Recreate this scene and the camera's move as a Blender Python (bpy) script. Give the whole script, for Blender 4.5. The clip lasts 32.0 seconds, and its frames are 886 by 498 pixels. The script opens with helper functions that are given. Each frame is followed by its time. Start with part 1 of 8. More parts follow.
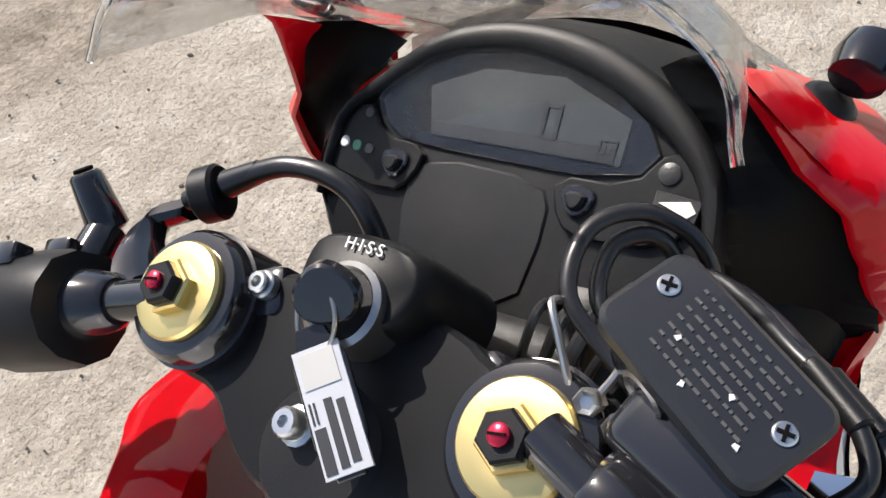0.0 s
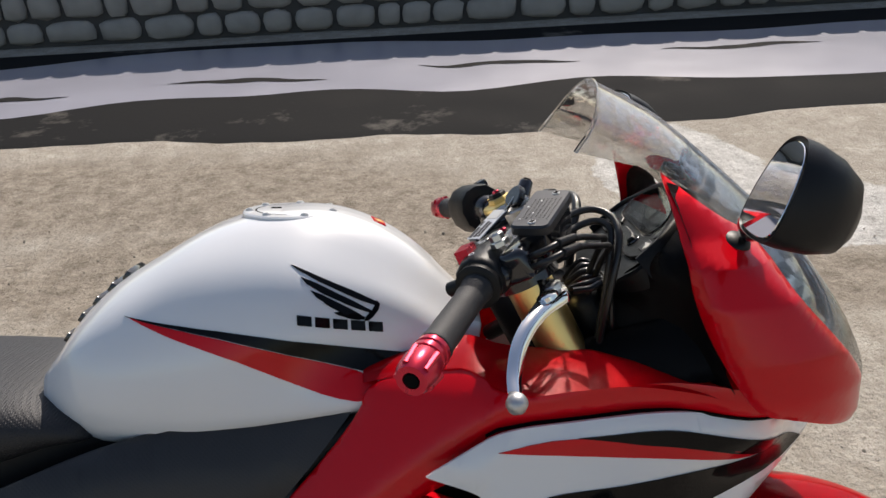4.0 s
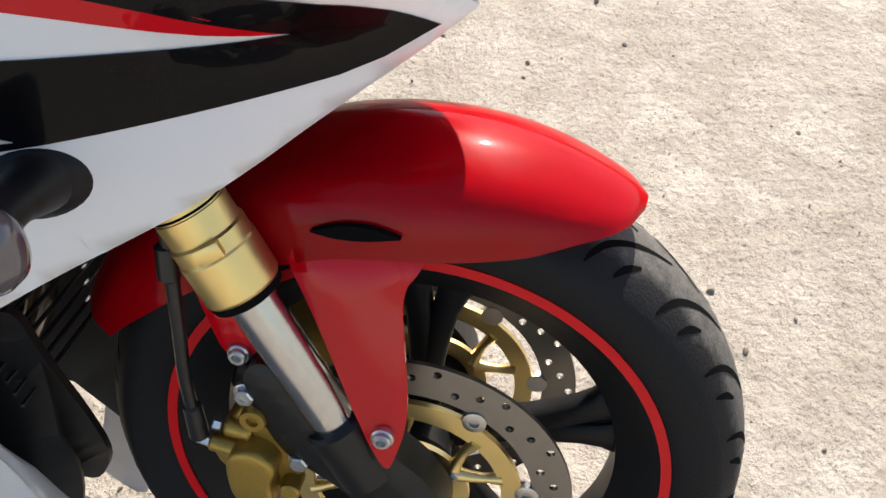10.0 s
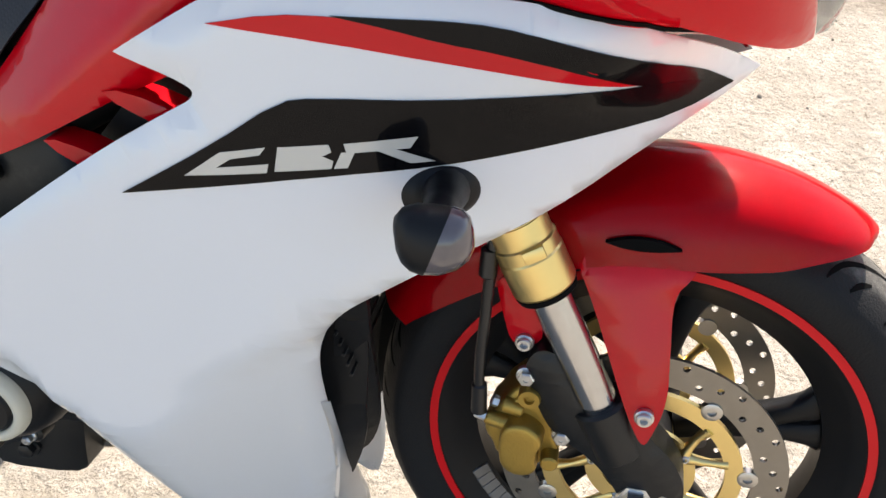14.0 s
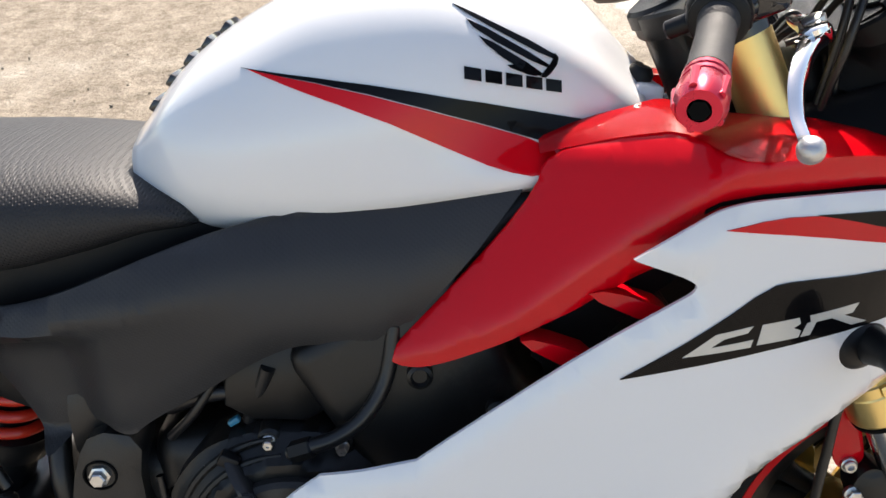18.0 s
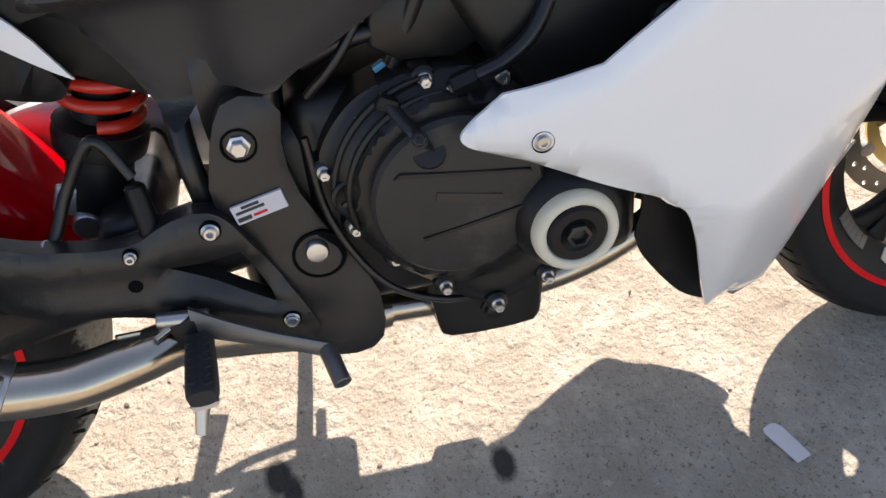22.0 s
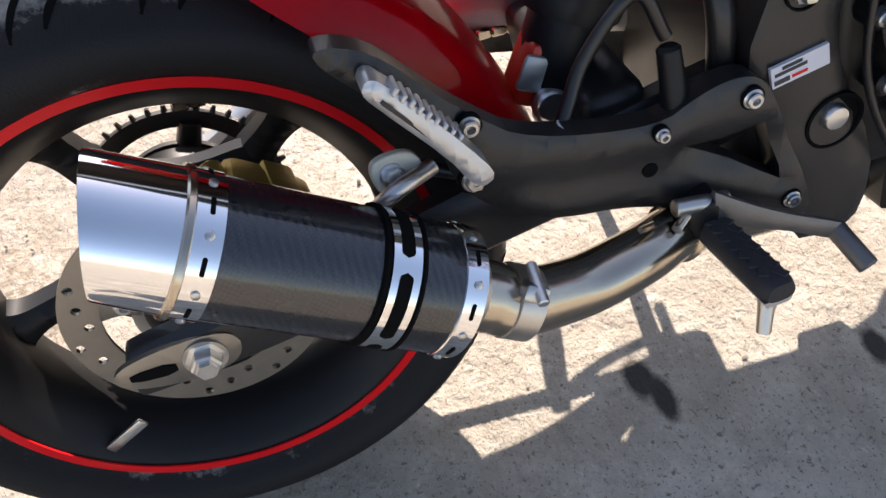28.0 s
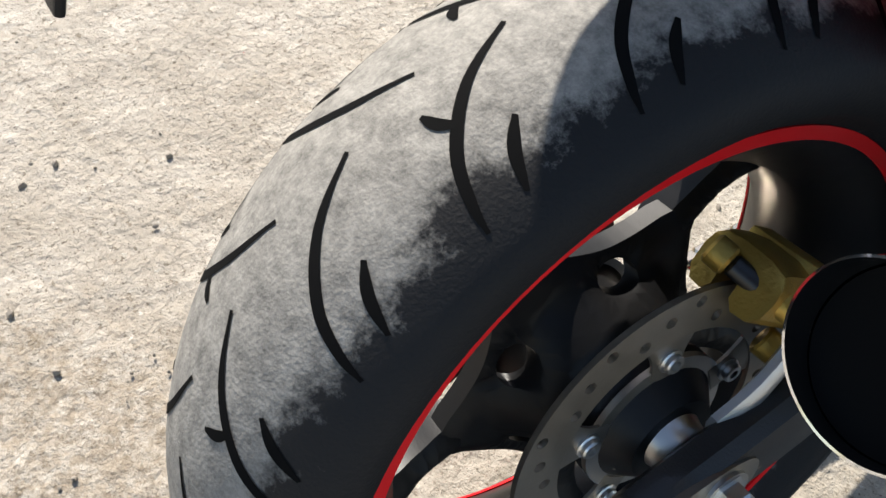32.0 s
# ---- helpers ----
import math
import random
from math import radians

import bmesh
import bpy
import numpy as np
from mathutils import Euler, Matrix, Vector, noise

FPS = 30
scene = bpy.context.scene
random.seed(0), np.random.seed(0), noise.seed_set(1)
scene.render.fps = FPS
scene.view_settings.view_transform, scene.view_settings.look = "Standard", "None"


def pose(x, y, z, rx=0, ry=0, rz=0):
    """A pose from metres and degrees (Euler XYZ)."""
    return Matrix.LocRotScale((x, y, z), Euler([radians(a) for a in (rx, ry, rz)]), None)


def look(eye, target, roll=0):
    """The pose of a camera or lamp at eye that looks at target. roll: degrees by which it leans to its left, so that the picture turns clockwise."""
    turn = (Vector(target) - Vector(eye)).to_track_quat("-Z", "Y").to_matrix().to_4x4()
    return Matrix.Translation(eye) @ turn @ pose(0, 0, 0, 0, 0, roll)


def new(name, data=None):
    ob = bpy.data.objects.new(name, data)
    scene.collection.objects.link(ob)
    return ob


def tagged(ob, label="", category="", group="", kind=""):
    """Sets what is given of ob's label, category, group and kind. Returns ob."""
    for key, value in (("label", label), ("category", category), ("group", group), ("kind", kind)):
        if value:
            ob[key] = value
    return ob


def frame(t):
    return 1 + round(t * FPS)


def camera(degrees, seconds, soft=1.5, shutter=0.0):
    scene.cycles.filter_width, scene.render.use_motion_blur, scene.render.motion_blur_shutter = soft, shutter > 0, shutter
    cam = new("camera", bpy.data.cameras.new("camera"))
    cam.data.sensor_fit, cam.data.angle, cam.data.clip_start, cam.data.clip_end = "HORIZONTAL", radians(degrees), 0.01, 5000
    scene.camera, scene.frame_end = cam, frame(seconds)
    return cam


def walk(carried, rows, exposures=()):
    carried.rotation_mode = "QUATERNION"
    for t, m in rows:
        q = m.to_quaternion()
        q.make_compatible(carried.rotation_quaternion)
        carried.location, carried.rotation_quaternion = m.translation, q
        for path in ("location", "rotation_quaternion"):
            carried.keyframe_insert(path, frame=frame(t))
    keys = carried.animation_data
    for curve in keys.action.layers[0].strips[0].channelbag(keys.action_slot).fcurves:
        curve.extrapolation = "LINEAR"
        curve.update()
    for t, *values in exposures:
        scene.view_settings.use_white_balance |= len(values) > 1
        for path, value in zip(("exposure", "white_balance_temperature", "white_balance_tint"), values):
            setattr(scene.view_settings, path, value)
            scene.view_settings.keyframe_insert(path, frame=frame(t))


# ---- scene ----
cam = camera(54.3, 32.0)
PATH = [
    (0, (-0.055, 1.002, 1.294), (-0.768, 2.029, -0.267), -5.3),
    (0.5, (0.028, 0.993, 1.315), (-0.929, 1.979, -0.138), -6.7),
    (1, (0.1, 0.942, 1.335), (-1.011, 1.92, -0.01), -5.3),
    (1.5, (0.225, 0.875, 1.344), (-1.025, 1.813, 0.096), -2.6),
    (2, (0.362, 0.856, 1.364), (-1.057, 1.671, 0.214), -2.3),
    (2.5, (0.453, 0.906, 1.369), (-1.173, 1.456, 0.343), -3.4),
    (3, (0.56, 0.983, 1.37), (-1.19, 1.247, 0.438), -3.0),
    (3.5, (0.665, 1.014, 1.381), (-1.133, 1.129, 0.513), -3.4),
    (5.5, (0.856, 1.335, 1.358), (-0.894, 0.985, 0.455), -2.9),
    (6, (0.851, 1.35, 1.349), (-0.884, 1.019, 0.409), -3.1),
    (6.5, (0.778, 1.313, 1.346), (-0.982, 1.109, 0.416), -2.9),
    (7, (0.715, 1.323, 1.326), (-1.032, 1.126, 0.374), -1.8),
    (7.5, (0.677, 1.391, 1.294), (-1.034, 1.134, 0.291), -0.4),
    (8, (0.659, 1.433, 1.263), (-1.011, 1.175, 0.193), -0.2),
    (8.5, (0.641, 1.464, 1.237), (-0.976, 1.262, 0.079), -1.2),
    (9, (0.602, 1.457, 1.187), (-0.944, 1.359, -0.079), -0.9),
    (9.5, (0.502, 1.478, 1.104), (-0.975, 1.373, -0.24), -1.3),
    (10, (0.4, 1.548, 1.012), (-0.993, 1.361, -0.411), -3.0),
    (10.5, (0.356, 1.585, 0.953), (-0.965, 1.374, -0.533), -4.5),
    (11, (0.342, 1.593, 0.935), (-0.919, 1.399, -0.606), -5.1),
    (11.5, (0.358, 1.579, 0.925), (-0.871, 1.406, -0.643), -5.0),
    (12, (0.397, 1.563, 0.94), (-0.835, 1.408, -0.629), -4.9),
    (12.5, (0.435, 1.552, 0.962), (-0.826, 1.426, -0.585), -4.1),
    (13, (0.474, 1.508, 0.999), (-0.83, 1.361, -0.51), -3.1),
    (13.5, (0.502, 1.439, 1.053), (-0.854, 1.205, -0.398), -3.8),
    (14, (0.55, 1.374, 1.104), (-0.89, 1.056, -0.246), -3.8),
    (14.5, (0.594, 1.286, 1.150), (-0.896, 0.929, -0.135), -1.7),
    (15, (0.623, 1.239, 1.171), (-0.890, 0.770, -0.050), -2.7),
    (15.5, (0.591, 1.149, 1.192), (-0.931, 0.653, -0.007), -5.0),
    (17.5, (0.626, 0.902, 1.238), (-1.062, 0.855, 0.166), -2.9),
    (18, (0.637, 0.864, 1.219), (-1.018, 0.911, 0.098), -1.7),
    (18.5, (0.622, 0.883, 1.187), (-1.002, 0.894, 0.02), -1.3),
    (19, (0.602, 0.9, 1.145), (-0.963, 0.925, -0.1), -0.7),
    (19.5, (0.592, 0.905, 1.111), (-0.909, 0.964, -0.209), -0.8),
    (20, (0.599, 0.895, 1.088), (-0.845, 0.94, -0.295), -1.6),
    (20.5, (0.617, 0.848, 1.08), (-0.771, 0.87, -0.36), -2.4),
    (21, (0.643, 0.743, 1.074), (-0.724, 0.835, -0.383), -1.9),
    (21.5, (0.685, 0.655, 1.08), (-0.666, 0.816, -0.386), -2.5),
    (22, (0.665, 0.604, 1.069), (-0.659, 0.834, -0.412), -3.7),
    (22.5, (0.593, 0.533, 1.051), (-0.671, 0.878, -0.459), -3.4),
    (23, (0.535, 0.49, 1.034), (-0.662, 0.956, -0.498), -0.7),
    (23.5, (0.513, 0.466, 1.035), (-0.675, 1.041, -0.467), 2.5),
    (24, (0.508, 0.439, 1.071), (-0.71, 1.098, -0.372), 3.8),
    (24.5, (0.5, 0.412, 1.057), (-0.72, 1.074, -0.383), 3.7),
    (25, (0.486, 0.373, 1.027), (-0.715, 0.962, -0.459), 3.7),
    (25.5, (0.487, 0.342, 1.008), (-0.677, 0.858, -0.534), 2.6),
    (27.5, (0.478, 0.186, 0.971), (-0.63, 0.465, -0.672), -4.2),
    (28, (0.471, 0.123, 0.989), (-0.652, 0.396, -0.644), -4.4),
    (28.5, (0.487, 0.059, 1.049), (-0.687, 0.374, -0.539), -3.0),
    (29, (0.496, -0.01, 1.121), (-0.732, 0.335, -0.419), -3.2),
    (29.5, (0.438, -0.078, 1.138), (-0.76, 0.309, -0.416), -5.0),
    (30, (0.314, -0.159, 1.069), (-0.812, 0.274, -0.526), -6.4),
    (30.5, (0.204, -0.208, 0.979), (-0.89, 0.299, -0.617), -3.0),
    (31, (0.148, -0.219, 0.906), (-0.935, 0.349, -0.677), -0.2),
    (31.5, (0.125, -0.237, 0.882), (-0.916, 0.377, -0.711), 1.6),
    (32, (0.131, -0.273, 0.879), (-0.838, 0.386, -0.741), 3.9),
]
EXPOSURES = [(t, stops, kelvin, 13 if t < 21.5 else 18 if t < 28.5 else 10) for t, stops, kelvin in (
    (0, 0.65, 6900), (1, 0.5, 6950), (2, -0.08, 7000), (3, -0.05, 7100), (6, 0.52, 7150), (7, 0.72, 7200), (8, 1.05, 7300), (9, 0.75, 7250), (10, 0.92, 7080), (10.5, 1.1, 7050), (11, 1.15, 7000), (13, 1.25, 6950), (14, 1.25, 7200),
    (15, 0.75, 7250), (16.5, 0.95, 7300), (18, 1.08, 7400), (19, 1.35, 7500), (20, 0.9, 7600), (21, 1.08, 7600), (22, 1.3, 7650), (23, 1.4, 7650), (24, 1.72, 7650), (25, 1.95, 7600), (28, 1.3, 7350), (29, 1.5, 7200), (30, 1.35, 6900), (31, 0.96, 6850), (32, 0.93, 6900))]
walk(cam, [(t, look(eye, target, roll)) for t, eye, target, roll in PATH], EXPOSURES)

# ---- light ----
world = bpy.data.worlds.new("sky")
scene.world = world
world.use_nodes = True
sky = world.node_tree.nodes.new("ShaderNodeTexSky")
sky.sky_type, sky.sun_disc = "NISHITA", False
sky.sun_elevation, sky.sun_rotation = radians(44), radians(-76)
world.node_tree.links.new(sky.outputs[0], world.node_tree.nodes["Background"].inputs[0])
world.node_tree.nodes["Background"].inputs[1].default_value = 0.12
sun = new("sun", bpy.data.lights.new("sun", "SUN"))
sun.data.energy, sun.data.angle, sun.data.color = 4.9, radians(0.6), (1.0, 0.965, 0.92)
sun.matrix_world = look((-10, 2.5, 10), (0, 0, 0))


# ---- materials ----
def material(name, color, rough=0.5, metal=0.0, coat=0.0, vary=0.08, scale=40.0, bump=0.0, bump_scale=300.0, spec=0.5, wear=None, wear_at=0.62, wear_scale=9.0):
    m = bpy.data.materials.new(name)
    m.use_nodes = True
    nt = m.node_tree
    b = nt.nodes["Principled BSDF"]
    b.inputs["Roughness"].default_value, b.inputs["Metallic"].default_value = rough, metal
    b.inputs["Coat Weight"].default_value, b.inputs["Coat Roughness"].default_value = coat, 0.04
    b.inputs["Specular IOR Level"].default_value = spec
    tc = nt.nodes.new("ShaderNodeTexCoord")
    n = nt.nodes.new("ShaderNodeTexNoise")
    n.inputs["Scale"].default_value, n.inputs["Detail"].default_value = scale, 6
    nt.links.new(tc.outputs["Object"], n.inputs["Vector"])
    mix = nt.nodes.new("ShaderNodeMix")
    mix.data_type = "RGBA"
    mix.inputs[6].default_value = (*[c * (1 - vary) for c in color], 1)
    mix.inputs[7].default_value = (*[min(1, c * (1 + vary)) for c in color], 1)
    nt.links.new(n.outputs["Fac"], mix.inputs[0])
    out = mix.outputs[2]
    if wear:
        w = nt.nodes.new("ShaderNodeTexNoise")
        w.inputs["Scale"].default_value, w.inputs["Detail"].default_value, w.inputs["Roughness"].default_value = wear_scale, 9, 0.7
        nt.links.new(tc.outputs["Object"], w.inputs["Vector"])
        r = nt.nodes.new("ShaderNodeMapRange")
        r.inputs[1].default_value, r.inputs[2].default_value = wear_at, wear_at + 0.12
        nt.links.new(w.outputs["Fac"], r.inputs[0])
        mx = nt.nodes.new("ShaderNodeMix")
        mx.data_type = "RGBA"
        mx.inputs[7].default_value = (*wear, 1)
        nt.links.new(out, mx.inputs[6])
        nt.links.new(r.outputs[0], mx.inputs[0])
        out = mx.outputs[2]
    nt.links.new(out, b.inputs["Base Color"])
    rr = nt.nodes.new("ShaderNodeMapRange")
    rr.inputs[3].default_value, rr.inputs[4].default_value = max(0.02, rough * 0.8), min(1, rough * 1.2)
    nt.links.new(n.outputs["Fac"], rr.inputs[0])
    nt.links.new(rr.outputs[0], b.inputs["Roughness"])
    if bump:
        nb = nt.nodes.new("ShaderNodeTexNoise")
        nb.inputs["Scale"].default_value, nb.inputs["Detail"].default_value = bump_scale, 4
        nt.links.new(tc.outputs["Object"], nb.inputs["Vector"])
        bp = nt.nodes.new("ShaderNodeBump")
        bp.inputs["Strength"].default_value, bp.inputs["Distance"].default_value = bump, 0.002
        nt.links.new(nb.outputs["Fac"], bp.inputs["Height"])
        nt.links.new(bp.outputs[0], b.inputs["Normal"])
    return m


WHITE = material("pearl_white_paint", (0.74, 0.75, 0.76), 0.32, 0.0, 0.9, 0.02, 6)
RED = material("red_paint", (0.62, 0.002, 0.009), 0.30, 0.0, 0.6, 0.05, 6, 0, 300, 0.04)
DECAL_BLACK = material("black_decal", (0.003, 0.003, 0.0038), 0.22, 0, 0.22, 0.1, 20, 0, 300, 0.05)
DECAL_SILVER = material("silver_decal", (0.55, 0.54, 0.50), 0.35, 0.2, 0.3, 0.04, 30)
PLASTIC = material("black_plastic", (0.007, 0.0072, 0.008), 0.42, 0, 0, 0.2, 25, 0.1, 1500, 0.25)
SOFT_BLACK = material("satin_black_cover", (0.0055, 0.0057, 0.0063), 0.42, 0, 0, 0.15, 12, 0.07, 1800, 0.18)
CAP_BLACK = material("glossy_black_cap", (0.012, 0.013, 0.016), 0.36, 0, 0, 0.1, 30, 0.05, 900, 0.6)
COVER_BLACK = material("grained_black_cover", (0.025, 0.025, 0.0265), 0.46, 0, 0, 0.12, 12, 0.10, 1600, 0.42)


def dimpled(m, strength):
    """Rows of small dimples moulded into the surface."""
    nt = m.node_tree
    b = nt.nodes["Principled BSDF"]
    tc = nt.nodes.new("ShaderNodeTexCoord")
    mp = nt.nodes.new("ShaderNodeMapping")
    mp.inputs["Scale"].default_value, mp.inputs["Rotation"].default_value = (0, 270, 270), (radians(38), 0, 0)
    nt.links.new(tc.outputs["Object"], mp.inputs[0])
    v = nt.nodes.new("ShaderNodeTexVoronoi")
    v.inputs["Scale"].default_value, v.inputs["Randomness"].default_value = 1.0, 0.0
    nt.links.new(mp.outputs[0], v.inputs["Vector"])
    dot = nt.nodes.new("ShaderNodeMapRange")
    dot.inputs[1].default_value, dot.inputs[2].default_value = 0.18, 0.34
    nt.links.new(v.outputs["Distance"], dot.inputs[0])
    old = b.inputs["Normal"].links[0].from_node
    bp = nt.nodes.new("ShaderNodeBump")
    bp.inputs["Distance"].default_value = 0.0006
    bp.inputs["Strength"].default_value = strength
    nt.links.new(dot.outputs[0], bp.inputs["Height"])
    nt.links.new(old.outputs[0], bp.inputs["Normal"])
    nt.links.new(bp.outputs[0], b.inputs["Normal"])
    return m


WHEEL = material("wheel_black", (0.010, 0.010, 0.0105), 0.42, 0.0, 0.0, 0.15, 30, 0.06, 700, 0.2)
GLOSS_BLACK = material("gloss_black", (0.012, 0.012, 0.014), 0.14, 0, 0.5, 0.2, 20)
ENGINE = material("engine_black", (0.007, 0.0069, 0.0069), 0.40, 0.0, 0, 0.25, 30, 0.15, 700, 0.4, (0.022, 0.020, 0.018), 0.6, 14)
DUSTY_COVER = material("dusty_engine_cover", (0.020, 0.0185, 0.0175), 0.48, 0.0, 0, 0.25, 30, 0.15, 700, 0.4, (0.045, 0.040, 0.034), 0.55, 10)
FRAME = material("frame_black_paint", (0.016, 0.0155, 0.0155), 0.38, 0.1, 0.1, 0.15, 25, 0.2, 600, 0.45, (0.05, 0.047, 0.042), 0.64, 10)
# Black rubber; the same black paints the shade in gaps, slots and holes.
GROOVE = material("rubber_and_recess_shade", (0.006, 0.006, 0.006), 0.9, 0, 0, 0.1, 30, 0, 300, 0.03)
GRIP = material("grip_rubber", (0.025, 0.025, 0.027), 0.6, 0, 0, 0.15, 60, 0.4, 800, 0.35)
GOLD = material("gold_anodised", (0.82, 0.62, 0.26), 0.36, 1.0, 0, 0.06, 30)
OILY_STEEL = material("oily_dark_steel", (0.045, 0.040, 0.035), 0.42, 0.6, 0.1, 0.3, 60, 0.2, 300, 0.5, (0.12, 0.10, 0.085), 0.62, 40)
GOLD_DARK = material("bronze_gold_caliper", (0.42, 0.27, 0.06), 0.42, 0.75, 0, 0.18, 40, 0.3, 300, 0.5, (0.22, 0.14, 0.04), 0.6, 22)
STEEL = material("brushed_steel", (0.50, 0.48, 0.45), 0.34, 1.0, 0, 0.1, 60, 0.08, 300)
STANCHION = material("hard_chrome_tube", (0.50, 0.50, 0.50), 0.20, 1.0, 0, 0.10, 90)
CHROME = material("chrome", (0.78, 0.78, 0.78), 0.07, 1.0, 0, 0.03, 20)
PIPE = material("heat_tinted_steel", (0.46, 0.40, 0.32), 0.20, 1.0, 0, 0.12, 12, 0, 300, 0.5, (0.40, 0.29, 0.16), 0.56, 6)
ALU = material("cast_aluminium", (0.52, 0.52, 0.52), 0.42, 0.85, 0, 0.08, 60, 0.15, 500)
PEDAL = material("grey_forged_steel", (0.17, 0.165, 0.16), 0.45, 0.8, 0, 0.15, 60, 0.15, 400)
ZINC = material("zinc_bolt", (0.60, 0.60, 0.59), 0.3, 0.95, 0, 0.12, 90)
DISC = material("brake_disc_steel", (0.27, 0.245, 0.21), 0.36, 0.85, 0, 0.12, 70, 0.1, 200)
RED_ANO = material("red_anodised", (0.55, 0.02, 0.05), 0.28, 0.75, 0.2, 0.08, 50)
RED_SPRING = material("red_spring_paint", (0.62, 0.03, 0.012), 0.35, 0, 0.4, 0.1, 40)
RIM_RED = material("red_rim_tape", (0.74, 0.010, 0.014), 0.45, 0, 0.1, 0.06, 20, 0, 300, 0.15, (0.25, 0.01, 0.015), 0.66, 30)
CREAM = material("cream_nylon", (0.62, 0.58, 0.46), 0.5, 0, 0, 0.08, 30)
LABEL = material("silver_label", (0.55, 0.56, 0.58), 0.35, 0.2, 0, 0.05, 40)
PAPER = material("paper", (0.62, 0.6, 0.62), 0.8, 0, 0, 0.06, 40)
INK = material("ink", (0.03, 0.03, 0.035), 0.6, 0, 0, 0.1, 40)
INK_WHITE = material("white_ink", (0.62, 0.62, 0.62), 0.6, 0, 0, 0.05, 40)
SEAT = dimpled(material("seat_vinyl", (0.020, 0.020, 0.022), 0.5, 0, 0, 0.1, 30, 0.3, 700, 0.4), 0.8)
dimpled(COVER_BLACK, 0.22)
HOSE = material("hose_rubber", (0.007, 0.007, 0.008), 0.34, 0, 0, 0.15, 60)
SMOKE_LENS = material("smoked_lens", (0.10, 0.085, 0.09), 0.14, 0, 0.8, 0.3, 60)
RED_LENS = material("red_lens", (0.45, 0.005, 0.02), 0.15, 0, 0.8, 0.1, 60)
LCD = material("lcd_panel", (0.045, 0.049, 0.052), 0.25, 0, 0, 0.06, 40)
LCD_DARK = material("lcd_segment", (0.012, 0.013, 0.015), 0.4, 0, 0, 0.05, 40)
MIRROR = material("mirror_glass", (0.85, 0.86, 0.88), 0.02, 1.0, 0, 0.0, 5)
STONE = material("wall_stone", (0.30, 0.28, 0.25), 0.85, 0, 0, 0.3, 6, 0.8, 30)
MORTAR = material("dark_mortar", (0.06, 0.058, 0.055), 0.9, 0, 0, 0.3, 6, 0.8, 30)


def clear_material(name, tint, rough=0.02):
    m = bpy.data.materials.new(name)
    m.use_nodes = True
    b = m.node_tree.nodes["Principled BSDF"]
    b.inputs["Base Color"].default_value = (*tint, 1)
    b.inputs["Roughness"].default_value = rough
    b.inputs["Transmission Weight"].default_value = 1.0
    b.inputs["IOR"].default_value = 1.3
    return m


CLEAR = clear_material("clear_acrylic", (0.93, 0.93, 0.91))
LENS = clear_material("headlight_lens", (0.60, 0.62, 0.63))


def carbon_material():
    m = material("carbon_fibre", (0.012, 0.012, 0.014), 0.28, 0.1, 0.9)
    nt = m.node_tree
    b = nt.nodes["Principled BSDF"]
    tc = nt.nodes.new("ShaderNodeTexCoord")
    wv = nt.nodes.new("ShaderNodeTexWave")
    wv.inputs["Scale"].default_value, wv.inputs["Distortion"].default_value = 55, 1.5
    wv.bands_direction = "Y"
    ck = nt.nodes.new("ShaderNodeTexChecker")
    ck.inputs["Scale"].default_value = 420
    ck.inputs[1].default_value, ck.inputs[2].default_value = (0.006, 0.006, 0.008, 1), (0.014, 0.0145, 0.017, 1)
    nt.links.new(tc.outputs["Object"], wv.inputs["Vector"])
    nt.links.new(tc.outputs["Object"], ck.inputs["Vector"])
    nt.links.new(ck.outputs[0], b.inputs["Base Color"])
    bp = nt.nodes.new("ShaderNodeBump")
    bp.inputs["Strength"].default_value, bp.inputs["Distance"].default_value = 0.25, 0.001
    nt.links.new(wv.outputs["Fac"], bp.inputs["Height"])
    nt.links.new(bp.outputs[0], b.inputs["Normal"])
    return m


CARBON = carbon_material()


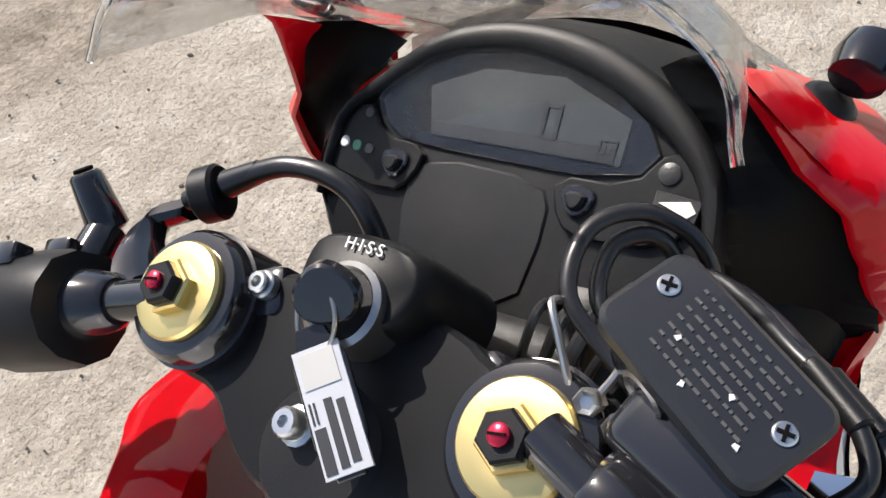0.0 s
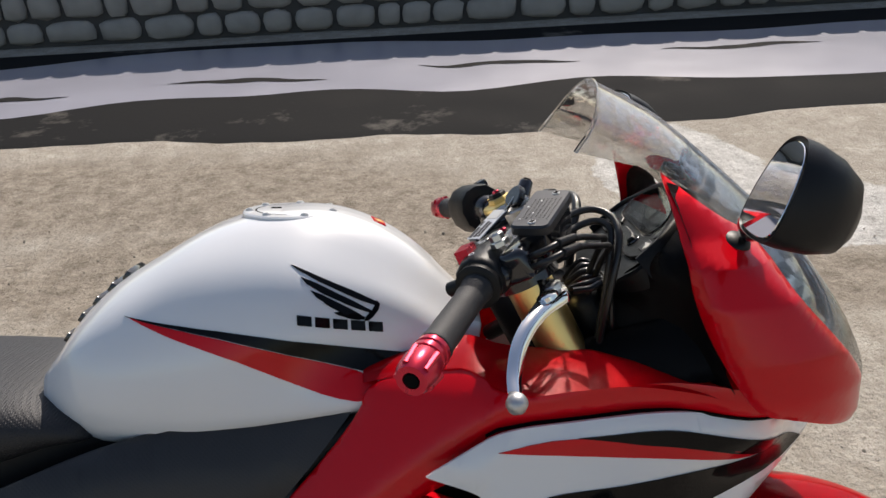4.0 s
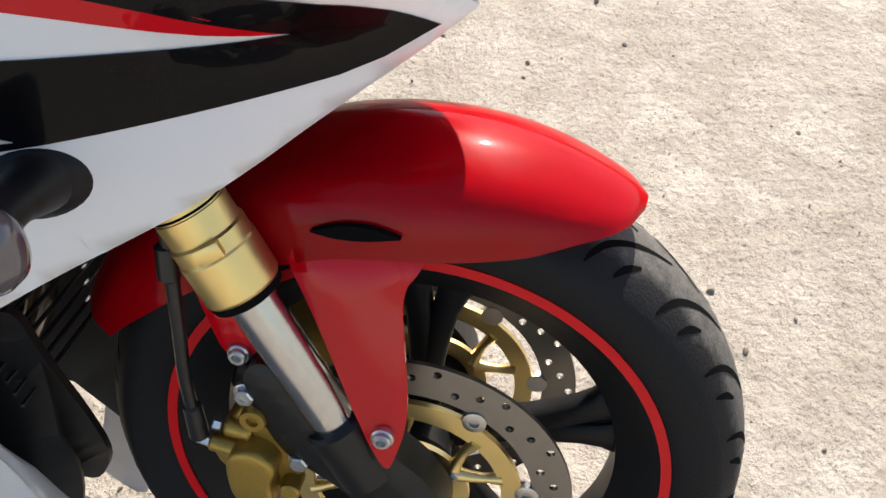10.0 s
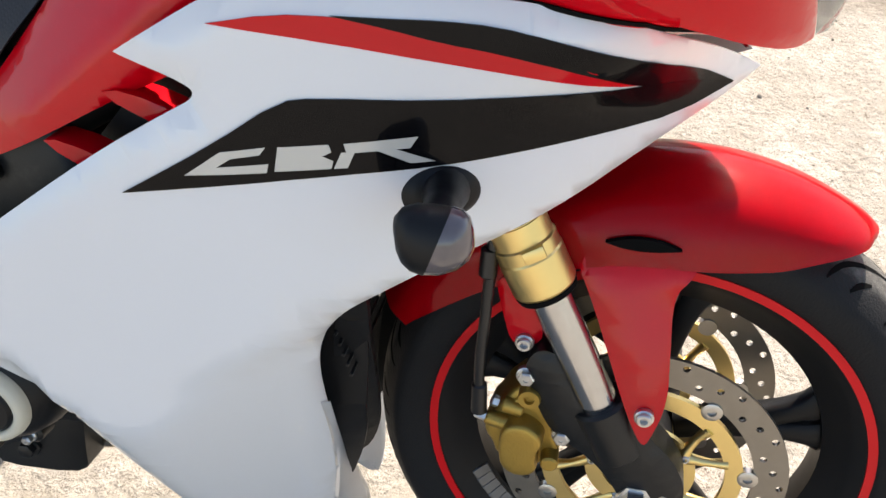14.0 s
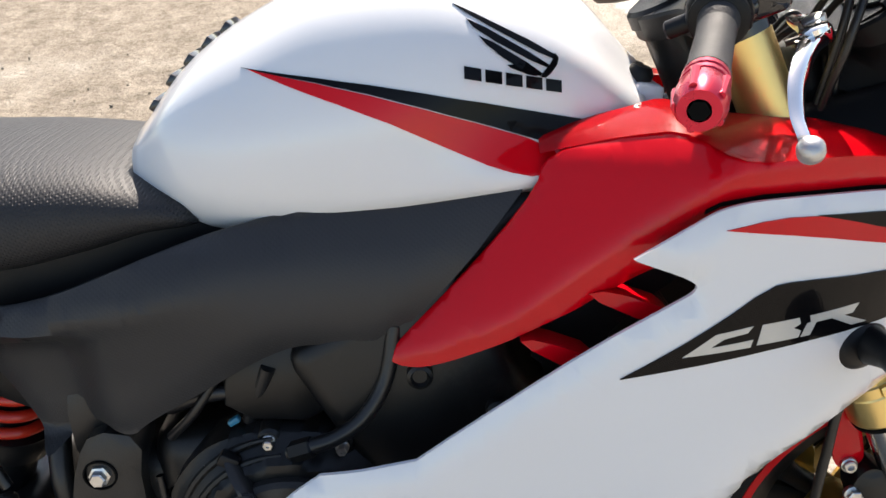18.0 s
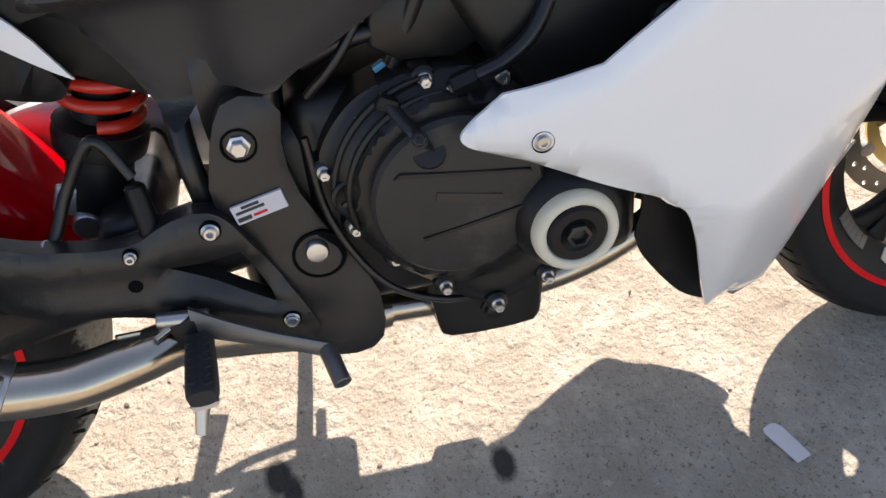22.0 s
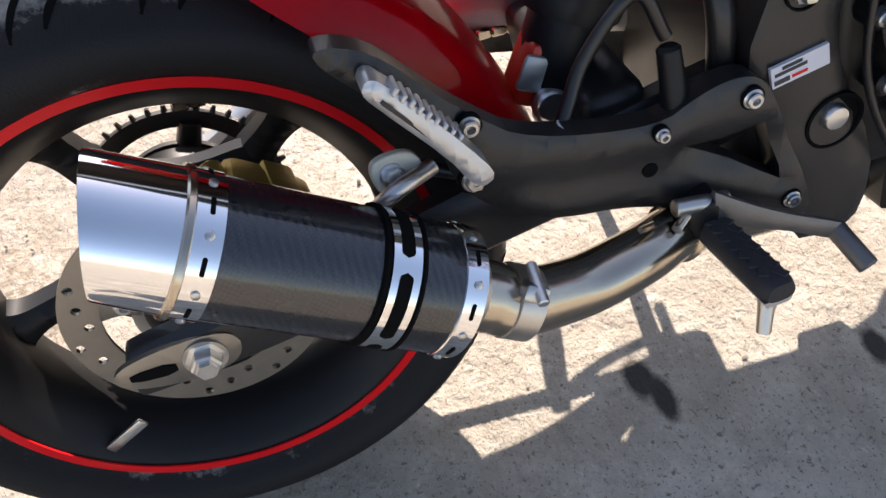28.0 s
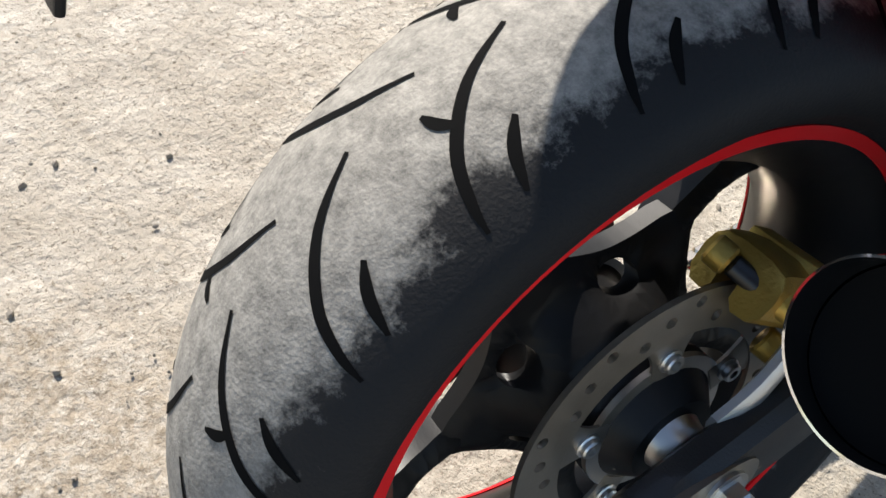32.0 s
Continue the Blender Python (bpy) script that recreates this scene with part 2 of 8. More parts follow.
def dusty_tyre(name, cover, ragged, pale):
    """Rubber with pale dust on the crown of the tread, in ragged patches."""
    m = material(name, (0.013, 0.013, 0.0135), 0.68, 0, 0, 0.3, 18, 0.35, 400, 0.2)
    nt = m.node_tree
    b = nt.nodes["Principled BSDF"]
    tc = nt.nodes.new("ShaderNodeTexCoord")
    sep = nt.nodes.new("ShaderNodeSeparateXYZ")
    nt.links.new(tc.outputs["Object"], sep.inputs[0])
    ab = nt.nodes.new("ShaderNodeMath")
    ab.operation = "ABSOLUTE"
    nt.links.new(sep.outputs[0], ab.inputs[0])
    n = nt.nodes.new("ShaderNodeTexNoise")
    n.inputs["Scale"].default_value, n.inputs["Detail"].default_value, n.inputs["Roughness"].default_value = 14, 12, 0.75
    nt.links.new(tc.outputs["Object"], n.inputs["Vector"])
    add = nt.nodes.new("ShaderNodeMath")
    add.operation = "MULTIPLY_ADD"
    add.inputs[1].default_value, add.inputs[2].default_value = ragged, -ragged / 2
    nt.links.new(n.outputs["Fac"], add.inputs[0])
    s = nt.nodes.new("ShaderNodeMath")
    nt.links.new(ab.outputs[0], s.inputs[0])
    nt.links.new(add.outputs[0], s.inputs[1])
    mr = nt.nodes.new("ShaderNodeMapRange")
    mr.inputs[1].default_value, mr.inputs[2].default_value = cover, cover + 0.012
    mr.inputs[3].default_value, mr.inputs[4].default_value = 1, 0
    nt.links.new(s.outputs[0], mr.inputs[0])
    n2 = nt.nodes.new("ShaderNodeTexNoise")
    n2.inputs["Scale"].default_value, n2.inputs["Detail"].default_value, n2.inputs["Roughness"].default_value = 70, 14, 0.82
    nt.links.new(tc.outputs["Object"], n2.inputs["Vector"])
    dust = nt.nodes.new("ShaderNodeValToRGB")
    dust.color_ramp.elements[0].position, dust.color_ramp.elements[1].position = 0.36, 0.62
    dust.color_ramp.elements[0].color, dust.color_ramp.elements[1].color = (0.11 * pale, 0.105 * pale, 0.096 * pale, 1), (0.30 * pale, 0.285 * pale, 0.255 * pale, 1)
    nt.links.new(n2.outputs["Fac"], dust.inputs[0])
    old = b.inputs["Base Color"].links[0].from_socket
    mx = nt.nodes.new("ShaderNodeMix")
    mx.data_type = "RGBA"
    nt.links.new(mr.outputs[0], mx.inputs[0])
    nt.links.new(old, mx.inputs[6])
    nt.links.new(dust.outputs[0], mx.inputs[7])
    nt.links.new(mx.outputs[2], b.inputs["Base Color"])
    return m


TYRE_REAR = dusty_tyre("dusty_rear_tyre", 0.056, 0.10, 1.0)
TYRE_FRONT = dusty_tyre("dusty_front_tyre", 0.030, 0.05, 0.45)


def ground_material():
    m = bpy.data.materials.new("dusty_concrete")
    m.use_nodes = True
    nt = m.node_tree
    b = nt.nodes["Principled BSDF"]
    tc = nt.nodes.new("ShaderNodeTexCoord")

    def noise_tex(scale, detail=8, rough=0.6):
        n = nt.nodes.new("ShaderNodeTexNoise")
        n.inputs["Scale"].default_value, n.inputs["Detail"].default_value, n.inputs["Roughness"].default_value = scale, detail, rough
        nt.links.new(tc.outputs["Object"], n.inputs["Vector"])
        return n.outputs["Fac"]

    def ramp(src, a, c0, z, c1):
        r = nt.nodes.new("ShaderNodeValToRGB")
        r.color_ramp.elements[0].position, r.color_ramp.elements[1].position = a, z
        r.color_ramp.elements[0].color, r.color_ramp.elements[1].color = (*c0, 1), (*c1, 1)
        nt.links.new(src, r.inputs[0])
        return r.outputs[0]

    def blend(fac, a, z, mode="MIX"):
        x = nt.nodes.new("ShaderNodeMix")
        x.data_type, x.blend_type = "RGBA", mode
        nt.links.new(fac, x.inputs[0])
        for sock, v in ((x.inputs[6], a), (x.inputs[7], z)):
            if isinstance(v, tuple):
                sock.default_value = (*v, 1)
            else:
                nt.links.new(v, sock)
        return x.outputs[2]

    def patch(cx, cy, rx, ry, ragged, wide=0.25):
        """A mask, 1 inside an ellipse with a ragged rim."""
        mp = nt.nodes.new("ShaderNodeMapping")
        mp.vector_type = "TEXTURE"
        mp.inputs["Location"].default_value, mp.inputs["Scale"].default_value = (cx, cy, 0), (rx, ry, 1)
        nt.links.new(tc.outputs["Object"], mp.inputs[0])
        ln = nt.nodes.new("ShaderNodeVectorMath")
        ln.operation = "LENGTH"
        nt.links.new(mp.outputs[0], ln.inputs[0])
        a = nt.nodes.new("ShaderNodeMath")
        a.operation = "MULTIPLY_ADD"
        a.inputs[1].default_value = ragged
        nt.links.new(noise_tex(max(2.6, 0.9 / min(rx, ry)), 12, 0.72), a.inputs[0])
        nt.links.new(ln.outputs["Value"], a.inputs[2])
        r = nt.nodes.new("ShaderNodeMapRange")
        r.inputs[1].default_value, r.inputs[2].default_value = 1 + ragged * 0.5 - wide / 2, 1 + ragged * 0.5 + wide / 2
        r.inputs[3].default_value, r.inputs[4].default_value = 1, 0
        nt.links.new(a.outputs[0], r.inputs[0])
        return r.outputs[0]

    def ridged(scale, width):
        """A mask, 1 along thin wandering lines."""
        a = nt.nodes.new("ShaderNodeMath")
        a.operation = "SUBTRACT"
        a.inputs[1].default_value = 0.5
        nt.links.new(noise_tex(scale, 10, 0.62), a.inputs[0])
        c = nt.nodes.new("ShaderNodeMath")
        c.operation = "ABSOLUTE"
        nt.links.new(a.outputs[0], c.inputs[0])
        r = nt.nodes.new("ShaderNodeMapRange")
        r.inputs[1].default_value, r.inputs[2].default_value = 0.0, width
        r.inputs[3].default_value, r.inputs[4].default_value = 1, 0
        nt.links.new(c.outputs[0], r.inputs[0])
        return r.outputs[0]

    def times(a, b):
        x = nt.nodes.new("ShaderNodeMath")
        x.operation = "MULTIPLY"
        nt.links.new(a, x.inputs[0])
        nt.links.new(b, x.inputs[1])
        return x.outputs[0]

    base = ramp(noise_tex(7, 12, 0.72), 0.36, (0.32, 0.284, 0.230), 0.64, (0.50, 0.460, 0.395))
    base = blend(ramp(noise_tex(2.2, 12, 0.75), 0.42, (0.5, 0.5, 0.5), 0.58, (0, 0, 0)), base, (0.29, 0.253, 0.203))
    base = blend(ramp(noise_tex(30, 12, 0.85), 0.38, (0.6, 0.6, 0.6), 0.47, (0, 0, 0)), base, (0.27, 0.235, 0.19))
    base = blend(times(ridged(7, 0.012), ramp(noise_tex(3.5, 6, 0.6), 0.44, (0, 0, 0), 0.60, (0.45, 0.45, 0.45))), base, (0.22, 0.185, 0.14))
    base = blend(ramp(noise_tex(60, 8, 0.8), 0.58, (0, 0, 0), 0.66, (0.7, 0.7, 0.7)), base, (0.57, 0.538, 0.478))
    base = blend(ramp(noise_tex(110, 5, 0.7), 0.37, (0.9, 0.9, 0.9), 0.42, (0, 0, 0)), base, (0.17, 0.143, 0.108))
    base = blend(ramp(noise_tex(320, 2, 0.5), 0.30, (1, 1, 1), 0.34, (0, 0, 0)), base, (0.12, 0.104, 0.085))
    damp = ramp(noise_tex(9, 14, 0.85), 0.38, (0.14, 0.115, 0.086), 0.60, (0.36, 0.312, 0.25))
    for cx, cy, rx, ry, ragged in ((-3.05, -0.9, 0.5, 0.8, 1.0), (-2.95, 0.1, 0.52, 0.9, 1.2), (-2.55, 0.9, 0.45, 0.6, 1.2), (-2.15, 1.55, 0.36, 0.5, 1.2), (-1.85, 2.25, 0.22, 0.6, 1.2), (-1.75, 3.1, 0.20, 0.6, 1.2), (-2.1, -0.1, 0.35, 0.7, 1.5)):
        base = blend(patch(cx, cy, rx, ry, ragged, 0.55), base, damp)
    grit = ramp(noise_tex(48, 14, 0.85), 0.44, (1, 1, 1), 0.56, (0, 0, 0))
    soil = ramp(noise_tex(34, 12, 0.8), 0.38, (0.17, 0.136, 0.096), 0.62, (0.36, 0.305, 0.235))
    for cx, cy, rx, ry, ragged in ((-0.42, -0.42, 0.17, 0.13, 1.6), (-0.30, -0.30, 0.14, 0.10, 1.6), (-1.45, 0.9, 0.2, 0.5, 1.5)):
        base = blend(times(patch(cx, cy, rx, ry, ragged, 0.7), grit), base, soil)
    pale = ramp(noise_tex(11, 12, 0.85), 0.36, (0.28, 0.265, 0.24), 0.58, (0.62, 0.605, 0.565))
    for cx, cy, rx, ry in ((-3.0, 2.12, 0.66, 0.38), (-2.40, 2.45, 0.36, 0.55)):
        base = blend(patch(cx, cy, rx, ry, 0.7, 0.06), base, pale)
    for cx, cy, rx, ry in ((0.115, 0.764, 0.026, 0.016), (0.060, 0.462, 0.030, 0.018), (0.095, 0.480, 0.032, 0.014)):
        base = blend(patch(cx, cy, rx, ry, 0.8, 0.5), base, (0.045, 0.042, 0.038))
    nt.links.new(base, b.inputs["Base Color"])
    b.inputs["Roughness"].default_value = 0.9
    b.inputs["Specular IOR Level"].default_value = 0.25
    ha = nt.nodes.new("ShaderNodeMath")
    ha.operation = "MULTIPLY_ADD"
    ha.inputs[1].default_value = 0.55
    nt.links.new(noise_tex(58, 6, 0.62), ha.inputs[0])
    nt.links.new(noise_tex(19, 9, 0.64), ha.inputs[2])
    bp = nt.nodes.new("ShaderNodeBump")
    bp.inputs["Strength"].default_value, bp.inputs["Distance"].default_value = 1.0, 0.017
    nt.links.new(ha.outputs[0], bp.inputs["Height"])
    nt.links.new(bp.outputs[0], b.inputs["Normal"])
    return m


GROUND = ground_material()
WET = material("wet_asphalt", (0.016, 0.016, 0.016), 0.9, 0, 0, 0.35, 3, 0.5, 40, 0.06, (0.15, 0.138, 0.12), 0.56, 0.9)
# The pale lilac base colour stands in for sky mirrored in the water.
WATER = material("sky_tinted_water", (0.35, 0.35, 0.405), 0.3, 0, 0.5, 0.12, 2, 0.1, 6, 0.6)


# ---- mesh helpers ----
LEAN, BIKE_X = 13.5, 0.008
BIKE = Matrix.Translation((BIKE_X, 0, 0)) @ Euler((0, radians(-LEAN), 0)).to_matrix().to_4x4()
IDENT = Matrix.Identity(4)


def thing(name, label, category, group="", kind="", at=IDENT):
    ob = new(name)
    ob.empty_display_size = 0.05
    ob.matrix_world = at
    return tagged(ob, label, category, group, kind)


def part(name, bm, mat, parent=None, label="", smooth=True, sharp=40):
    """Links a bmesh as one mesh object under its thing."""
    me = bpy.data.meshes.new(name)
    bmesh.ops.recalc_face_normals(bm, faces=bm.faces)
    if smooth:
        for f in bm.faces:
            f.smooth = True
        for e in bm.edges:
            if len(e.link_faces) == 2 and e.calc_face_angle(0) > radians(sharp):
                e.smooth = False
    bm.to_mesh(me)
    bm.free()
    me.materials.append(mat)
    ob = new(name, me)
    if parent:
        ob.parent = parent
    if label:
        ob["label"] = label
    return ob


def basis(axis):
    a = Vector(axis).normalized()
    u = a.cross(Vector((0, 0, 1)) if abs(a.z) < 0.9 else Vector((1, 0, 0))).normalized()
    return a, u, a.cross(u)


def lathe(profile, origin, axis, seg=32, bm=None, closed=False, arc=None):
    """Turns (radius, height) pairs about an axis."""
    bm = bm or bmesh.new()
    a, u, v = basis(axis)
    o = Vector(origin)
    rings = []
    for r, h in profile:
        rings.append([bm.verts.new(o + a * h + (u * math.cos(2 * math.pi * i / seg) + v * math.sin(2 * math.pi * i / seg)) * max(r, 1e-4)) for i in range(seg)])
    pairs = list(zip(rings, rings[1:]))
    if closed:
        pairs.append((rings[-1], rings[0]))
    for p, q in pairs:
        for i in range(seg):
            bm.faces.new((p[i], p[(i + 1) % seg], q[(i + 1) % seg], q[i]))
    if not closed:
        bm.faces.new(rings[0])
        bm.faces.new(rings[-1])
    return bm


def rod(p0, p1, r, r1=None, seg=20, bev=0.0, bm=None):
    p0, p1 = Vector(p0), Vector(p1)
    L = (p1 - p0).length
    r1 = r if r1 is None else r1
    prof = [(r - bev, 0), (r, bev), (r1, L - bev), (r1 - bev, L)] if bev else [(r, 0), (r1, L)]
    return lathe(prof, p0, p1 - p0, seg, bm)


def spline(points, n=8):
    """Points of a smooth curve through the given ones."""
    p = [Vector(q) for q in points]
    p = [p[0] * 2 - p[1]] + p + [p[-1] * 2 - p[-2]]
    out = []
    for i in range(1, len(p) - 2):
        for k in range(n):
            t = k / n
            out.append(0.5 * (2 * p[i] + (p[i + 1] - p[i - 1]) * t + (2 * p[i - 1] - 5 * p[i] + 4 * p[i + 1] - p[i + 2]) * t * t + (3 * p[i] - p[i - 1] - 3 * p[i + 1] + p[i + 2]) * t ** 3))
    return out + [p[-2]]


def tube(points, r, seg=12, n=8, bm=None, flat=None):
    """A round hose or pipe along a smooth curve; r may be a list, one a point."""
    bm = bm or bmesh.new()
    c = spline(points, n)
    rs = [r] * len(c) if not isinstance(r, (list, tuple)) else [float(np.interp(i / (len(c) - 1), np.linspace(0, 1, len(r)), r)) for i in range(len(c))]
    prev = None
    rings = []
    for i, q in enumerate(c):
        d = (c[min(i + 1, len(c) - 1)] - c[max(i - 1, 0)]).normalized()
        if prev is None:
            prev = basis(d)[1]
        u = (prev - d * prev.dot(d)).normalized()
        prev = u
        w = d.cross(u)
        rings.append([bm.verts.new(q + (u * math.cos(2 * math.pi * k / seg) + w * math.sin(2 * math.pi * k / seg)) * rs[i]) for k in range(seg)])
    for p, q in zip(rings, rings[1:]):
        for k in range(seg):
            bm.faces.new((p[k], p[(k + 1) % seg], q[(k + 1) % seg], q[k]))
    bm.faces.new(rings[0])
    bm.faces.new(rings[-1])
    return bm


def block(size, at=IDENT, bev=0.003, seg=2, bm=None):
    """A box with rounded edges."""
    b = bmesh.new()
    bmesh.ops.create_cube(b, size=1, matrix=Matrix.Diagonal((*size, 1)))
    if bev:
        bmesh.ops.bevel(b, geom=b.edges[:], offset=bev, segments=seg, profile=0.5, affect="EDGES")
    bmesh.ops.transform(b, matrix=at, verts=b.verts)
    if bm is None:
        return b
    join(bm, b)
    return bm


def join(bm, other):
    me = bpy.data.meshes.new("joined")
    other.to_mesh(me)
    other.free()
    bm.from_mesh(me)
    bpy.data.meshes.remove(me)
    return bm


def chaikin(pts, n=2):
    """Cuts the corners of a closed outline; a point given twice stays sharp."""
    for _ in range(n):
        out = []
        for i, p in enumerate(pts):
            q = pts[(i + 1) % len(pts)]
            out += [(p[0] * 0.75 + q[0] * 0.25, p[1] * 0.75 + q[1] * 0.25), (p[0] * 0.25 + q[0] * 0.75, p[1] * 0.25 + q[1] * 0.75)]
        pts = out
    clean = []
    for p in pts:
        if not clean or math.dist(p, clean[-1]) > 4e-4:
            clean.append(p)
    return clean


def sheet(outline, surf, th=0.003, edge=0.005, ew=0.01, cell=0.02, rounds=2, side=1, holes=()):
    """A shaped panel: the outline in the side plane (y, z), laid on the surface x = surf(y, z), with thickness and a rolled rim."""
    bm = bmesh.new()
    loops = [chaikin(list(outline), rounds) if rounds else list(outline)] + [list(h) for h in holes]
    edges = []
    for lp in loops:
        vs = [bm.verts.new((0, y, z)) for y, z in lp]
        edges += [bm.edges.new((vs[i], vs[(i + 1) % len(vs)])) for i in range(len(vs))]
    bmesh.ops.triangle_fill(bm, use_beauty=True, use_dissolve=False, edges=edges)
    ys, zs = [p[0] for p in loops[0]], [p[1] for p in loops[0]]
    if cell:
        for k in range(int(min(ys) / cell), int(max(ys) / cell) + 2):
            bmesh.ops.bisect_plane(bm, geom=bm.verts[:] + bm.edges[:] + bm.faces[:], plane_co=(0, k * cell, 0), plane_no=(0, 1, 0), dist=1e-5)
        for k in range(int(min(zs) / cell), int(max(zs) / cell) + 2):
            bmesh.ops.bisect_plane(bm, geom=bm.verts[:] + bm.edges[:] + bm.faces[:], plane_co=(0, 0, k * cell), plane_no=(0, 0, 1), dist=1e-5)
    seg = []
    for lp in loops:
        a = np.array(lp)
        seg.append(np.stack([a, np.roll(a, -1, 0)], 1))
    seg = np.concatenate(seg)
    A, D = seg[:, 0], seg[:, 1] - seg[:, 0]
    DD = (D * D).sum(1) + 1e-12
    back = {}
    front = list(bm.verts)
    faces = list(bm.faces)
    border = [e for e in bm.edges if len(e.link_faces) == 1]
    for v in front:
        p = np.array((v.co.y, v.co.z))
        t = np.clip(((p - A) * D).sum(1) / DD, 0, 1)
        d = float(np.sqrt((((A + D * t[:, None]) - p) ** 2).sum(1).min()))
        x = surf(v.co.y, v.co.z)
        lip = edge * math.exp(-((d / ew) ** 2)) if edge else 0
        back[v] = bm.verts.new((side * (x - lip - th), v.co.y, v.co.z))
        v.co.x = side * (x - lip)
    for f in faces:
        bm.faces.new([back[v] for v in reversed(f.verts)])
    for e in border:
        a, b = e.verts
        bm.faces.new((a, b, back[b], back[a]))
    return bm


def grid_loft(rows, closed=False, caps=True, bm=None):
    """Faces between rows of points; closed: each row is a ring."""
    bm = bm or bmesh.new()
    vs = [[bm.verts.new(p) for p in r] for r in rows]
    n = len(vs[0])
    for a, b in zip(vs, vs[1:]):
        for i in range(n if closed else n - 1):
            bm.faces.new((a[i], a[(i + 1) % n], b[(i + 1) % n], b[i]))
    if closed and caps:
        bm.faces.new(vs[0])
        bm.faces.new(vs[-1])
    return bm


def loft(stations, n=6, closed=True, rounds=1, caps=True):
    """Rings of (x, y, z) points, the same count each, joined by a smooth skin."""
    curves = [spline([s[i] for s in stations], n) for i in range(len(stations[0]))]
    rows = []
    for k in range(len(curves[0])):
        ring = [c[k] for c in curves]
        for _ in range(rounds):
            out = []
            m = len(ring)
            for i in range(m if closed else m - 1):
                p, q = ring[i], ring[(i + 1) % m]
                out += [p * 0.75 + q * 0.25, p * 0.25 + q * 0.75]
            ring = out if closed else [ring[0]] + out + [ring[-1]]
        rows.append(ring)
    return grid_loft(rows, closed, caps)


def bolt(parent, at, axis=(1, 0, 0), r=0.008, h=0.006, mat=None, kind="hex", name="bolt"):
    """A flanged bolt head: hexagon or socket."""
    a = Vector(axis).normalized()
    p = Vector(at)
    bm = lathe([(r * 1.25, -0.004), (r * 1.25, 0.001), (r * 1.1, 0.0018)], p, a, 20)
    if kind == "hex":
        lathe([(r, 0.001), (r, h * 0.85), (r * 0.82, h), (r * 0.35, h), (r * 0.3, h * 0.85)], p, a, 6, bm)
    else:
        lathe([(r, 0.001), (r, h * 0.8), (r * 0.85, h), (r * 0.52, h), (r * 0.48, h * 0.3)], p, a, 18, bm)
    return part(name, bm, mat or ZINC, parent, sharp=30)


def frame_at(origin, normal, right):
    """A matrix whose x runs along right and whose z is the normal."""
    n = Vector(normal).normalized()
    u = Vector(right)
    u = (u - n * u.dot(n)).normalized()
    v = n.cross(u)
    m = Matrix((u, v, n)).transposed().to_4x4()
    m.translation = origin
    return m


def side_frame(x):
    return frame_at((x, 0, 0), (1, 0, 0), (0, 1, 0))


def plate(outline, m, z0, z1, bev=0.001, rounds=0, bm=None):
    """A flat piece with a chamfered upper rim, in the plane of m."""
    bm = bm or bmesh.new()
    p = chaikin(list(outline), rounds) if rounds else list(outline)
    area = sum(a[0] * b[1] - b[0] * a[1] for a, b in zip(p, p[1:] + p[:1]))
    if area < 0:
        p = p[::-1]
    n = len(p)
    inner = []
    for i in range(n):
        a, b, c = Vector(p[i - 1]), Vector(p[i]), Vector(p[(i + 1) % n])
        d1, d2 = (b - a).normalized(), (c - b).normalized()
        nn = Vector((-d1.y - d2.y, d1.x + d2.x))
        nn = nn.normalized() if nn.length > 1e-6 else Vector((-d1.y, d1.x))
        inner.append(b + nn * bev)
    low = [bm.verts.new(m @ Vector((x, y, z0))) for x, y in p]
    mid = [bm.verts.new(m @ Vector((x, y, z1 - bev))) for x, y in p]
    top = [bm.verts.new(m @ Vector((q.x, q.y, z1))) for q in inner]
    for a, b in ((low, mid), (mid, top)):
        for i in range(n):
            bm.faces.new((a[i], a[(i + 1) % n], b[(i + 1) % n], b[i]))
    for ring in (low, top):
        es = [bm.edges.get((ring[i], ring[(i + 1) % n])) for i in range(n)]
        bmesh.ops.triangle_fill(bm, use_beauty=True, edges=es)
    return bm


def bar_rows(m, rows, h, mat, parent, name, lift=0.0006, skew=0.0):
    """Lines of print as plain bars: (x0, x1, y) each, in the plane of m."""
    bm = bmesh.new()
    for x0, x1, y in rows:
        plate([(x0, y), (x1, y), (x1 + skew, y + h), (x0 + skew, y + h)], m, -0.001, lift, 0.0001, 0, bm)
    return part(name, bm, mat, parent, smooth=False)


# ---- ground and surroundings ----
def wobble(x, y, s, a):
    return a * noise.noise((x * s, y * s, 0.3))


bm = bmesh.new()
xs = [-60, -30, -14, -9] + [-8 + 0.25 * i for i in range(24)] + [-2 + 0.06 * i for i in range(56)] + [1.4 + 0.3 * i for i in range(8)] + [5, 9, 20, 60]
ys = [-60, -25, -10, -6] + [-4 + 0.3 * i for i in range(9)] + [-1.3 + 0.06 * i for i in range(62)] + [2.5 + 0.3 * i for i in range(12)] + [8, 14, 30, 60]
rows = [[(x, y, (wobble(x, y, 1.3, 0.010) + wobble(x, y, 5, 0.004)) * min(1, max(0, (abs(x + 0.05) - 0.12) * 3))) for y in ys] for x in xs]
ground = tagged(part("ground", grid_loft(rows), GROUND), "pale dusty concrete yard with grit and dark stains", "ground", kind="structure")

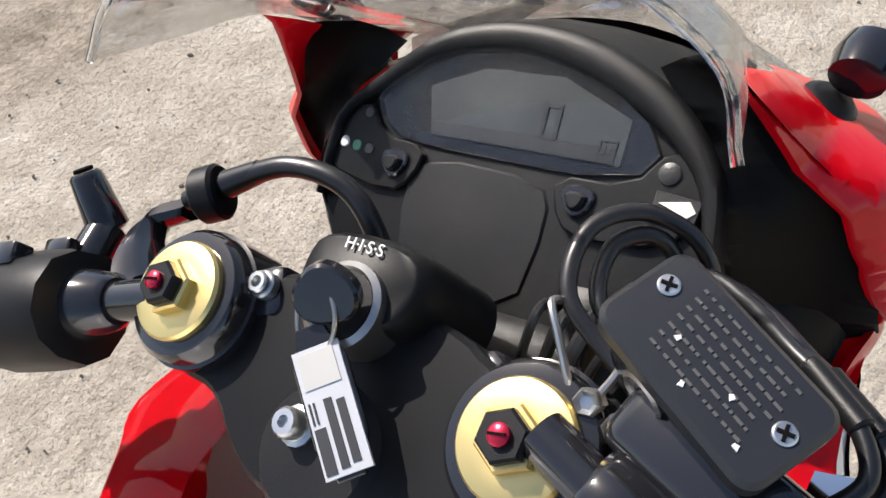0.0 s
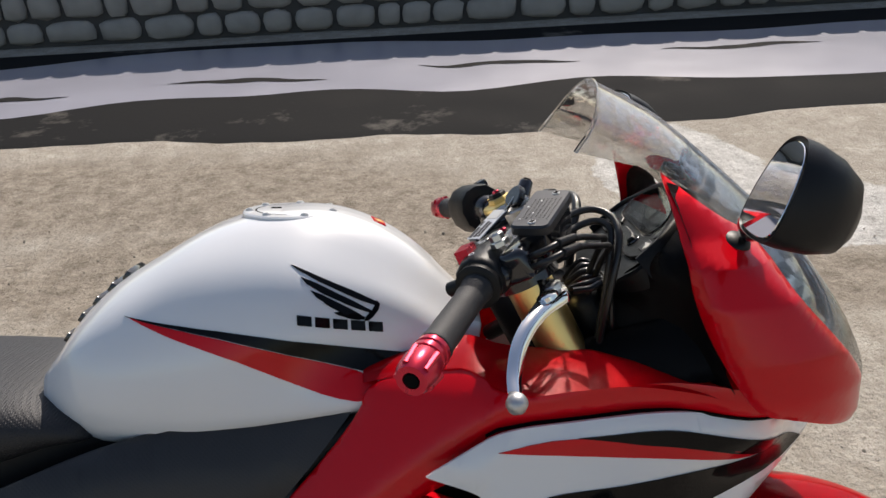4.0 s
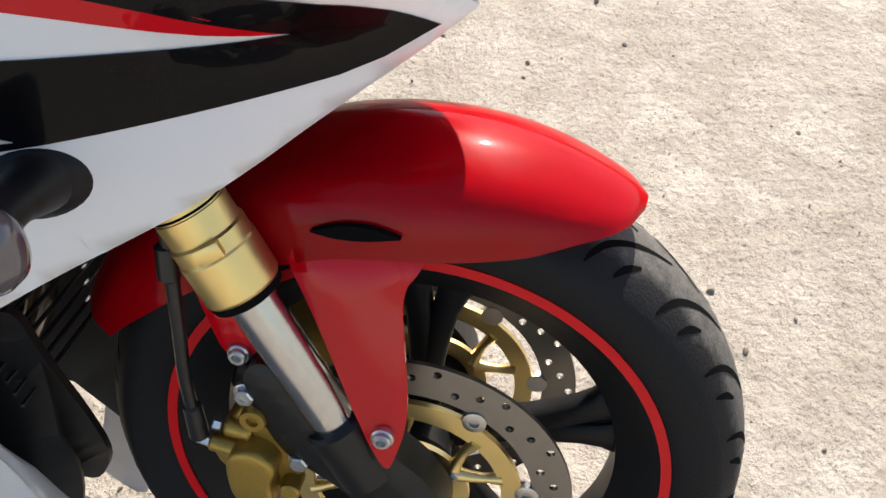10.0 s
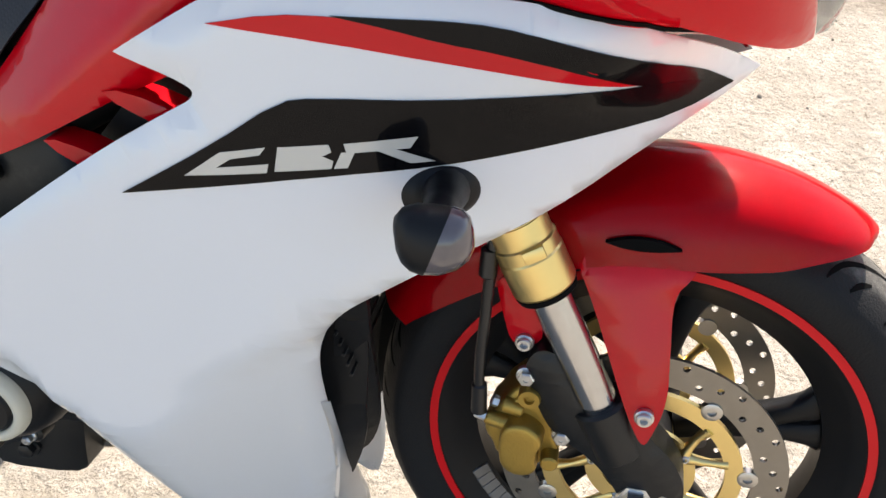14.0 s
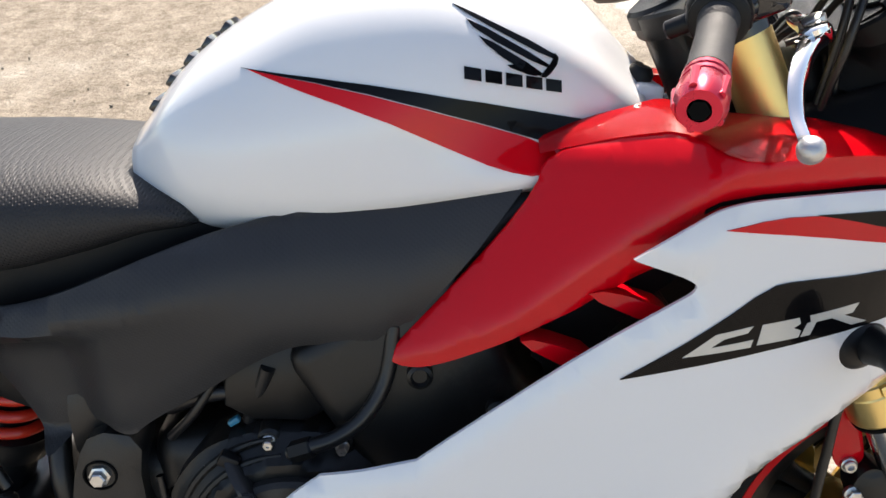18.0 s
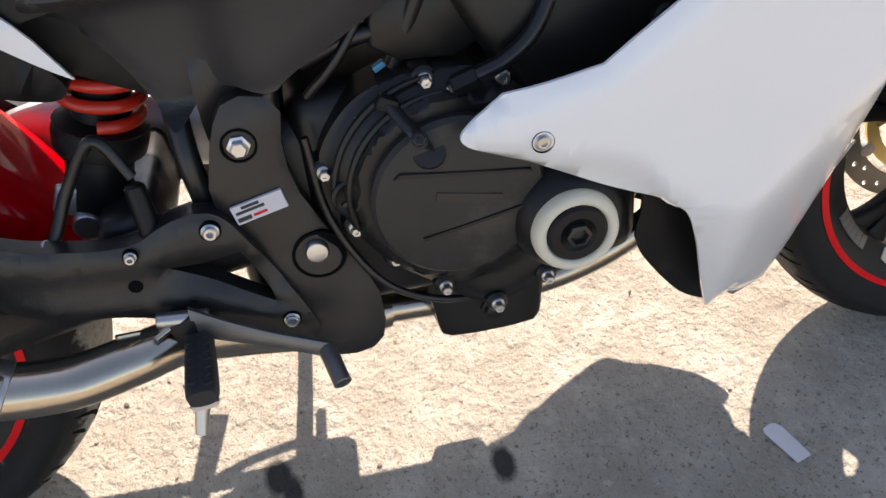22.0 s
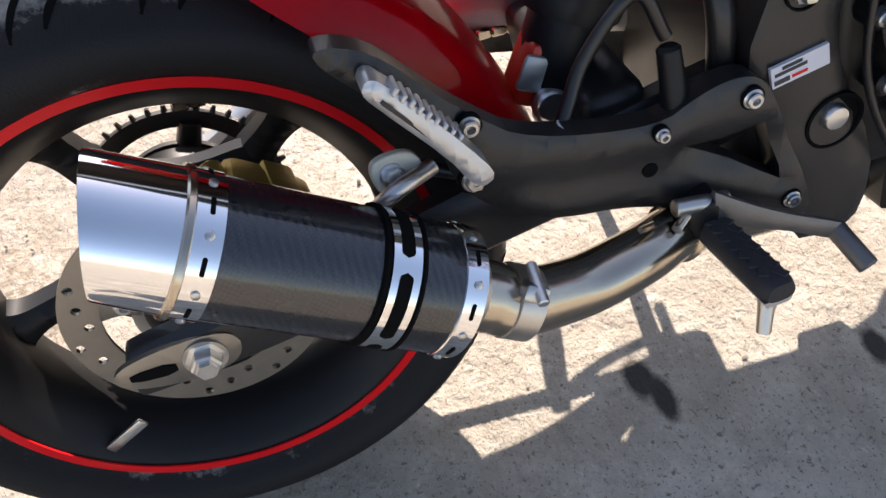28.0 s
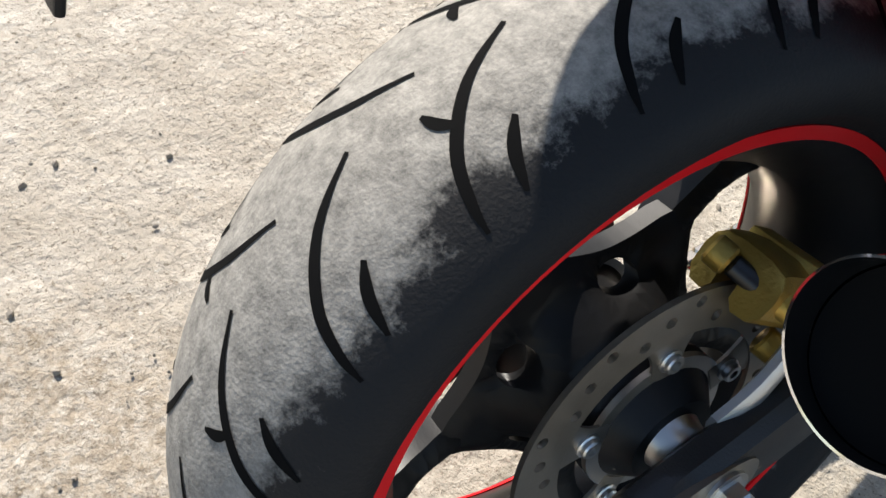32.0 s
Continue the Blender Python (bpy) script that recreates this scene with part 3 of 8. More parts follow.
bm = bmesh.new()
edge = [(-3.72 + wobble(0, y, 1.1, 0.22), y) for y in np.linspace(-9, 12, 70)]
grid_loft([[(x + 0.08, y, -0.012), (x - 0.04, y, 0.014), (-6.35, y, 0.014)] for x, y in edge], bm=bm)
tagged(part("gutter", bm, WET), "dark wet asphalt strip along the wall", "gutter", kind="structure")
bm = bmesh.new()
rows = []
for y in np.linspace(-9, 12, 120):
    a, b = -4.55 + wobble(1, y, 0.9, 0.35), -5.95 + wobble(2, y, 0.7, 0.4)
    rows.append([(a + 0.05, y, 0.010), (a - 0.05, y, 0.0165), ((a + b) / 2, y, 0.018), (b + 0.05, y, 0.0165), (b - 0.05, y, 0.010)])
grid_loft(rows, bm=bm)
tagged(part("puddle", bm, WATER), "long shallow puddle of water, the sky's reflection painted into its colour", "puddle", kind="structure")
for k in range(5):
    y0 = -2.5 + 1.7 * k
    bm = bmesh.new()
    rows = []
    for y in np.linspace(0, 1.1, 16):
        w = 0.05 * math.sin(math.pi * y / 1.1) * (1 + 0.5 * noise.noise((y * 5, k, 0))) + 0.003
        c = -4.95 - 0.12 * k % 0.5 + 0.1 * y + wobble(k, y, 3, 0.1)
        rows.append([(c - w, y0 + y, 0.0205), (c + w, y0 + y, 0.0205)])
    grid_loft(rows, bm=bm)
    tagged(part("wet_streak", bm, WET), "dark streak of mud in the puddle", "mud", group="streaks in the puddle", kind="structure")

wall = thing("wall_west", "low rough wall of grey field stones in dark mortar", "wall", kind="structure")
part("mortar", block((0.5, 22, 1.3), Matrix.Translation((-7.0, 1.5, 0.6)), 0.02), MORTAR, wall)
rnd = random.Random(5)
zc = 0.02
while zc < 1.15:
    h = rnd.uniform(0.13, 0.24)
    yc = -5.0
    while yc < 7.5:
        w = rnd.uniform(0.2, 0.48)
        b = bmesh.new()
        bmesh.ops.create_icosphere(b, subdivisions=2, radius=1)
        for v in b.verts:
            c = Vector([math.copysign(abs(q) ** 0.55, q) for q in v.co])
            v.co = Vector((-6.76 + c.x * 0.07, yc + w / 2 + c.y * w * 0.47, zc + h / 2 + c.z * h * 0.46)) + noise.noise_vector(v.co * 1.7 + Vector((yc, zc, 0))) * 0.022
        part("stone", b, STONE, wall, sharp=60)
        yc += w
    zc += h

scrap = thing("paper_scrap", "torn white paper scrap lying on the shaded ground", "paper scrap")
m = frame_at((0.176, 1.143, 0.004), (0, 0, 1), (0.93, 0.36, 0))
part("sheet", plate([(-0.03, -0.010), (-0.024, -0.014), (0.032, -0.012), (0.034, 0.012), (-0.018, 0.013), (-0.026, 0.010), (-0.03, 0.004)], m, 0, 0.0015, 0.0003), PAPER, scrap, smooth=False)

rnd = random.Random(11)
bm = bmesh.new()
for _ in range(900):
    x, y = rnd.uniform(-2.6, 0.7), rnd.uniform(-1.4, 3.0)
    if abs(x + 0.02) < 0.03:
        continue
    s = rnd.choice((0.0022, 0.003, 0.004, 0.006)) * rnd.uniform(0.7, 1.4)
    g = bmesh.ops.create_icosphere(bm, subdivisions=1, radius=s, matrix=Matrix.Translation((x, y, s * 0.3)) @ Euler([rnd.uniform(0, 3) for _ in range(3)]).to_matrix().to_4x4() @ Matrix.Diagonal((1, rnd.uniform(0.6, 1), rnd.uniform(0.4, 0.8), 1)))
PEBBLE = material("pebble", (0.24, 0.21, 0.17), 0.9, 0, 0, 0.5, 3)
tagged(part("pebbles", bm, PEBBLE), "scattered small pebbles and grit on the concrete", "pebbles", kind="stuff")


# ---- the motorcycle ----
bike = thing("motorcycle", "red, white and black sport motorcycle leaning on its side stand", "motorcycle", at=BIKE)
PIV, AX = Vector((0, 1.10, 0.985)), Vector((0, -0.415, 0.91)).normalized()
STEER = Matrix.Translation(PIV) @ Matrix.Rotation(radians(-3.1), 4, AX) @ Matrix.Translation(-PIV)
FY, FZ, RY, RZ = 1.455, 0.300, 0.005, 0.316


def steered(ob):
    ob.matrix_basis = STEER
    return ob


def soft(t):
    t = min(1, max(0, t))
    return t * t * (3 - 2 * t)


def flare(y):
    """How far the upper edge swells outward beside the headlight."""
    return math.exp(-(((y - 1.41) / (0.085 if y < 1.41 else 0.058)) ** 2))


def fair_x(y, z):
    x = 0.246 - max(0, y - 1.05) ** 2 - 0.3 * max(0, z - 0.95) + 0.05 * flare(y) * soft((z - 0.70) / 0.075)
    d = max(0, min(0.585, max(0.43, 0.43 + (y - 1.0) * 0.95)) - z)
    return x - 0.43 * d * d / (d + 0.03)


NOSE_Z = (0.73, 0.78, 0.82, 0.86, 0.92, 0.96, 0.985, 1.05)


def nose_x(y, z):
    """The cowl: a flange that faces the rear, a flat flank, and a soft turn into the headlight."""
    g = lambda *v: float(np.interp(z, NOSE_Z, v))
    yr, xr = g(1.39, 1.372, 1.36, 1.347, 1.325, 1.318, 1.315, 1.30), g(0.13, 0.175, 0.194, 0.197, 0.194, 0.184, 0.163, 0.140)
    yp, xp = g(1.43, 1.40, 1.385, 1.37, 1.347, 1.348, 1.340, 1.32), g(0.16, 0.198, 0.212, 0.214, 0.209, 0.196, 0.170, 0.142)
    yf, xf = g(1.555, 1.545, 1.522, 1.492, 1.445, 1.425, 1.40, 1.36), g(0.05, 0.09, 0.14, 0.175, 0.18, 0.15, 0.13, 0.125)
    ridge = float(np.interp(y, [1.33, 1.347, 1.382, 1.432, 1.497, 1.53], [0.972, 0.963, 0.947, 0.919, 0.843, 0.80]))
    if z > ridge:
        xp, xf = xp - 0.30 * (z - ridge), xf - 0.30 * (z - ridge)
    if y < yp:
        return xp - (xp - xr) * min(1.4, (yp - y) / (yp - yr)) ** 2
    return xp - (xp - xf) * min(1.6, (y - yp) / (yf - yp)) ** 2.4


def wedge_x(y, z):
    return 0.117 + 0.513 * y - 0.547 * z


# wheels
def tread_surface(R, crown, x):
    """Radius of the tread at the distance x from the middle plane."""
    return R - crown + math.sqrt(max(0.0, crown * crown - x * x * 0.82))


def wheel(name, cy, cz, R, W, rim_half, crown, tyre_mat, label, steer, turn=0.0):
    hub = Vector((0, cy, cz))
    X = (1, 0, 0)
    h = rim_half
    rim = part(name, lathe([(0.2225, -h), (0.2325, -h - 0.003), (0.2325, -h + 0.004), (0.218, -h + 0.012), (0.198, -h * 0.45), (0.196, h * 0.45), (0.218, h - 0.012), (0.2325, h - 0.004), (0.2325, h + 0.003), (0.2225, h), (0.210, h - 0.012), (0.186, h * 0.4), (0.184, 0), (0.186, -h * 0.4), (0.210, -h + 0.012)], hub, X, 72, closed=True), WHEEL, bike, label)
    if steer:
        steered(rim)
    prof = []
    for i in range(17):
        x = W / 2 * (i / 16)
        prof.append((tread_surface(R, crown, x), x))
    side_r = prof[-1][0]
    prof += [(side_r - 0.012, W / 2 + 0.001), (side_r - 0.026, W / 2 - 0.004), (0.2415, h + 0.009), (0.2345, h + 0.0045), (0.228, h - 0.002), (0.220, h * 0.8)]
    full = prof[::-1] + [(r, -x) for r, x in prof[1:]]
    part("tyre", lathe(full, hub, X, 96, closed=True), tyre_mat, rim, "black sport tyre with dusty tread", sharp=60)
    part("rim_tape", lathe([(0.2245, h + 0.0028), (0.2245, h + 0.0050), (0.2335, h + 0.0050), (0.2335, h + 0.0028)], hub, X, 96, closed=True), RIM_RED, rim, "red tape on the rim flange")
    part("rim_tape", lathe([(0.2245, -h - 0.0028), (0.2245, -h - 0.0050), (0.2335, -h - 0.0050), (0.2335, -h - 0.0028)], hub, X, 96, closed=True), RIM_RED, rim, "red tape on the rim flange")
    # grooves of the tread
    bm = bmesh.new()
    count = 20 if W > 0.15 else 24
    k = W / 0.18
    shapes = [[(0.004, 0.00), (0.022, 0.035), (0.046, 0.062), (0.066, 0.074), (0.078, 0.078)],
              [(0.050, 0.030), (0.062, 0.042), (0.076, 0.050)],
              [(0.037, 0.053), (0.030, 0.060), (0.021, 0.063)]]
    for j in range(count):
        for sgn in (1, -1):
            base = 2 * math.pi * (j + (0.5 if sgn < 0 else 0)) / count + turn
            for s, shape in enumerate(shapes if W > 0.15 else shapes[:2]):
                if W > 0.15 and s == 2 and j % 2:
                    continue
                c = spline([(x * k, d, 0) for x, d in shape], 5)
                rows = []
                for i, q in enumerate(c):
                    wd = (0.0033 if W > 0.15 else 0.0029) * math.sin(math.pi * min(0.95, max(0.06, i / (len(c) - 1)))) ** 0.5
                    nx = c[min(i + 1, len(c) - 1)] - c[max(i - 1, 0)]
                    nx = Vector((-nx.y, nx.x, 0)).normalized() * wd
                    row = []
                    for e in (q - nx, q + nx):
                        r = tread_surface(R, crown, e.x) + 0.0005
                        a = base - e.y / R
                        row.append(hub + Vector((sgn * e.x, -math.cos(a) * r, math.sin(a) * r)))
                    rows.append(row)
                grid_loft(rows, bm=bm)
    part("tread_groove", bm, GROOVE, rim, "cut tread pattern")["kind"] = "stuff"
    return rim, hub


def spoke(rim, hub, ang, mat, r0, r1, w0, w1, depth, fork=False):
    """One cast spoke; fork: it splits in two towards the rim."""
    for da in ((-0.16, 0.16) if fork else (0,)):
        rows = []
        for i in range(9):
            t = i / 8
            r = r0 + (r1 - r0) * t
            w = w0 + (w1 - w0) * t + 0.012 * max(0, t - 0.75) ** 2 * 16
            dd = depth * (1 - 0.35 * t)
            a = ang + da * max(0.0, t - 0.25)
            d, s = Vector((0, math.cos(a), math.sin(a))), Vector((0, -math.sin(a), math.cos(a)))
            ring = []
            for k in range(12):
                q = 2 * math.pi * k / 12
                cx, cs = math.cos(q), math.sin(q)
                ring.append(hub + d * r + s * (math.copysign(abs(cs) ** 0.6, cs) * w) + Vector((math.copysign(abs(cx) ** 0.6, cx) * dd, 0, 0)))
            rows.append(ring)
        part("spoke", grid_loft(rows, True), mat, rim)


def circle(cy, cz, r, n, start=0.0):
    return [(cy + r * math.cos(2 * math.pi * i / n + start), cz + r * math.sin(2 * math.pi * i / n + start)) for i in range(n)]


def brake_disc(rim, hub, x, ro, ri, holes, mat, name="brake_disc", start=0.0, hole=0.0038):
    """A drilled disc; the holes go through."""
    mid = (ro + ri) / 2
    loops = [circle(hub.y, hub.z, ri, 72)]
    for j in range(holes):
        a = 2 * math.pi * j / holes + start
        r = mid + (0.0095, 0.0015, -0.0065)[j % 3]
        loops.append(circle(hub.y + r * math.cos(a), hub.z + r * math.sin(a), hole, 12))
    return part(name, sheet(circle(hub.y, hub.z, ro, 120), lambda y, z: abs(x) + 0.0022, 0.0044, 0, 0.01, 0, 0, 1 if x > 0 else -1, loops), mat, rim, sharp=30)


front, fh = wheel("front_wheel", FY, FZ, 0.300, 0.120, 0.046, 0.066, TYRE_FRONT, "black cast front wheel with a red rim stripe", True)
for i in range(5):
    spoke(front, fh, radians(12 + 72 * i), WHEEL, 0.035, 0.192, 0.017, 0.011, 0.017, True)
part("hub", lathe([(0.028, -0.062), (0.042, -0.05), (0.034, -0.03), (0.034, 0.03), (0.042, 0.05), (0.028, 0.062)], fh, (1, 0, 0), 32), WHEEL, front)
for sx in (1, -1):
    x = 0.073 * sx
    brake_disc(front, fh, x, 0.148, 0.114, 42, DISC)
    carrier = part("disc_carrier", lathe([(0.040, x - 0.003), (0.057, x - 0.003), (0.057, x + 0.003), (0.040, x + 0.003)], fh, (1, 0, 0), 48, closed=True), GOLD, front, "gold disc carrier")
    part("carrier_ring", lathe([(0.086, x - 0.003), (0.104, x - 0.003), (0.104, x + 0.003), (0.086, x + 0.003)], fh, (1, 0, 0), 60, closed=True), GOLD, front)
    for i in range(5):
        for s in (1, -1):
            a0 = radians(30 + 72 * i)
            arc = []
            for r, d in ((0.050, 0.05), (0.060, 0.16), (0.074, 0.24), (0.090, 0.27)):
                q = a0 + s * d
                arc.append(fh + Vector((x, math.cos(q) * r, math.sin(q) * r)))
            part("carrier_arm", tube(arc, [0.0075, 0.0055, 0.0045, 0.0065], 10, 4), GOLD, front)
    for i in range(7):
        a = radians(4 + 360 / 7 * i)
        c = fh + Vector((x, math.cos(a) * 0.1085, math.sin(a) * 0.1085))
        part("bobbin", lathe([(0.0105, -0.004), (0.0105, 0.004), (0.008, 0.005), (0.0045, 0.005), (0.004, 0.002)], c, (sx, 0, 0), 18), STEEL, front)
    for i in range(5):
        a = radians(30 + 72 * i)
        bolt(front, fh + Vector((x + sx * 0.003, math.cos(a) * 0.05, math.sin(a) * 0.05)), (sx, 0, 0), 0.005, 0.005, ZINC, "socket")
def on_rim_slope(deg, dx=0.0):
    """A frame on the inner slope of the front rim, x along the slope and z away from it."""
    a = radians(deg)
    rad = Vector((0, math.cos(a), math.sin(a)))
    t = Vector((0.545, 0, 0)) + rad * 0.838
    return frame_at(fh + Vector((0.0265, 0, 0)) + rad * 0.198 + t * dx, Vector((0.838, 0, 0)) - rad * 0.545, t)


for i in range(6):
    part("wheel_weight", block((0.021, 0.0128, 0.004), on_rim_slope(206.5 + 3.6 * i), 0.001, 1), PEDAL, front)
for deg, dx, w in ((240, 0.0, 0.011), (267, -0.004, 0.009), (271, 0.003, 0.008)):
    part("tape_residue", plate([(-w, -0.006), (w * 0.6, -0.008), (w, 0.003), (w * 0.2, 0.009), (-w * 0.7, 0.006)], on_rim_slope(deg, dx), -0.002, 0.0016, 0.0003), CREAM, front, "torn tape residue")

rear, rh = wheel("rear_wheel", RY, RZ, 0.315, 0.180, 0.067, 0.100, TYRE_REAR, "black cast rear wheel with a red rim stripe", False, 0.085)
def casting_x(y, z):
    """Outer face of the rear casting, dished between the hub and the rim."""
    return float(np.interp(math.hypot(y - RY, z - RZ), [0.04, 0.062, 0.09, 0.12, 0.155, 0.192], [0.042, 0.028, -0.004, -0.008, -0.003, 0.008]))


def polar(r, deg):
    return (RY + r * math.cos(radians(deg)), RZ + r * math.sin(radians(deg)))


web, windows = [], []
for i in range(5):
    a = 46 + 72 * i
    web += [polar(r, a + d) for r, d in ((0.132, -5), (0.135, 0), (0.132, 5), (0.118, 12), (0.105, 23), (0.0995, 36), (0.105, 49), (0.118, 60))]
    c = polar(0.080, a + 31)
    t, u = radians(a + 31 + 90), radians(a + 31)
    windows.append([(c[0] + 0.0180 * math.cos(q) * math.cos(t) + 0.0100 * math.sin(q) * math.cos(u), c[1] + 0.0180 * math.cos(q) * math.sin(t) + 0.0100 * math.sin(q) * math.sin(u)) for q in np.linspace(0, 2 * math.pi, 19)[:-1]])
part("hub_web", sheet(web, casting_x, 0.016, 0.006, 0.007, 0.010, 2, 1, windows), WHEEL, rear, "black cast hub web with oval windows", sharp=50)
for i in range(5):
    a = 46 + 72 * i
    part("spoke", sheet([polar(r, a + d) for r, d in ((0.106, -9), (0.126, -7.6), (0.150, -5.4), (0.172, -5.4), (0.186, -7.5), (0.196, -11), (0.196, 0), (0.196, 11), (0.186, 7.5), (0.172, 5.4), (0.150, 5.4), (0.126, 7.6), (0.106, 9))], lambda y, z: casting_x(y, z) + 0.0012, 0.024, 0.008, 0.008, 0.010, 2), WHEEL, rear, sharp=50)
part("hub", lathe([(0.03, -0.10), (0.075, -0.085), (0.07, -0.05), (0.055, -0.03), (0.055, 0.03), (0.06, 0.055), (0.035, 0.085)], rh, (1, 0, 0), 40), WHEEL, rear)
brake_disc(rear, rh, 0.068, 0.121, 0.086, 30, DISC, start=0.1, hole=0.0046)
part("disc_carrier", lathe([(0.044, 0.0625), (0.060, 0.0625), (0.060, 0.0675), (0.044, 0.0675)], rh, (1, 0, 0), 48, closed=True), STEEL, rear)
for i in range(5):
    a = radians(158 + 72 * i)
    d = Vector((0, math.cos(a), math.sin(a)))
    part("carrier_lug", loft([[rh + Vector((0.066 + dx, 0, 0)) + d * r + d.cross(Vector((1, 0, 0))) * w * k for dx, k in ((-0.002, -1), (0.003, -1), (0.003, 1), (-0.002, 1))] for r, w in ((0.050, 0.013), (0.068, 0.014), (0.090, 0.024))], 3, True, 1), DISC, rear)
    bolt(rear, rh + Vector((0.0695, math.cos(a) * 0.066, math.sin(a) * 0.066)), (1, 0, 0), 0.0075, 0.006, ZINC, "socket")
bm = lathe([(0.086, -0.112), (0.104, -0.112), (0.104, -0.105), (0.086, -0.105)], rh, (1, 0, 0), 84, closed=True)
for i in range(42):
    a = 2 * math.pi * i / 42
    rod(rh + Vector((-0.1085, math.cos(a) * 0.1, math.sin(a) * 0.1)), rh + Vector((-0.1085, math.cos(a) * 0.111, math.sin(a) * 0.111)), 0.0042, 0.002, 6, 0, bm)
for i in range(5):
    a = 2 * math.pi * i / 5
    rod(rh + Vector((-0.1085, math.cos(a) * 0.04, math.sin(a) * 0.04)), rh + Vector((-0.1085, math.cos(a) * 0.092, math.sin(a) * 0.092)), 0.014, 0.012, 10, 0, bm)
lathe([(0.040, -0.111), (0.068, -0.111), (0.068, -0.104), (0.040, -0.104)], rh, (1, 0, 0), 60, closed=True, bm=bm)
part("sprocket", bm, OILY_STEEL, rear, "oily dark steel rear sprocket")
part("damper_face", lathe([(0.056, -0.040), (0.069, -0.040), (0.069, -0.048), (0.056, -0.048)], rh, (1, 0, 0), 60, closed=True), ALU, rear, "bare aluminium hub face")
for i in range(64):
    t = i / 64
    if t < 0.5:
        p = Vector((-0.1085, 0.03 + (0.56 - 0.03) * t * 2, RZ + 0.108 - 0.01 * t))
    else:
        p = Vector((-0.1085, 0.56 - (0.56 - 0.03) * (t - 0.5) * 2, RZ - 0.104 + 0.06 * (1 - t)))
    if i == 0:
        chain = part("drive_chain", block((0.016, 0.0182, 0.013), Matrix.Translation(p), 0.003, 1), PIPE, bike, "greasy steel drive chain")
        link = chain.data
    else:
        ob = new("chain_link", link)
        ob.parent = chain
        ob.matrix_basis = Matrix.Translation(p - Vector((-0.1085, 0.03, RZ + 0.108)))

# front fender
def fender_shell(hub, stations, th):
    """A shell over the tyre: at each angle a list of (x, radius) from the middle outward, mirrored."""
    n = 5
    cur = [spline([(*s[1][i], s[0]) for s in stations], n) for i in range(len(stations[0][1]))]
    rows = []
    for k in range(len(cur[0])):
        half = [c[k] for c in cur]
        half = spline(half, 4)
        ring = [(-q.x, q.y, q.z) for q in half[:0:-1]] + [(q.x, q.y, q.z) for q in half]
        rows.append([hub + Vector((x, math.cos(radians(a)) * r, math.sin(radians(a)) * r)) for x, r, a in ring])
    bm = grid_loft(rows)
    bmesh.ops.solidify(bm, geom=bm.faces[:], thickness=th)
    return bm


stations = [(55.6, [(0, 0.331), (0.006, 0.330), (0.012, 0.328), (0.016, 0.325)]),
            (58, [(0, 0.333), (0.018, 0.330), (0.036, 0.324), (0.046, 0.317)]),
            (63, [(0, 0.334), (0.026, 0.329), (0.054, 0.317), (0.066, 0.298)]),
            (71, [(0, 0.335), (0.031, 0.329), (0.066, 0.311), (0.079, 0.272)]),
            (84, [(0, 0.335), (0.034, 0.328), (0.073, 0.307), (0.087, 0.256)]),
            (102, [(0, 0.334), (0.035, 0.327), (0.074, 0.307), (0.087, 0.256)]),
            (120, [(0, 0.334), (0.034, 0.327), (0.071, 0.307), (0.082, 0.258)]),
            (138, [(0, 0.334), (0.032, 0.328), (0.067, 0.309), (0.078, 0.272)]),
            (150, [(0, 0.333), (0.029, 0.329), (0.060, 0.313), (0.072, 0.290)])]
fender = steered(part("front_fender", fender_shell(fh, stations, 0.004), RED, bike, "glossy red front fender", sharp=50))


def leg_x(y, z):
    return 0.0850 + max(0, 0.56 - z) * 0.26 - max(0, z - 0.555) * 0.7


for sx in (1, -1):
    part("fender_leg", sheet([(1.368, 0.572), (1.40, 0.596), (1.45, 0.592), (1.485, 0.566), (1.478, 0.545), (1.463, 0.528), (1.467, 0.472), (1.470, 0.424), (1.457, 0.385), (1.452, 0.380), (1.445, 0.388), (1.430, 0.417), (1.395, 0.507), (1.372, 0.555)], leg_x, 0.004, 0.003, 0.006, 0.02, 2, sx), RED, fender)
    part("fender_lug", sheet([(1.300, 0.535), (1.335, 0.53), (1.345, 0.489), (1.349, 0.462), (1.319, 0.452), (1.308, 0.494)], lambda y, z: 0.098, 0.004, 0.002, 0.005, 0.02, 2, sx), RED, fender)
    bolt(fender, (sx * (leg_x(0, 0.412) + 0.002), 1.450, 0.412), (sx, 0, 0), 0.0075, 0.006, ZINC, "socket")
    bolt(fender, (sx * 0.100, 1.331, 0.463), (sx, 0, 0), 0.0075, 0.006, ZINC, "socket")
    part("fender_slot", sheet([(1.398, 0.577), (1.398, 0.577), (1.42, 0.584), (1.445, 0.583), (1.465, 0.575), (1.465, 0.575), (1.44, 0.571), (1.415, 0.572)], lambda y, z: 0.0905, 0.006, 0, 0.01, 0, 2, sx), GROOVE, fender)

# fork
FD = Vector((0, 0.415, -0.91)).normalized()


def fork_at(z, sx=1, off=0.0):
    """A point on the leg's axis at the height z."""
    c = Vector((sx * 0.107, 1.137, 1.0))
    return c + FD * ((1.0 - z) / 0.91) + Vector((0, off, 0))


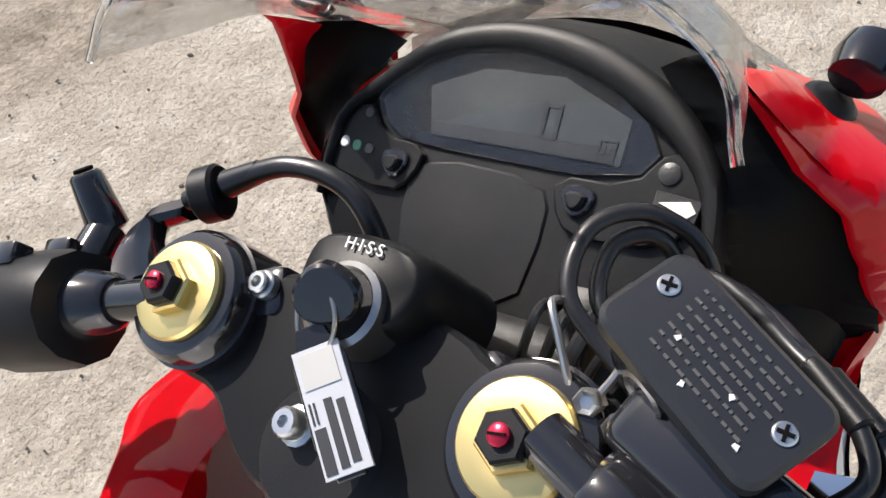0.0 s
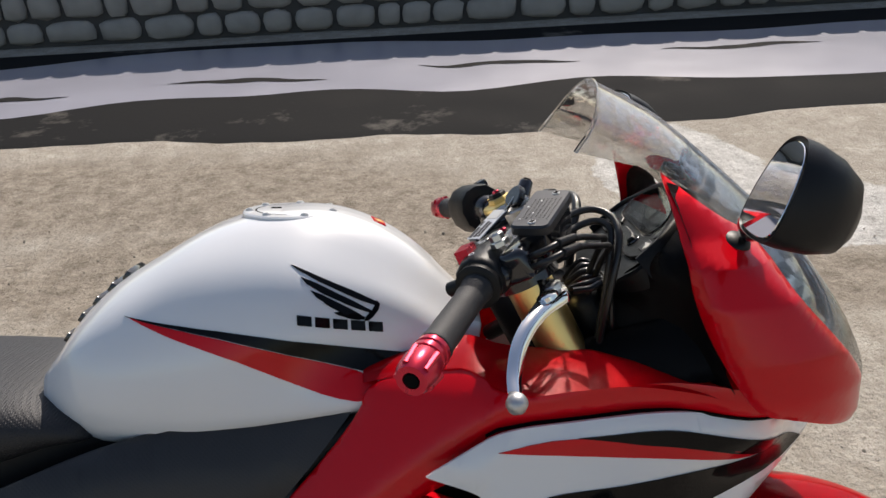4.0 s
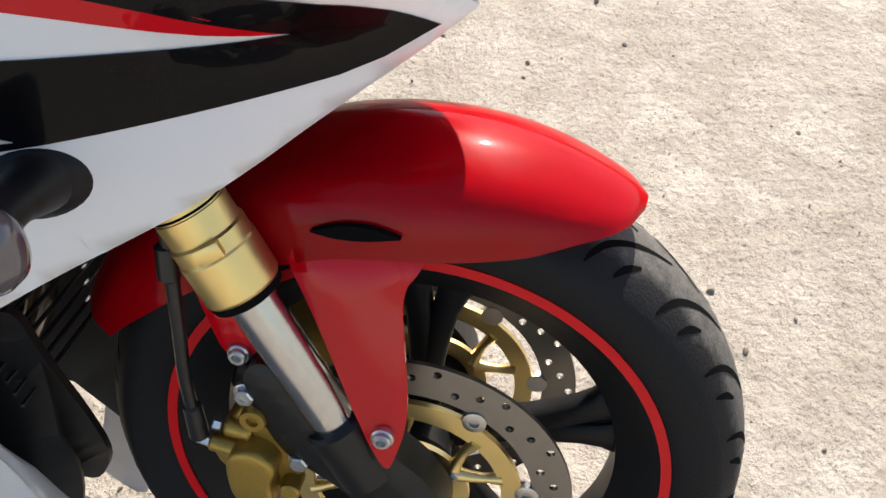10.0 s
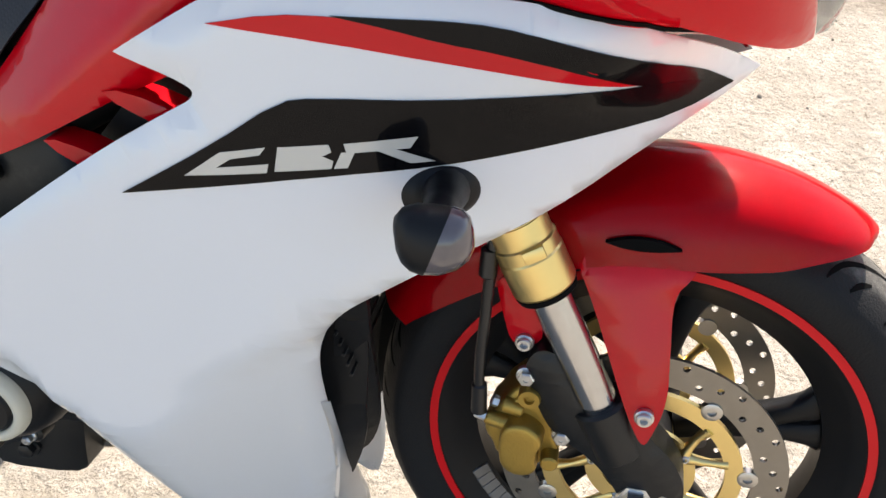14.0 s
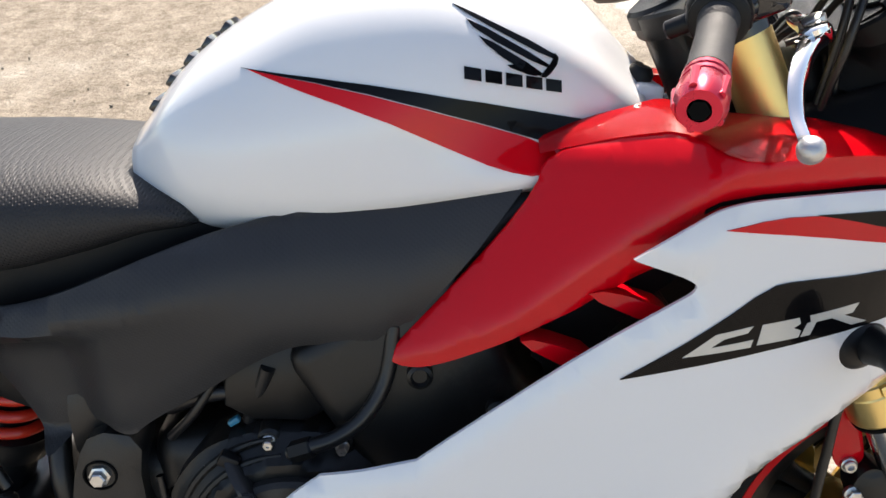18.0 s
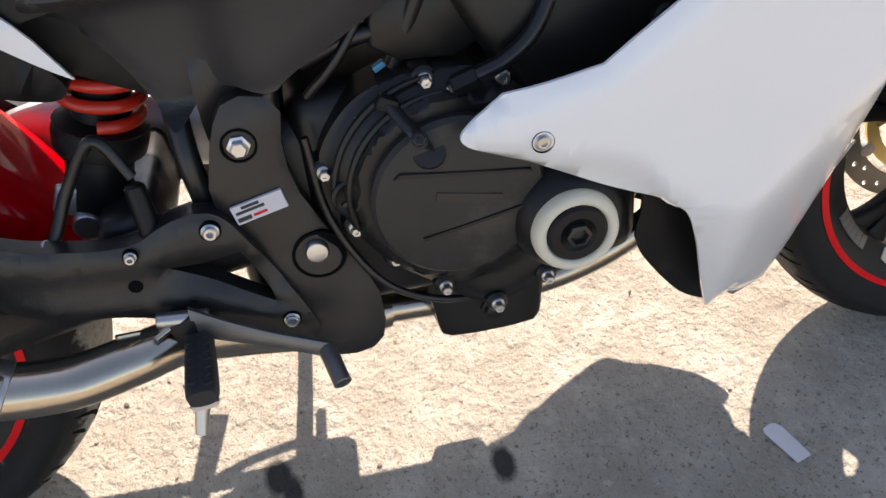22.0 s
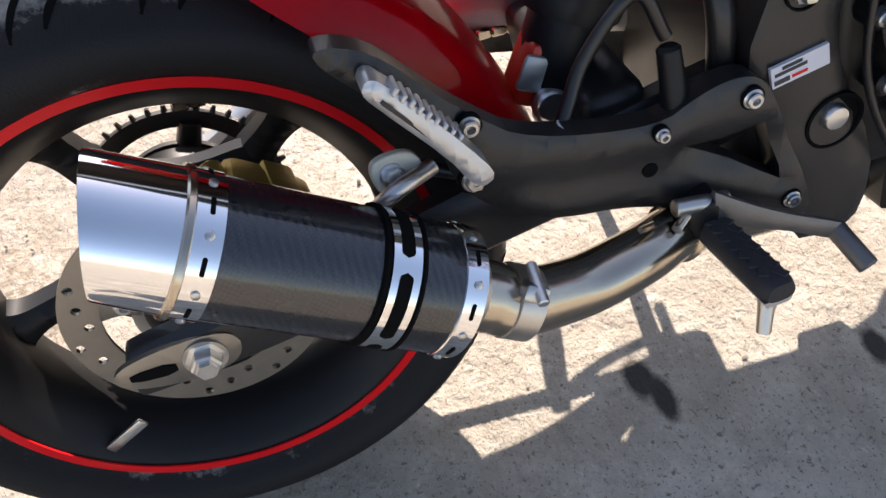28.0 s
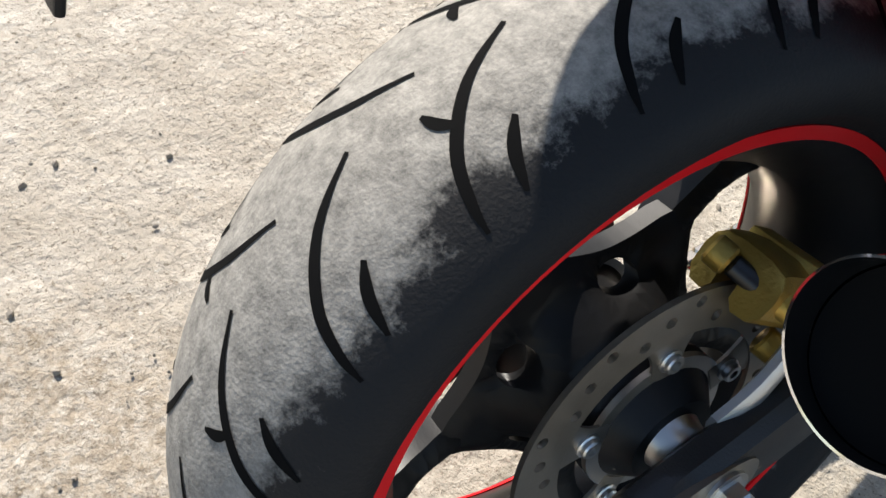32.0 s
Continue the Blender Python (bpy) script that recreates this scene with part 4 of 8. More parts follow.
for sx in (1, -1):
    top, low = fork_at(0.975, sx), fork_at(0.53, sx)
    leg = steered(part("fork_leg", rod(top, low, 0.0268, 0.0268, 36, 0.002), GOLD, bike, "gold anodised fork leg"))
    part("fork_collar", lathe([(0.026, -0.031), (0.0278, -0.030), (0.0278, -0.010), (0.0296, -0.008), (0.0296, 0.004), (0.0306, 0.006), (0.0306, 0.040), (0.029, 0.043), (0.022, 0.043)], fork_at(0.575, sx), FD, 40), GOLD, leg, "gold stepped collar", sharp=20)
    part("ring_groove", lathe([(0.0262, -0.0335), (0.0270, -0.0335), (0.0270, -0.0315), (0.0262, -0.0315)], fork_at(0.575, sx), FD, 40, closed=True), GROOVE, leg)
    part("collar_flat", block((0.012, 0.020, 0.0075), frame_at(fork_at(0.575, sx) + FD * -0.002 + Vector((sx * 0.0272, 0.010, 0.006)), (sx, 0.25, 0.11), FD), 0.001), GOLD, leg)
    part("dust_seal", lathe([(0.0225, 0.040), (0.0300, 0.0432), (0.0285, 0.049), (0.0225, 0.052)], fork_at(0.575, sx), FD, 28), GROOVE, leg)
    part("stanchion", rod(fork_at(0.55, sx), fork_at(0.37, sx), 0.0195, 0.0195, 32), STANCHION, leg, "chromed inner fork tube")
    bm = sheet([(1.331, 0.442), (1.347, 0.468), (1.369, 0.462), (1.390, 0.424), (1.412, 0.416), (1.436, 0.418), (1.456, 0.382), (1.480, 0.360), (1.499, 0.326), (1.498, 0.294), (1.464, 0.272), (1.440, 0.290), (1.422, 0.322), (1.402, 0.344), (1.378, 0.358), (1.360, 0.372), (1.344, 0.406)], lambda y, z: 0.122 - 0.10 * max(0, 1.40 - y), 0.034, 0.005, 0.008, 0.012, 2, sx)
    part("axle_lug", bm, ENGINE, leg, "black cast axle lug")
    part("lug_tube", rod(fork_at(0.41, sx), fork_at(0.35, sx), 0.0275, 0.026, 28, 0.003), ENGINE, leg)
    part("axle_nut", lathe([(0.019, -0.003), (0.019, 0.003), (0.0155, 0.004), (0.0155, 0.013), (0.012, 0.016), (0.005, 0.016)], (sx * 0.120, 1.452, 0.300), (sx, 0, 0), 6), ZINC, leg, sharp=25)
    bolt(leg, (sx * 0.110, 1.479, 0.306), (sx, 0, 0), 0.006, 0.012, STEEL, "socket")
    # caliper
    body = [(1.323, 0.407), (1.334, 0.418), (1.350, 0.413), (1.354, 0.392), (1.366, 0.378), (1.367, 0.352), (1.372, 0.336), (1.364, 0.320), (1.344, 0.308), (1.322, 0.309), (1.306, 0.320), (1.302, 0.336), (1.294, 0.347), (1.294, 0.364), (1.304, 0.378), (1.312, 0.394)]
    cal = steered(part("front_caliper", loft([[(sx * x, 1.332 + (y - 1.332) * k, 0.360 + (z - 0.360) * k) for y, z in body] for x, k in ((0.052, 0.86), (0.056, 0.96), (0.084, 1.0), (0.100, 1.0), (0.106, 0.93), (0.107, 0.80))], 2, True, 1), GOLD_DARK, bike, "bronze-gold brake caliper", sharp=35))
    lobe = [(1.316, 0.372), (1.326, 0.380), (1.340, 0.380), (1.353, 0.370), (1.357, 0.358), (1.351, 0.346), (1.350, 0.334), (1.352, 0.322), (1.342, 0.312), (1.324, 0.313), (1.314, 0.324), (1.312, 0.340), (1.312, 0.358)]
    part("piston_boss", loft([[(sx * x, 1.333 + (y - 1.333) * k, 0.347 + (z - 0.347) * k) for y, z in lobe] for x, k in ((0.098, 1.04), (0.120, 1.0), (0.126, 0.95), (0.128, 0.82), (0.1285, 0.5))], 3, True, 1), GOLD_DARK, cal, sharp=30)
    part("bridge_boss", lathe([(0.0115, -0.014), (0.0115, 0.006), (0.0105, 0.008), (0.0052, 0.008), (0.0050, 0.004), (0.001, 0.004)], (sx * 0.110, 1.340, 0.407), (sx, 0, 0), 24), GOLD_DARK, cal, sharp=30)
    for y0, z0, y1, z1 in ((1.330, 0.399, 1.318, 0.388), (1.351, 0.404, 1.354, 0.389)):
        part("bridge_web", rod((sx * 0.108, y0, z0), (sx * 0.108, y1, z1), 0.0028, 0.0028, 10), GOLD_DARK, cal)
    part("bleed_arm", rod((sx * 0.110, 1.322, 0.366), (sx * 0.111, 1.296, 0.374), 0.0088, 0.0078, 18, 0.002), GOLD_DARK, cal)
    part("bleed_nipple", rod((sx * 0.111, 1.297, 0.3737), (sx * 0.1115, 1.285, 0.3775), 0.0058, 0.0052, 6, 0.001), ZINC, cal)
    part("hose_arm", rod((sx * 0.108, 1.334, 0.386), (sx * 0.109, 1.312, 0.392), 0.0085, 0.0085, 16, 0.002), GOLD_DARK, cal)
    part("banjo_bolt", rod((sx * 0.110, 1.309, 0.393), (sx * 0.111, 1.302, 0.396), 0.0062, 0.0062, 6, 0.001), ZINC, cal)
    part("slide_pin", rod((sx * 0.098, 1.362, 0.330), (sx * 0.124, 1.364, 0.331), 0.0095, 0.0090, 16, 0.002), GOLD_DARK, cal)
    bolt(cal, (sx * 0.110, 1.336, 0.431), (sx, 0, 0), 0.0085, 0.008, ZINC, "hex")
    bolt(cal, (sx * 0.112, 1.374, 0.363), (sx, 0, 0), 0.0085, 0.008, ZINC, "hex")
    hose = steered(part("brake_hose", tube([(sx * 0.10, 1.262, 0.70), (sx * 0.115, 1.299, 0.60), (sx * 0.118, 1.297, 0.52), (sx * 0.118, 1.291, 0.449), (sx * 0.115, 1.290, 0.385)], 0.0055, 10), HOSE, bike))
    part("hose_sleeve", rod((sx * 0.1155, 1.299, 0.575), (sx * 0.118, 1.297, 0.545), 0.0085, 0.0085, 14, 0.002), HOSE, hose)
    part("hose_fitting", rod((sx * 0.1165, 1.2905, 0.420), (sx * 0.115, 1.290, 0.382), 0.0078, 0.0085, 12, 0.002), HOSE, hose)
part("front_axle", rod((-0.12, 1.455, 0.30), (0.118, 1.455, 0.30), 0.011, 0.011, 16), STEEL, front)

# ---- bodywork ----
TANK = [(0.585, (0.070, 0.800), (0.076, 0.820), (0.055, 0.838), 0.845),
        (0.620, (0.105, 0.787), (0.118, 0.850), (0.085, 0.888), 0.902),
        (0.680, (0.130, 0.782), (0.146, 0.872), (0.100, 0.932), 0.950),
        (0.780, (0.152, 0.796), (0.162, 0.892), (0.114, 0.976), 1.001),
        (0.840, (0.157, 0.804), (0.160, 0.905), (0.113, 0.984), 1.0175),
        (0.900, (0.162, 0.812), (0.156, 0.918), (0.110, 0.986), 1.0215),
        (0.940, (0.161, 0.816), (0.143, 0.912), (0.102, 0.974), 1.016),
        (0.990, (0.160, 0.822), (0.126, 0.902), (0.092, 0.955), 0.996),
        (1.040, (0.140, 0.820), (0.108, 0.875), (0.072, 0.922), 0.960),
        (1.090, (0.110, 0.790), (0.092, 0.840), (0.055, 0.872), 0.895)]


def tank_section(y):
    """The right half of the tank's section at y, from the lower rim to the middle."""
    ys = [s[0] for s in TANK]
    val = lambda k, j: float(np.interp(y, ys, [s[k][j] for s in TANK]))
    top = float(np.interp(y, ys, [s[4] for s in TANK]))
    pts = [(val(1, 0) - 0.02, val(1, 1) - 0.012), (val(1, 0), val(1, 1)), (val(2, 0) * 1.01, (val(1, 1) + val(2, 1)) / 2), (val(2, 0), val(2, 1)), ((val(2, 0) + val(3, 0)) / 2 + 0.006, (val(2, 1) + val(3, 1)) / 2 + 0.006), (val(3, 0), val(3, 1)), (val(3, 0) * 0.5, top - (top - val(3, 1)) * 0.03), (0, top)]
    for _ in range(2):
        out = [pts[0]]
        for a, b in zip(pts, pts[1:]):
            out += [(a[0] * 0.75 + b[0] * 0.25, a[1] * 0.75 + b[1] * 0.25), (a[0] * 0.25 + b[0] * 0.75, a[1] * 0.25 + b[1] * 0.75)]
        pts = out + [pts[-1]]
    return pts


TANK_ROWS = {}


def tank_smooth(y):
    """The section, averaged along y so that the stations do not show."""
    k = round(y, 3)
    if k not in TANK_ROWS:
        acc = [np.array(tank_section(y + d)) for d in (-0.03, -0.015, 0, 0.015, 0.03)]
        TANK_ROWS[k] = (acc[0] + 2 * acc[1] + 3 * acc[2] + 2 * acc[3] + acc[4]) / 9
    return TANK_ROWS[k]


def tank_x(y, z):
    s = tank_smooth(y)
    zs = s[:, 1]
    return float(np.interp(z, np.maximum.accumulate(zs), s[:, 0]))


rows = [[(-x, float(y), z) for x, z in tank_smooth(float(y))] + [(x, float(y), z) for x, z in tank_smooth(float(y))[::-1][1:]] for y in np.linspace(0.592, 1.085, 60)]
tank = part("fuel_tank", grid_loft(rows, True), WHITE, bike, "pearl white fuel tank with red and black stripes", sharp=60)


def on_tank(name, outline, mat, lift=0.0012, rounds=1, cell=0.012, label=""):
    return part(name, sheet(outline, lambda y, z: tank_x(y, z) + lift, 0.002, 0, 0.01, cell, rounds), mat, tank, label)


on_tank("black_stripe", [(0.712, 0.927), (0.712, 0.927), (0.8, 0.917), (0.895, 0.899), (0.997, 0.872), (1.05, 0.858), (1.05, 0.838), (0.996, 0.847), (0.984, 0.850), (0.894, 0.884), (0.8, 0.912)], DECAL_BLACK)
on_tank("red_stripe", [(0.718, 0.926), (0.718, 0.926), (0.8, 0.911), (0.894, 0.883), (0.984, 0.849), (0.992, 0.835), (0.974, 0.823), (0.936, 0.832), (0.893, 0.853), (0.823, 0.888)], RED)
# the winged badge in five plain feathers
for a, b, c, d in (((0.896, 0.977), (0.990, 0.928), (0.994, 0.918), (0.910, 0.966)),
                   ((0.908, 0.965), (0.985, 0.919), (0.983, 0.914), (0.919, 0.951)),
                   ((0.918, 0.951), (0.978, 0.913), (0.975, 0.908), (0.930, 0.936)),
                   ((0.931, 0.936), (0.974, 0.913), (0.970, 0.910), (0.945, 0.925)),
                   ((0.941, 0.922), (0.957, 0.921), (0.976, 0.912), (0.970, 0.909))):
    on_tank("badge_feather", [a, b, c, d], DECAL_BLACK, 0.0012, 1, 0.01)
on_tank("badge_rib", [(0.989, 0.929), (0.995, 0.921), (0.982, 0.907), (0.974, 0.909), (0.988, 0.921)], DECAL_BLACK, 0.0012, 1, 0.01)
for k in range(5):
    y0, y1 = 0.9065 + 0.0185 * k, 0.9215 + 0.0185 * k
    z0 = lambda y: 0.9135 - 0.23 * (y - 0.9065)
    on_tank("badge_bar", [(y0, z0(y0)), (y1, z0(y1)), (y1, z0(y1) + 0.0105), (y0, z0(y0) + 0.0105)], DECAL_BLACK, 0.0012, 0, 0.01, "maker's name as plain dark blocks" if k == 0 else "")
# filler cap
cap_m = frame_at((0, 0.885, float(tank_smooth(0.885)[-1][1]) - 0.0040), (0, 0.06, 1), (1, 0, 0))
cap = part("filler_cap", lathe([(0.060, -0.012), (0.060, -0.001), (0.0582, 0.0008), (0.0450, 0.0014), (0.0445, 0.0002), (0.0433, 0.0002), (0.0429, 0.0016), (0.040, 0.0022), (0.005, 0.0028)], cap_m.translation, cap_m.col[2].xyz, 56), WHITE, bike, "white fuel filler cap with a bolted ring", sharp=25)
part("cap_gap", lathe([(0.0433, -0.003), (0.0448, -0.003), (0.0448, 0.0016), (0.0433, 0.0016)], cap_m.translation, cap_m.col[2].xyz, 56, closed=True), GROOVE, cap)
part("key_flap", plate([(-0.012, 0.012), (0.012, 0.010), (0.013, 0.028), (-0.006, 0.032)], cap_m, 0.001, 0.0042, 0.001, 2), CHROME, cap)
part("key_slot", plate([(-0.003, -0.026), (0.003, -0.026), (0.003, -0.014), (-0.003, -0.014)], cap_m, 0.001, 0.0034, 0.0003), GROOVE, cap)
for i in range(7):
    a = radians(25 + 360 / 7 * i)
    bolt(cap, cap_m @ Vector((math.cos(a) * 0.0515, math.sin(a) * 0.0515, 0.0006)), cap_m.col[2].xyz, 0.0042, 0.003, ZINC, "socket")
m = frame_at((-0.012, 0.988, float(tank_smooth(0.988)[-1][1]) - 0.001), (0, 0.42, 0.9), (1, 0.4, 0))
part("warning_sticker", plate([(-0.014, -0.008), (0.010, -0.010), (0.015, 0.005), (-0.008, 0.008)], m, -0.006, 0.0012, 0.0002), RED, tank, "small red sticker")
part("sticker_mark", plate([(-0.004, -0.006), (0.006, -0.004), (0.004, 0.005), (-0.005, 0.003)], m, -0.004, 0.0018, 0.0002), GOLD, tank)
for i in range(5):
    y = 0.606 + 0.019 * i
    s = tank_smooth(y)
    part("tank_pad", block((0.075 - 0.006 * i, 0.013, 0.008), frame_at((0.0, y, float(tank_smooth(y)[-1][1]) + 0.001), (0, -0.8, 0.6), (1, 0, 0)), 0.0015), GLOSS_BLACK, tank)

# side fairing
FAIRING = [(0.722, 0.548), (0.722, 0.536), (0.750, 0.522), (0.819, 0.484), (0.866, 0.458), (0.926, 0.432), (0.938, 0.421), (0.957, 0.373), (0.975, 0.315), (1.000, 0.245), (1.007, 0.232), (1.007, 0.232), (1.04, 0.240), (1.06, 0.214), (1.120, 0.200), (1.120, 0.200), (1.125, 0.230), (1.136, 0.285), (1.144, 0.353), (1.146, 0.425), (1.150, 0.484), (1.160, 0.520), (1.180, 0.552), (1.212, 0.573), (1.263, 0.598), (1.311, 0.616), (1.359, 0.637), (1.415, 0.670), (1.489, 0.707), (1.511, 0.721), (1.511, 0.722), (1.405, 0.790), (1.334, 0.803), (1.257, 0.812), (1.150, 0.818), (1.112, 0.814), (1.090, 0.803), (1.038, 0.774), (1.038, 0.773), (1.090, 0.752), (1.094, 0.742), (1.070, 0.730), (1.002, 0.692), (0.890, 0.618), (0.850, 0.590), (0.850, 0.590), (0.790, 0.580), (0.762, 0.577), (0.762, 0.577)]


def fairing_surface(y, z):
    """The side panel, with the crease that runs down its lower rear."""
    x = fair_x(y, z)
    if y < 0.93:
        crease = float(np.interp(y, [0.725, 0.786, 0.859, 0.889, 0.908, 0.919], [0.532, 0.514, 0.498, 0.483, 0.457, 0.431]))
        x -= 0.014 * soft((crease - z) / 0.018 + 0.2)
    x -= 0.010 * max(0, min(1, (0.80 - y) / 0.08)) * max(0, min(1, (z - 0.5) / 0.1))
    # the shallow step that runs up to the front
    step = z - (0.47 + 0.42 * (y - 1.02))
    if y > 1.0:
        x -= 0.006 * soft(-step / 0.012 + 0.5) * min(1, (y - 1.0) / 0.08)
    return x


for sx, tag in ((1, "white side fairing with red and black stripes"), (-1, "white side fairing")):
    fair = part("side_fairing", sheet(FAIRING, fairing_surface, 0.004, 0.007, 0.009, 0.016, 2, sx), WHITE, bike, tag, sharp=60)
    deco = lambda nm, o, mat, lift=0.0011, rounds=1: part(nm, sheet(o, lambda y, z: fairing_surface(y, z) + lift, 0.002, 0, 0.01, 0.015, rounds, sx), mat, fair)
    deco("red_stripe", [(1.112, 0.797), (1.112, 0.797), (1.155, 0.803), (1.200, 0.800), (1.23, 0.793), (1.266, 0.783), (1.305, 0.774), (1.362, 0.759), (1.414, 0.735), (1.414, 0.735), (1.385, 0.739), (1.328, 0.751), (1.265, 0.765), (1.191, 0.783)], RED, 0.0009)
    deco("black_stripe", [(1.194, 0.801), (1.194, 0.801), (1.23, 0.7975), (1.268, 0.794), (1.303, 0.789), (1.347, 0.7785), (1.405, 0.763), (1.450, 0.741), (1.487, 0.716), (1.487, 0.716), (1.440, 0.724), (1.416, 0.732), (1.362, 0.755), (1.305, 0.770), (1.266, 0.779), (1.23, 0.791)], DECAL_BLACK, 0.0013)
    deco("black_band", [(1.028, 0.667), (1.028, 0.667), (1.105, 0.71), (1.155, 0.742), (1.181, 0.744), (1.262, 0.737), (1.332, 0.735), (1.394, 0.735), (1.416, 0.735), (1.450, 0.728), (1.486, 0.716), (1.486, 0.716), (1.442, 0.699), (1.382, 0.694), (1.313, 0.689), (1.266, 0.686), (1.181, 0.684), (1.094, 0.676)], DECAL_BLACK, 0.0016)
    if sx > 0:
        for o in ([(1.092, 0.686), (1.122, 0.705), (1.157, 0.709), (1.152, 0.703), (1.130, 0.700), (1.118, 0.693), (1.158, 0.696), (1.156, 0.689)],
                  [(1.162, 0.690), (1.166, 0.709), (1.203, 0.710), (1.205, 0.704), (1.198, 0.701), (1.206, 0.697), (1.204, 0.691)],
                  [(1.214, 0.710), (1.268, 0.712), (1.262, 0.7035), (1.216, 0.7025)],
                  [(1.238, 0.7033), (1.252, 0.7033), (1.280, 0.6915), (1.262, 0.6915)],
                  [(1.212, 0.7033), (1.222, 0.7033), (1.216, 0.691), (1.206, 0.691)]):
            deco("badge_letter_block", [(1.081 + (y - 1.092) * 0.958, z - 0.001) for y, z in o], DECAL_SILVER, 0.0020, 0)
    bolt(fair, (sx * (fairing_surface(0.792, 0.531) - 0.001), 0.792, 0.531), (sx, 0, 0), 0.0062, 0.004, STEEL, "socket")
    part("bolt_cup", lathe([(0.0090, -0.002), (0.0102, 0.0005), (0.0106, -0.003)], (sx * (fairing_surface(0.792, 0.531) + 0.0005), 0.792, 0.531), (sx, 0, 0), 24), GROOVE, fair)
    # inner duct of the fairing
    part("inner_duct", sheet([(0.93, 0.42), (0.94, 0.37), (0.925, 0.32), (0.965, 0.26), (1.0, 0.222), (1.06, 0.205), (1.115, 0.195), (1.16, 0.30), (1.175, 0.40), (1.18, 0.50), (1.10, 0.58), (0.95, 0.55)], lambda y, z: min(0.135, fair_x(y, z) - 0.022), 0.004, 0.006, 0.02, 0.03, 2, sx), PLASTIC, fair)
    # the front edge turns in towards the belly
    outer = spline([Vector((sx * (fairing_surface(y, z) - 0.003), y - 0.004, z)) for y, z in ((1.146, 0.425), (1.144, 0.353), (1.136, 0.285), (1.125, 0.230), (1.117, 0.204), (1.06, 0.216))], 4)
    inner = spline([Vector((sx * x, y, z)) for x, y, z in ((0.172, 1.150, 0.424), (0.128, 1.142, 0.345), (0.096, 1.139, 0.288), (0.062, 1.141, 0.228), (0.028, 1.135, 0.146), (0.050, 1.065, 0.162))], 4)
    bm = grid_loft([[p + (q - p) * t + Vector((0, 0.005 * math.sin(math.pi * t), 0)) for t in (0, 0.15, 0.5, 0.85, 1)] for p, q in zip(outer, inner)])
    bmesh.ops.solidify(bm, geom=bm.faces[:], thickness=0.003)
    part("chin_flange", bm, WHITE, fair, sharp=60)
    part("chin_lip", sheet([(1.128, 0.30), (1.140, 0.40), (1.150, 0.49), (1.168, 0.53), (1.188, 0.535), (1.180, 0.47), (1.176, 0.38), (1.165, 0.29), (1.14, 0.25)], lambda y, z: fair_x(y, z) - 0.055, 0.008, 0.006, 0.01, 0.02, 2, sx), PLASTIC, fair)

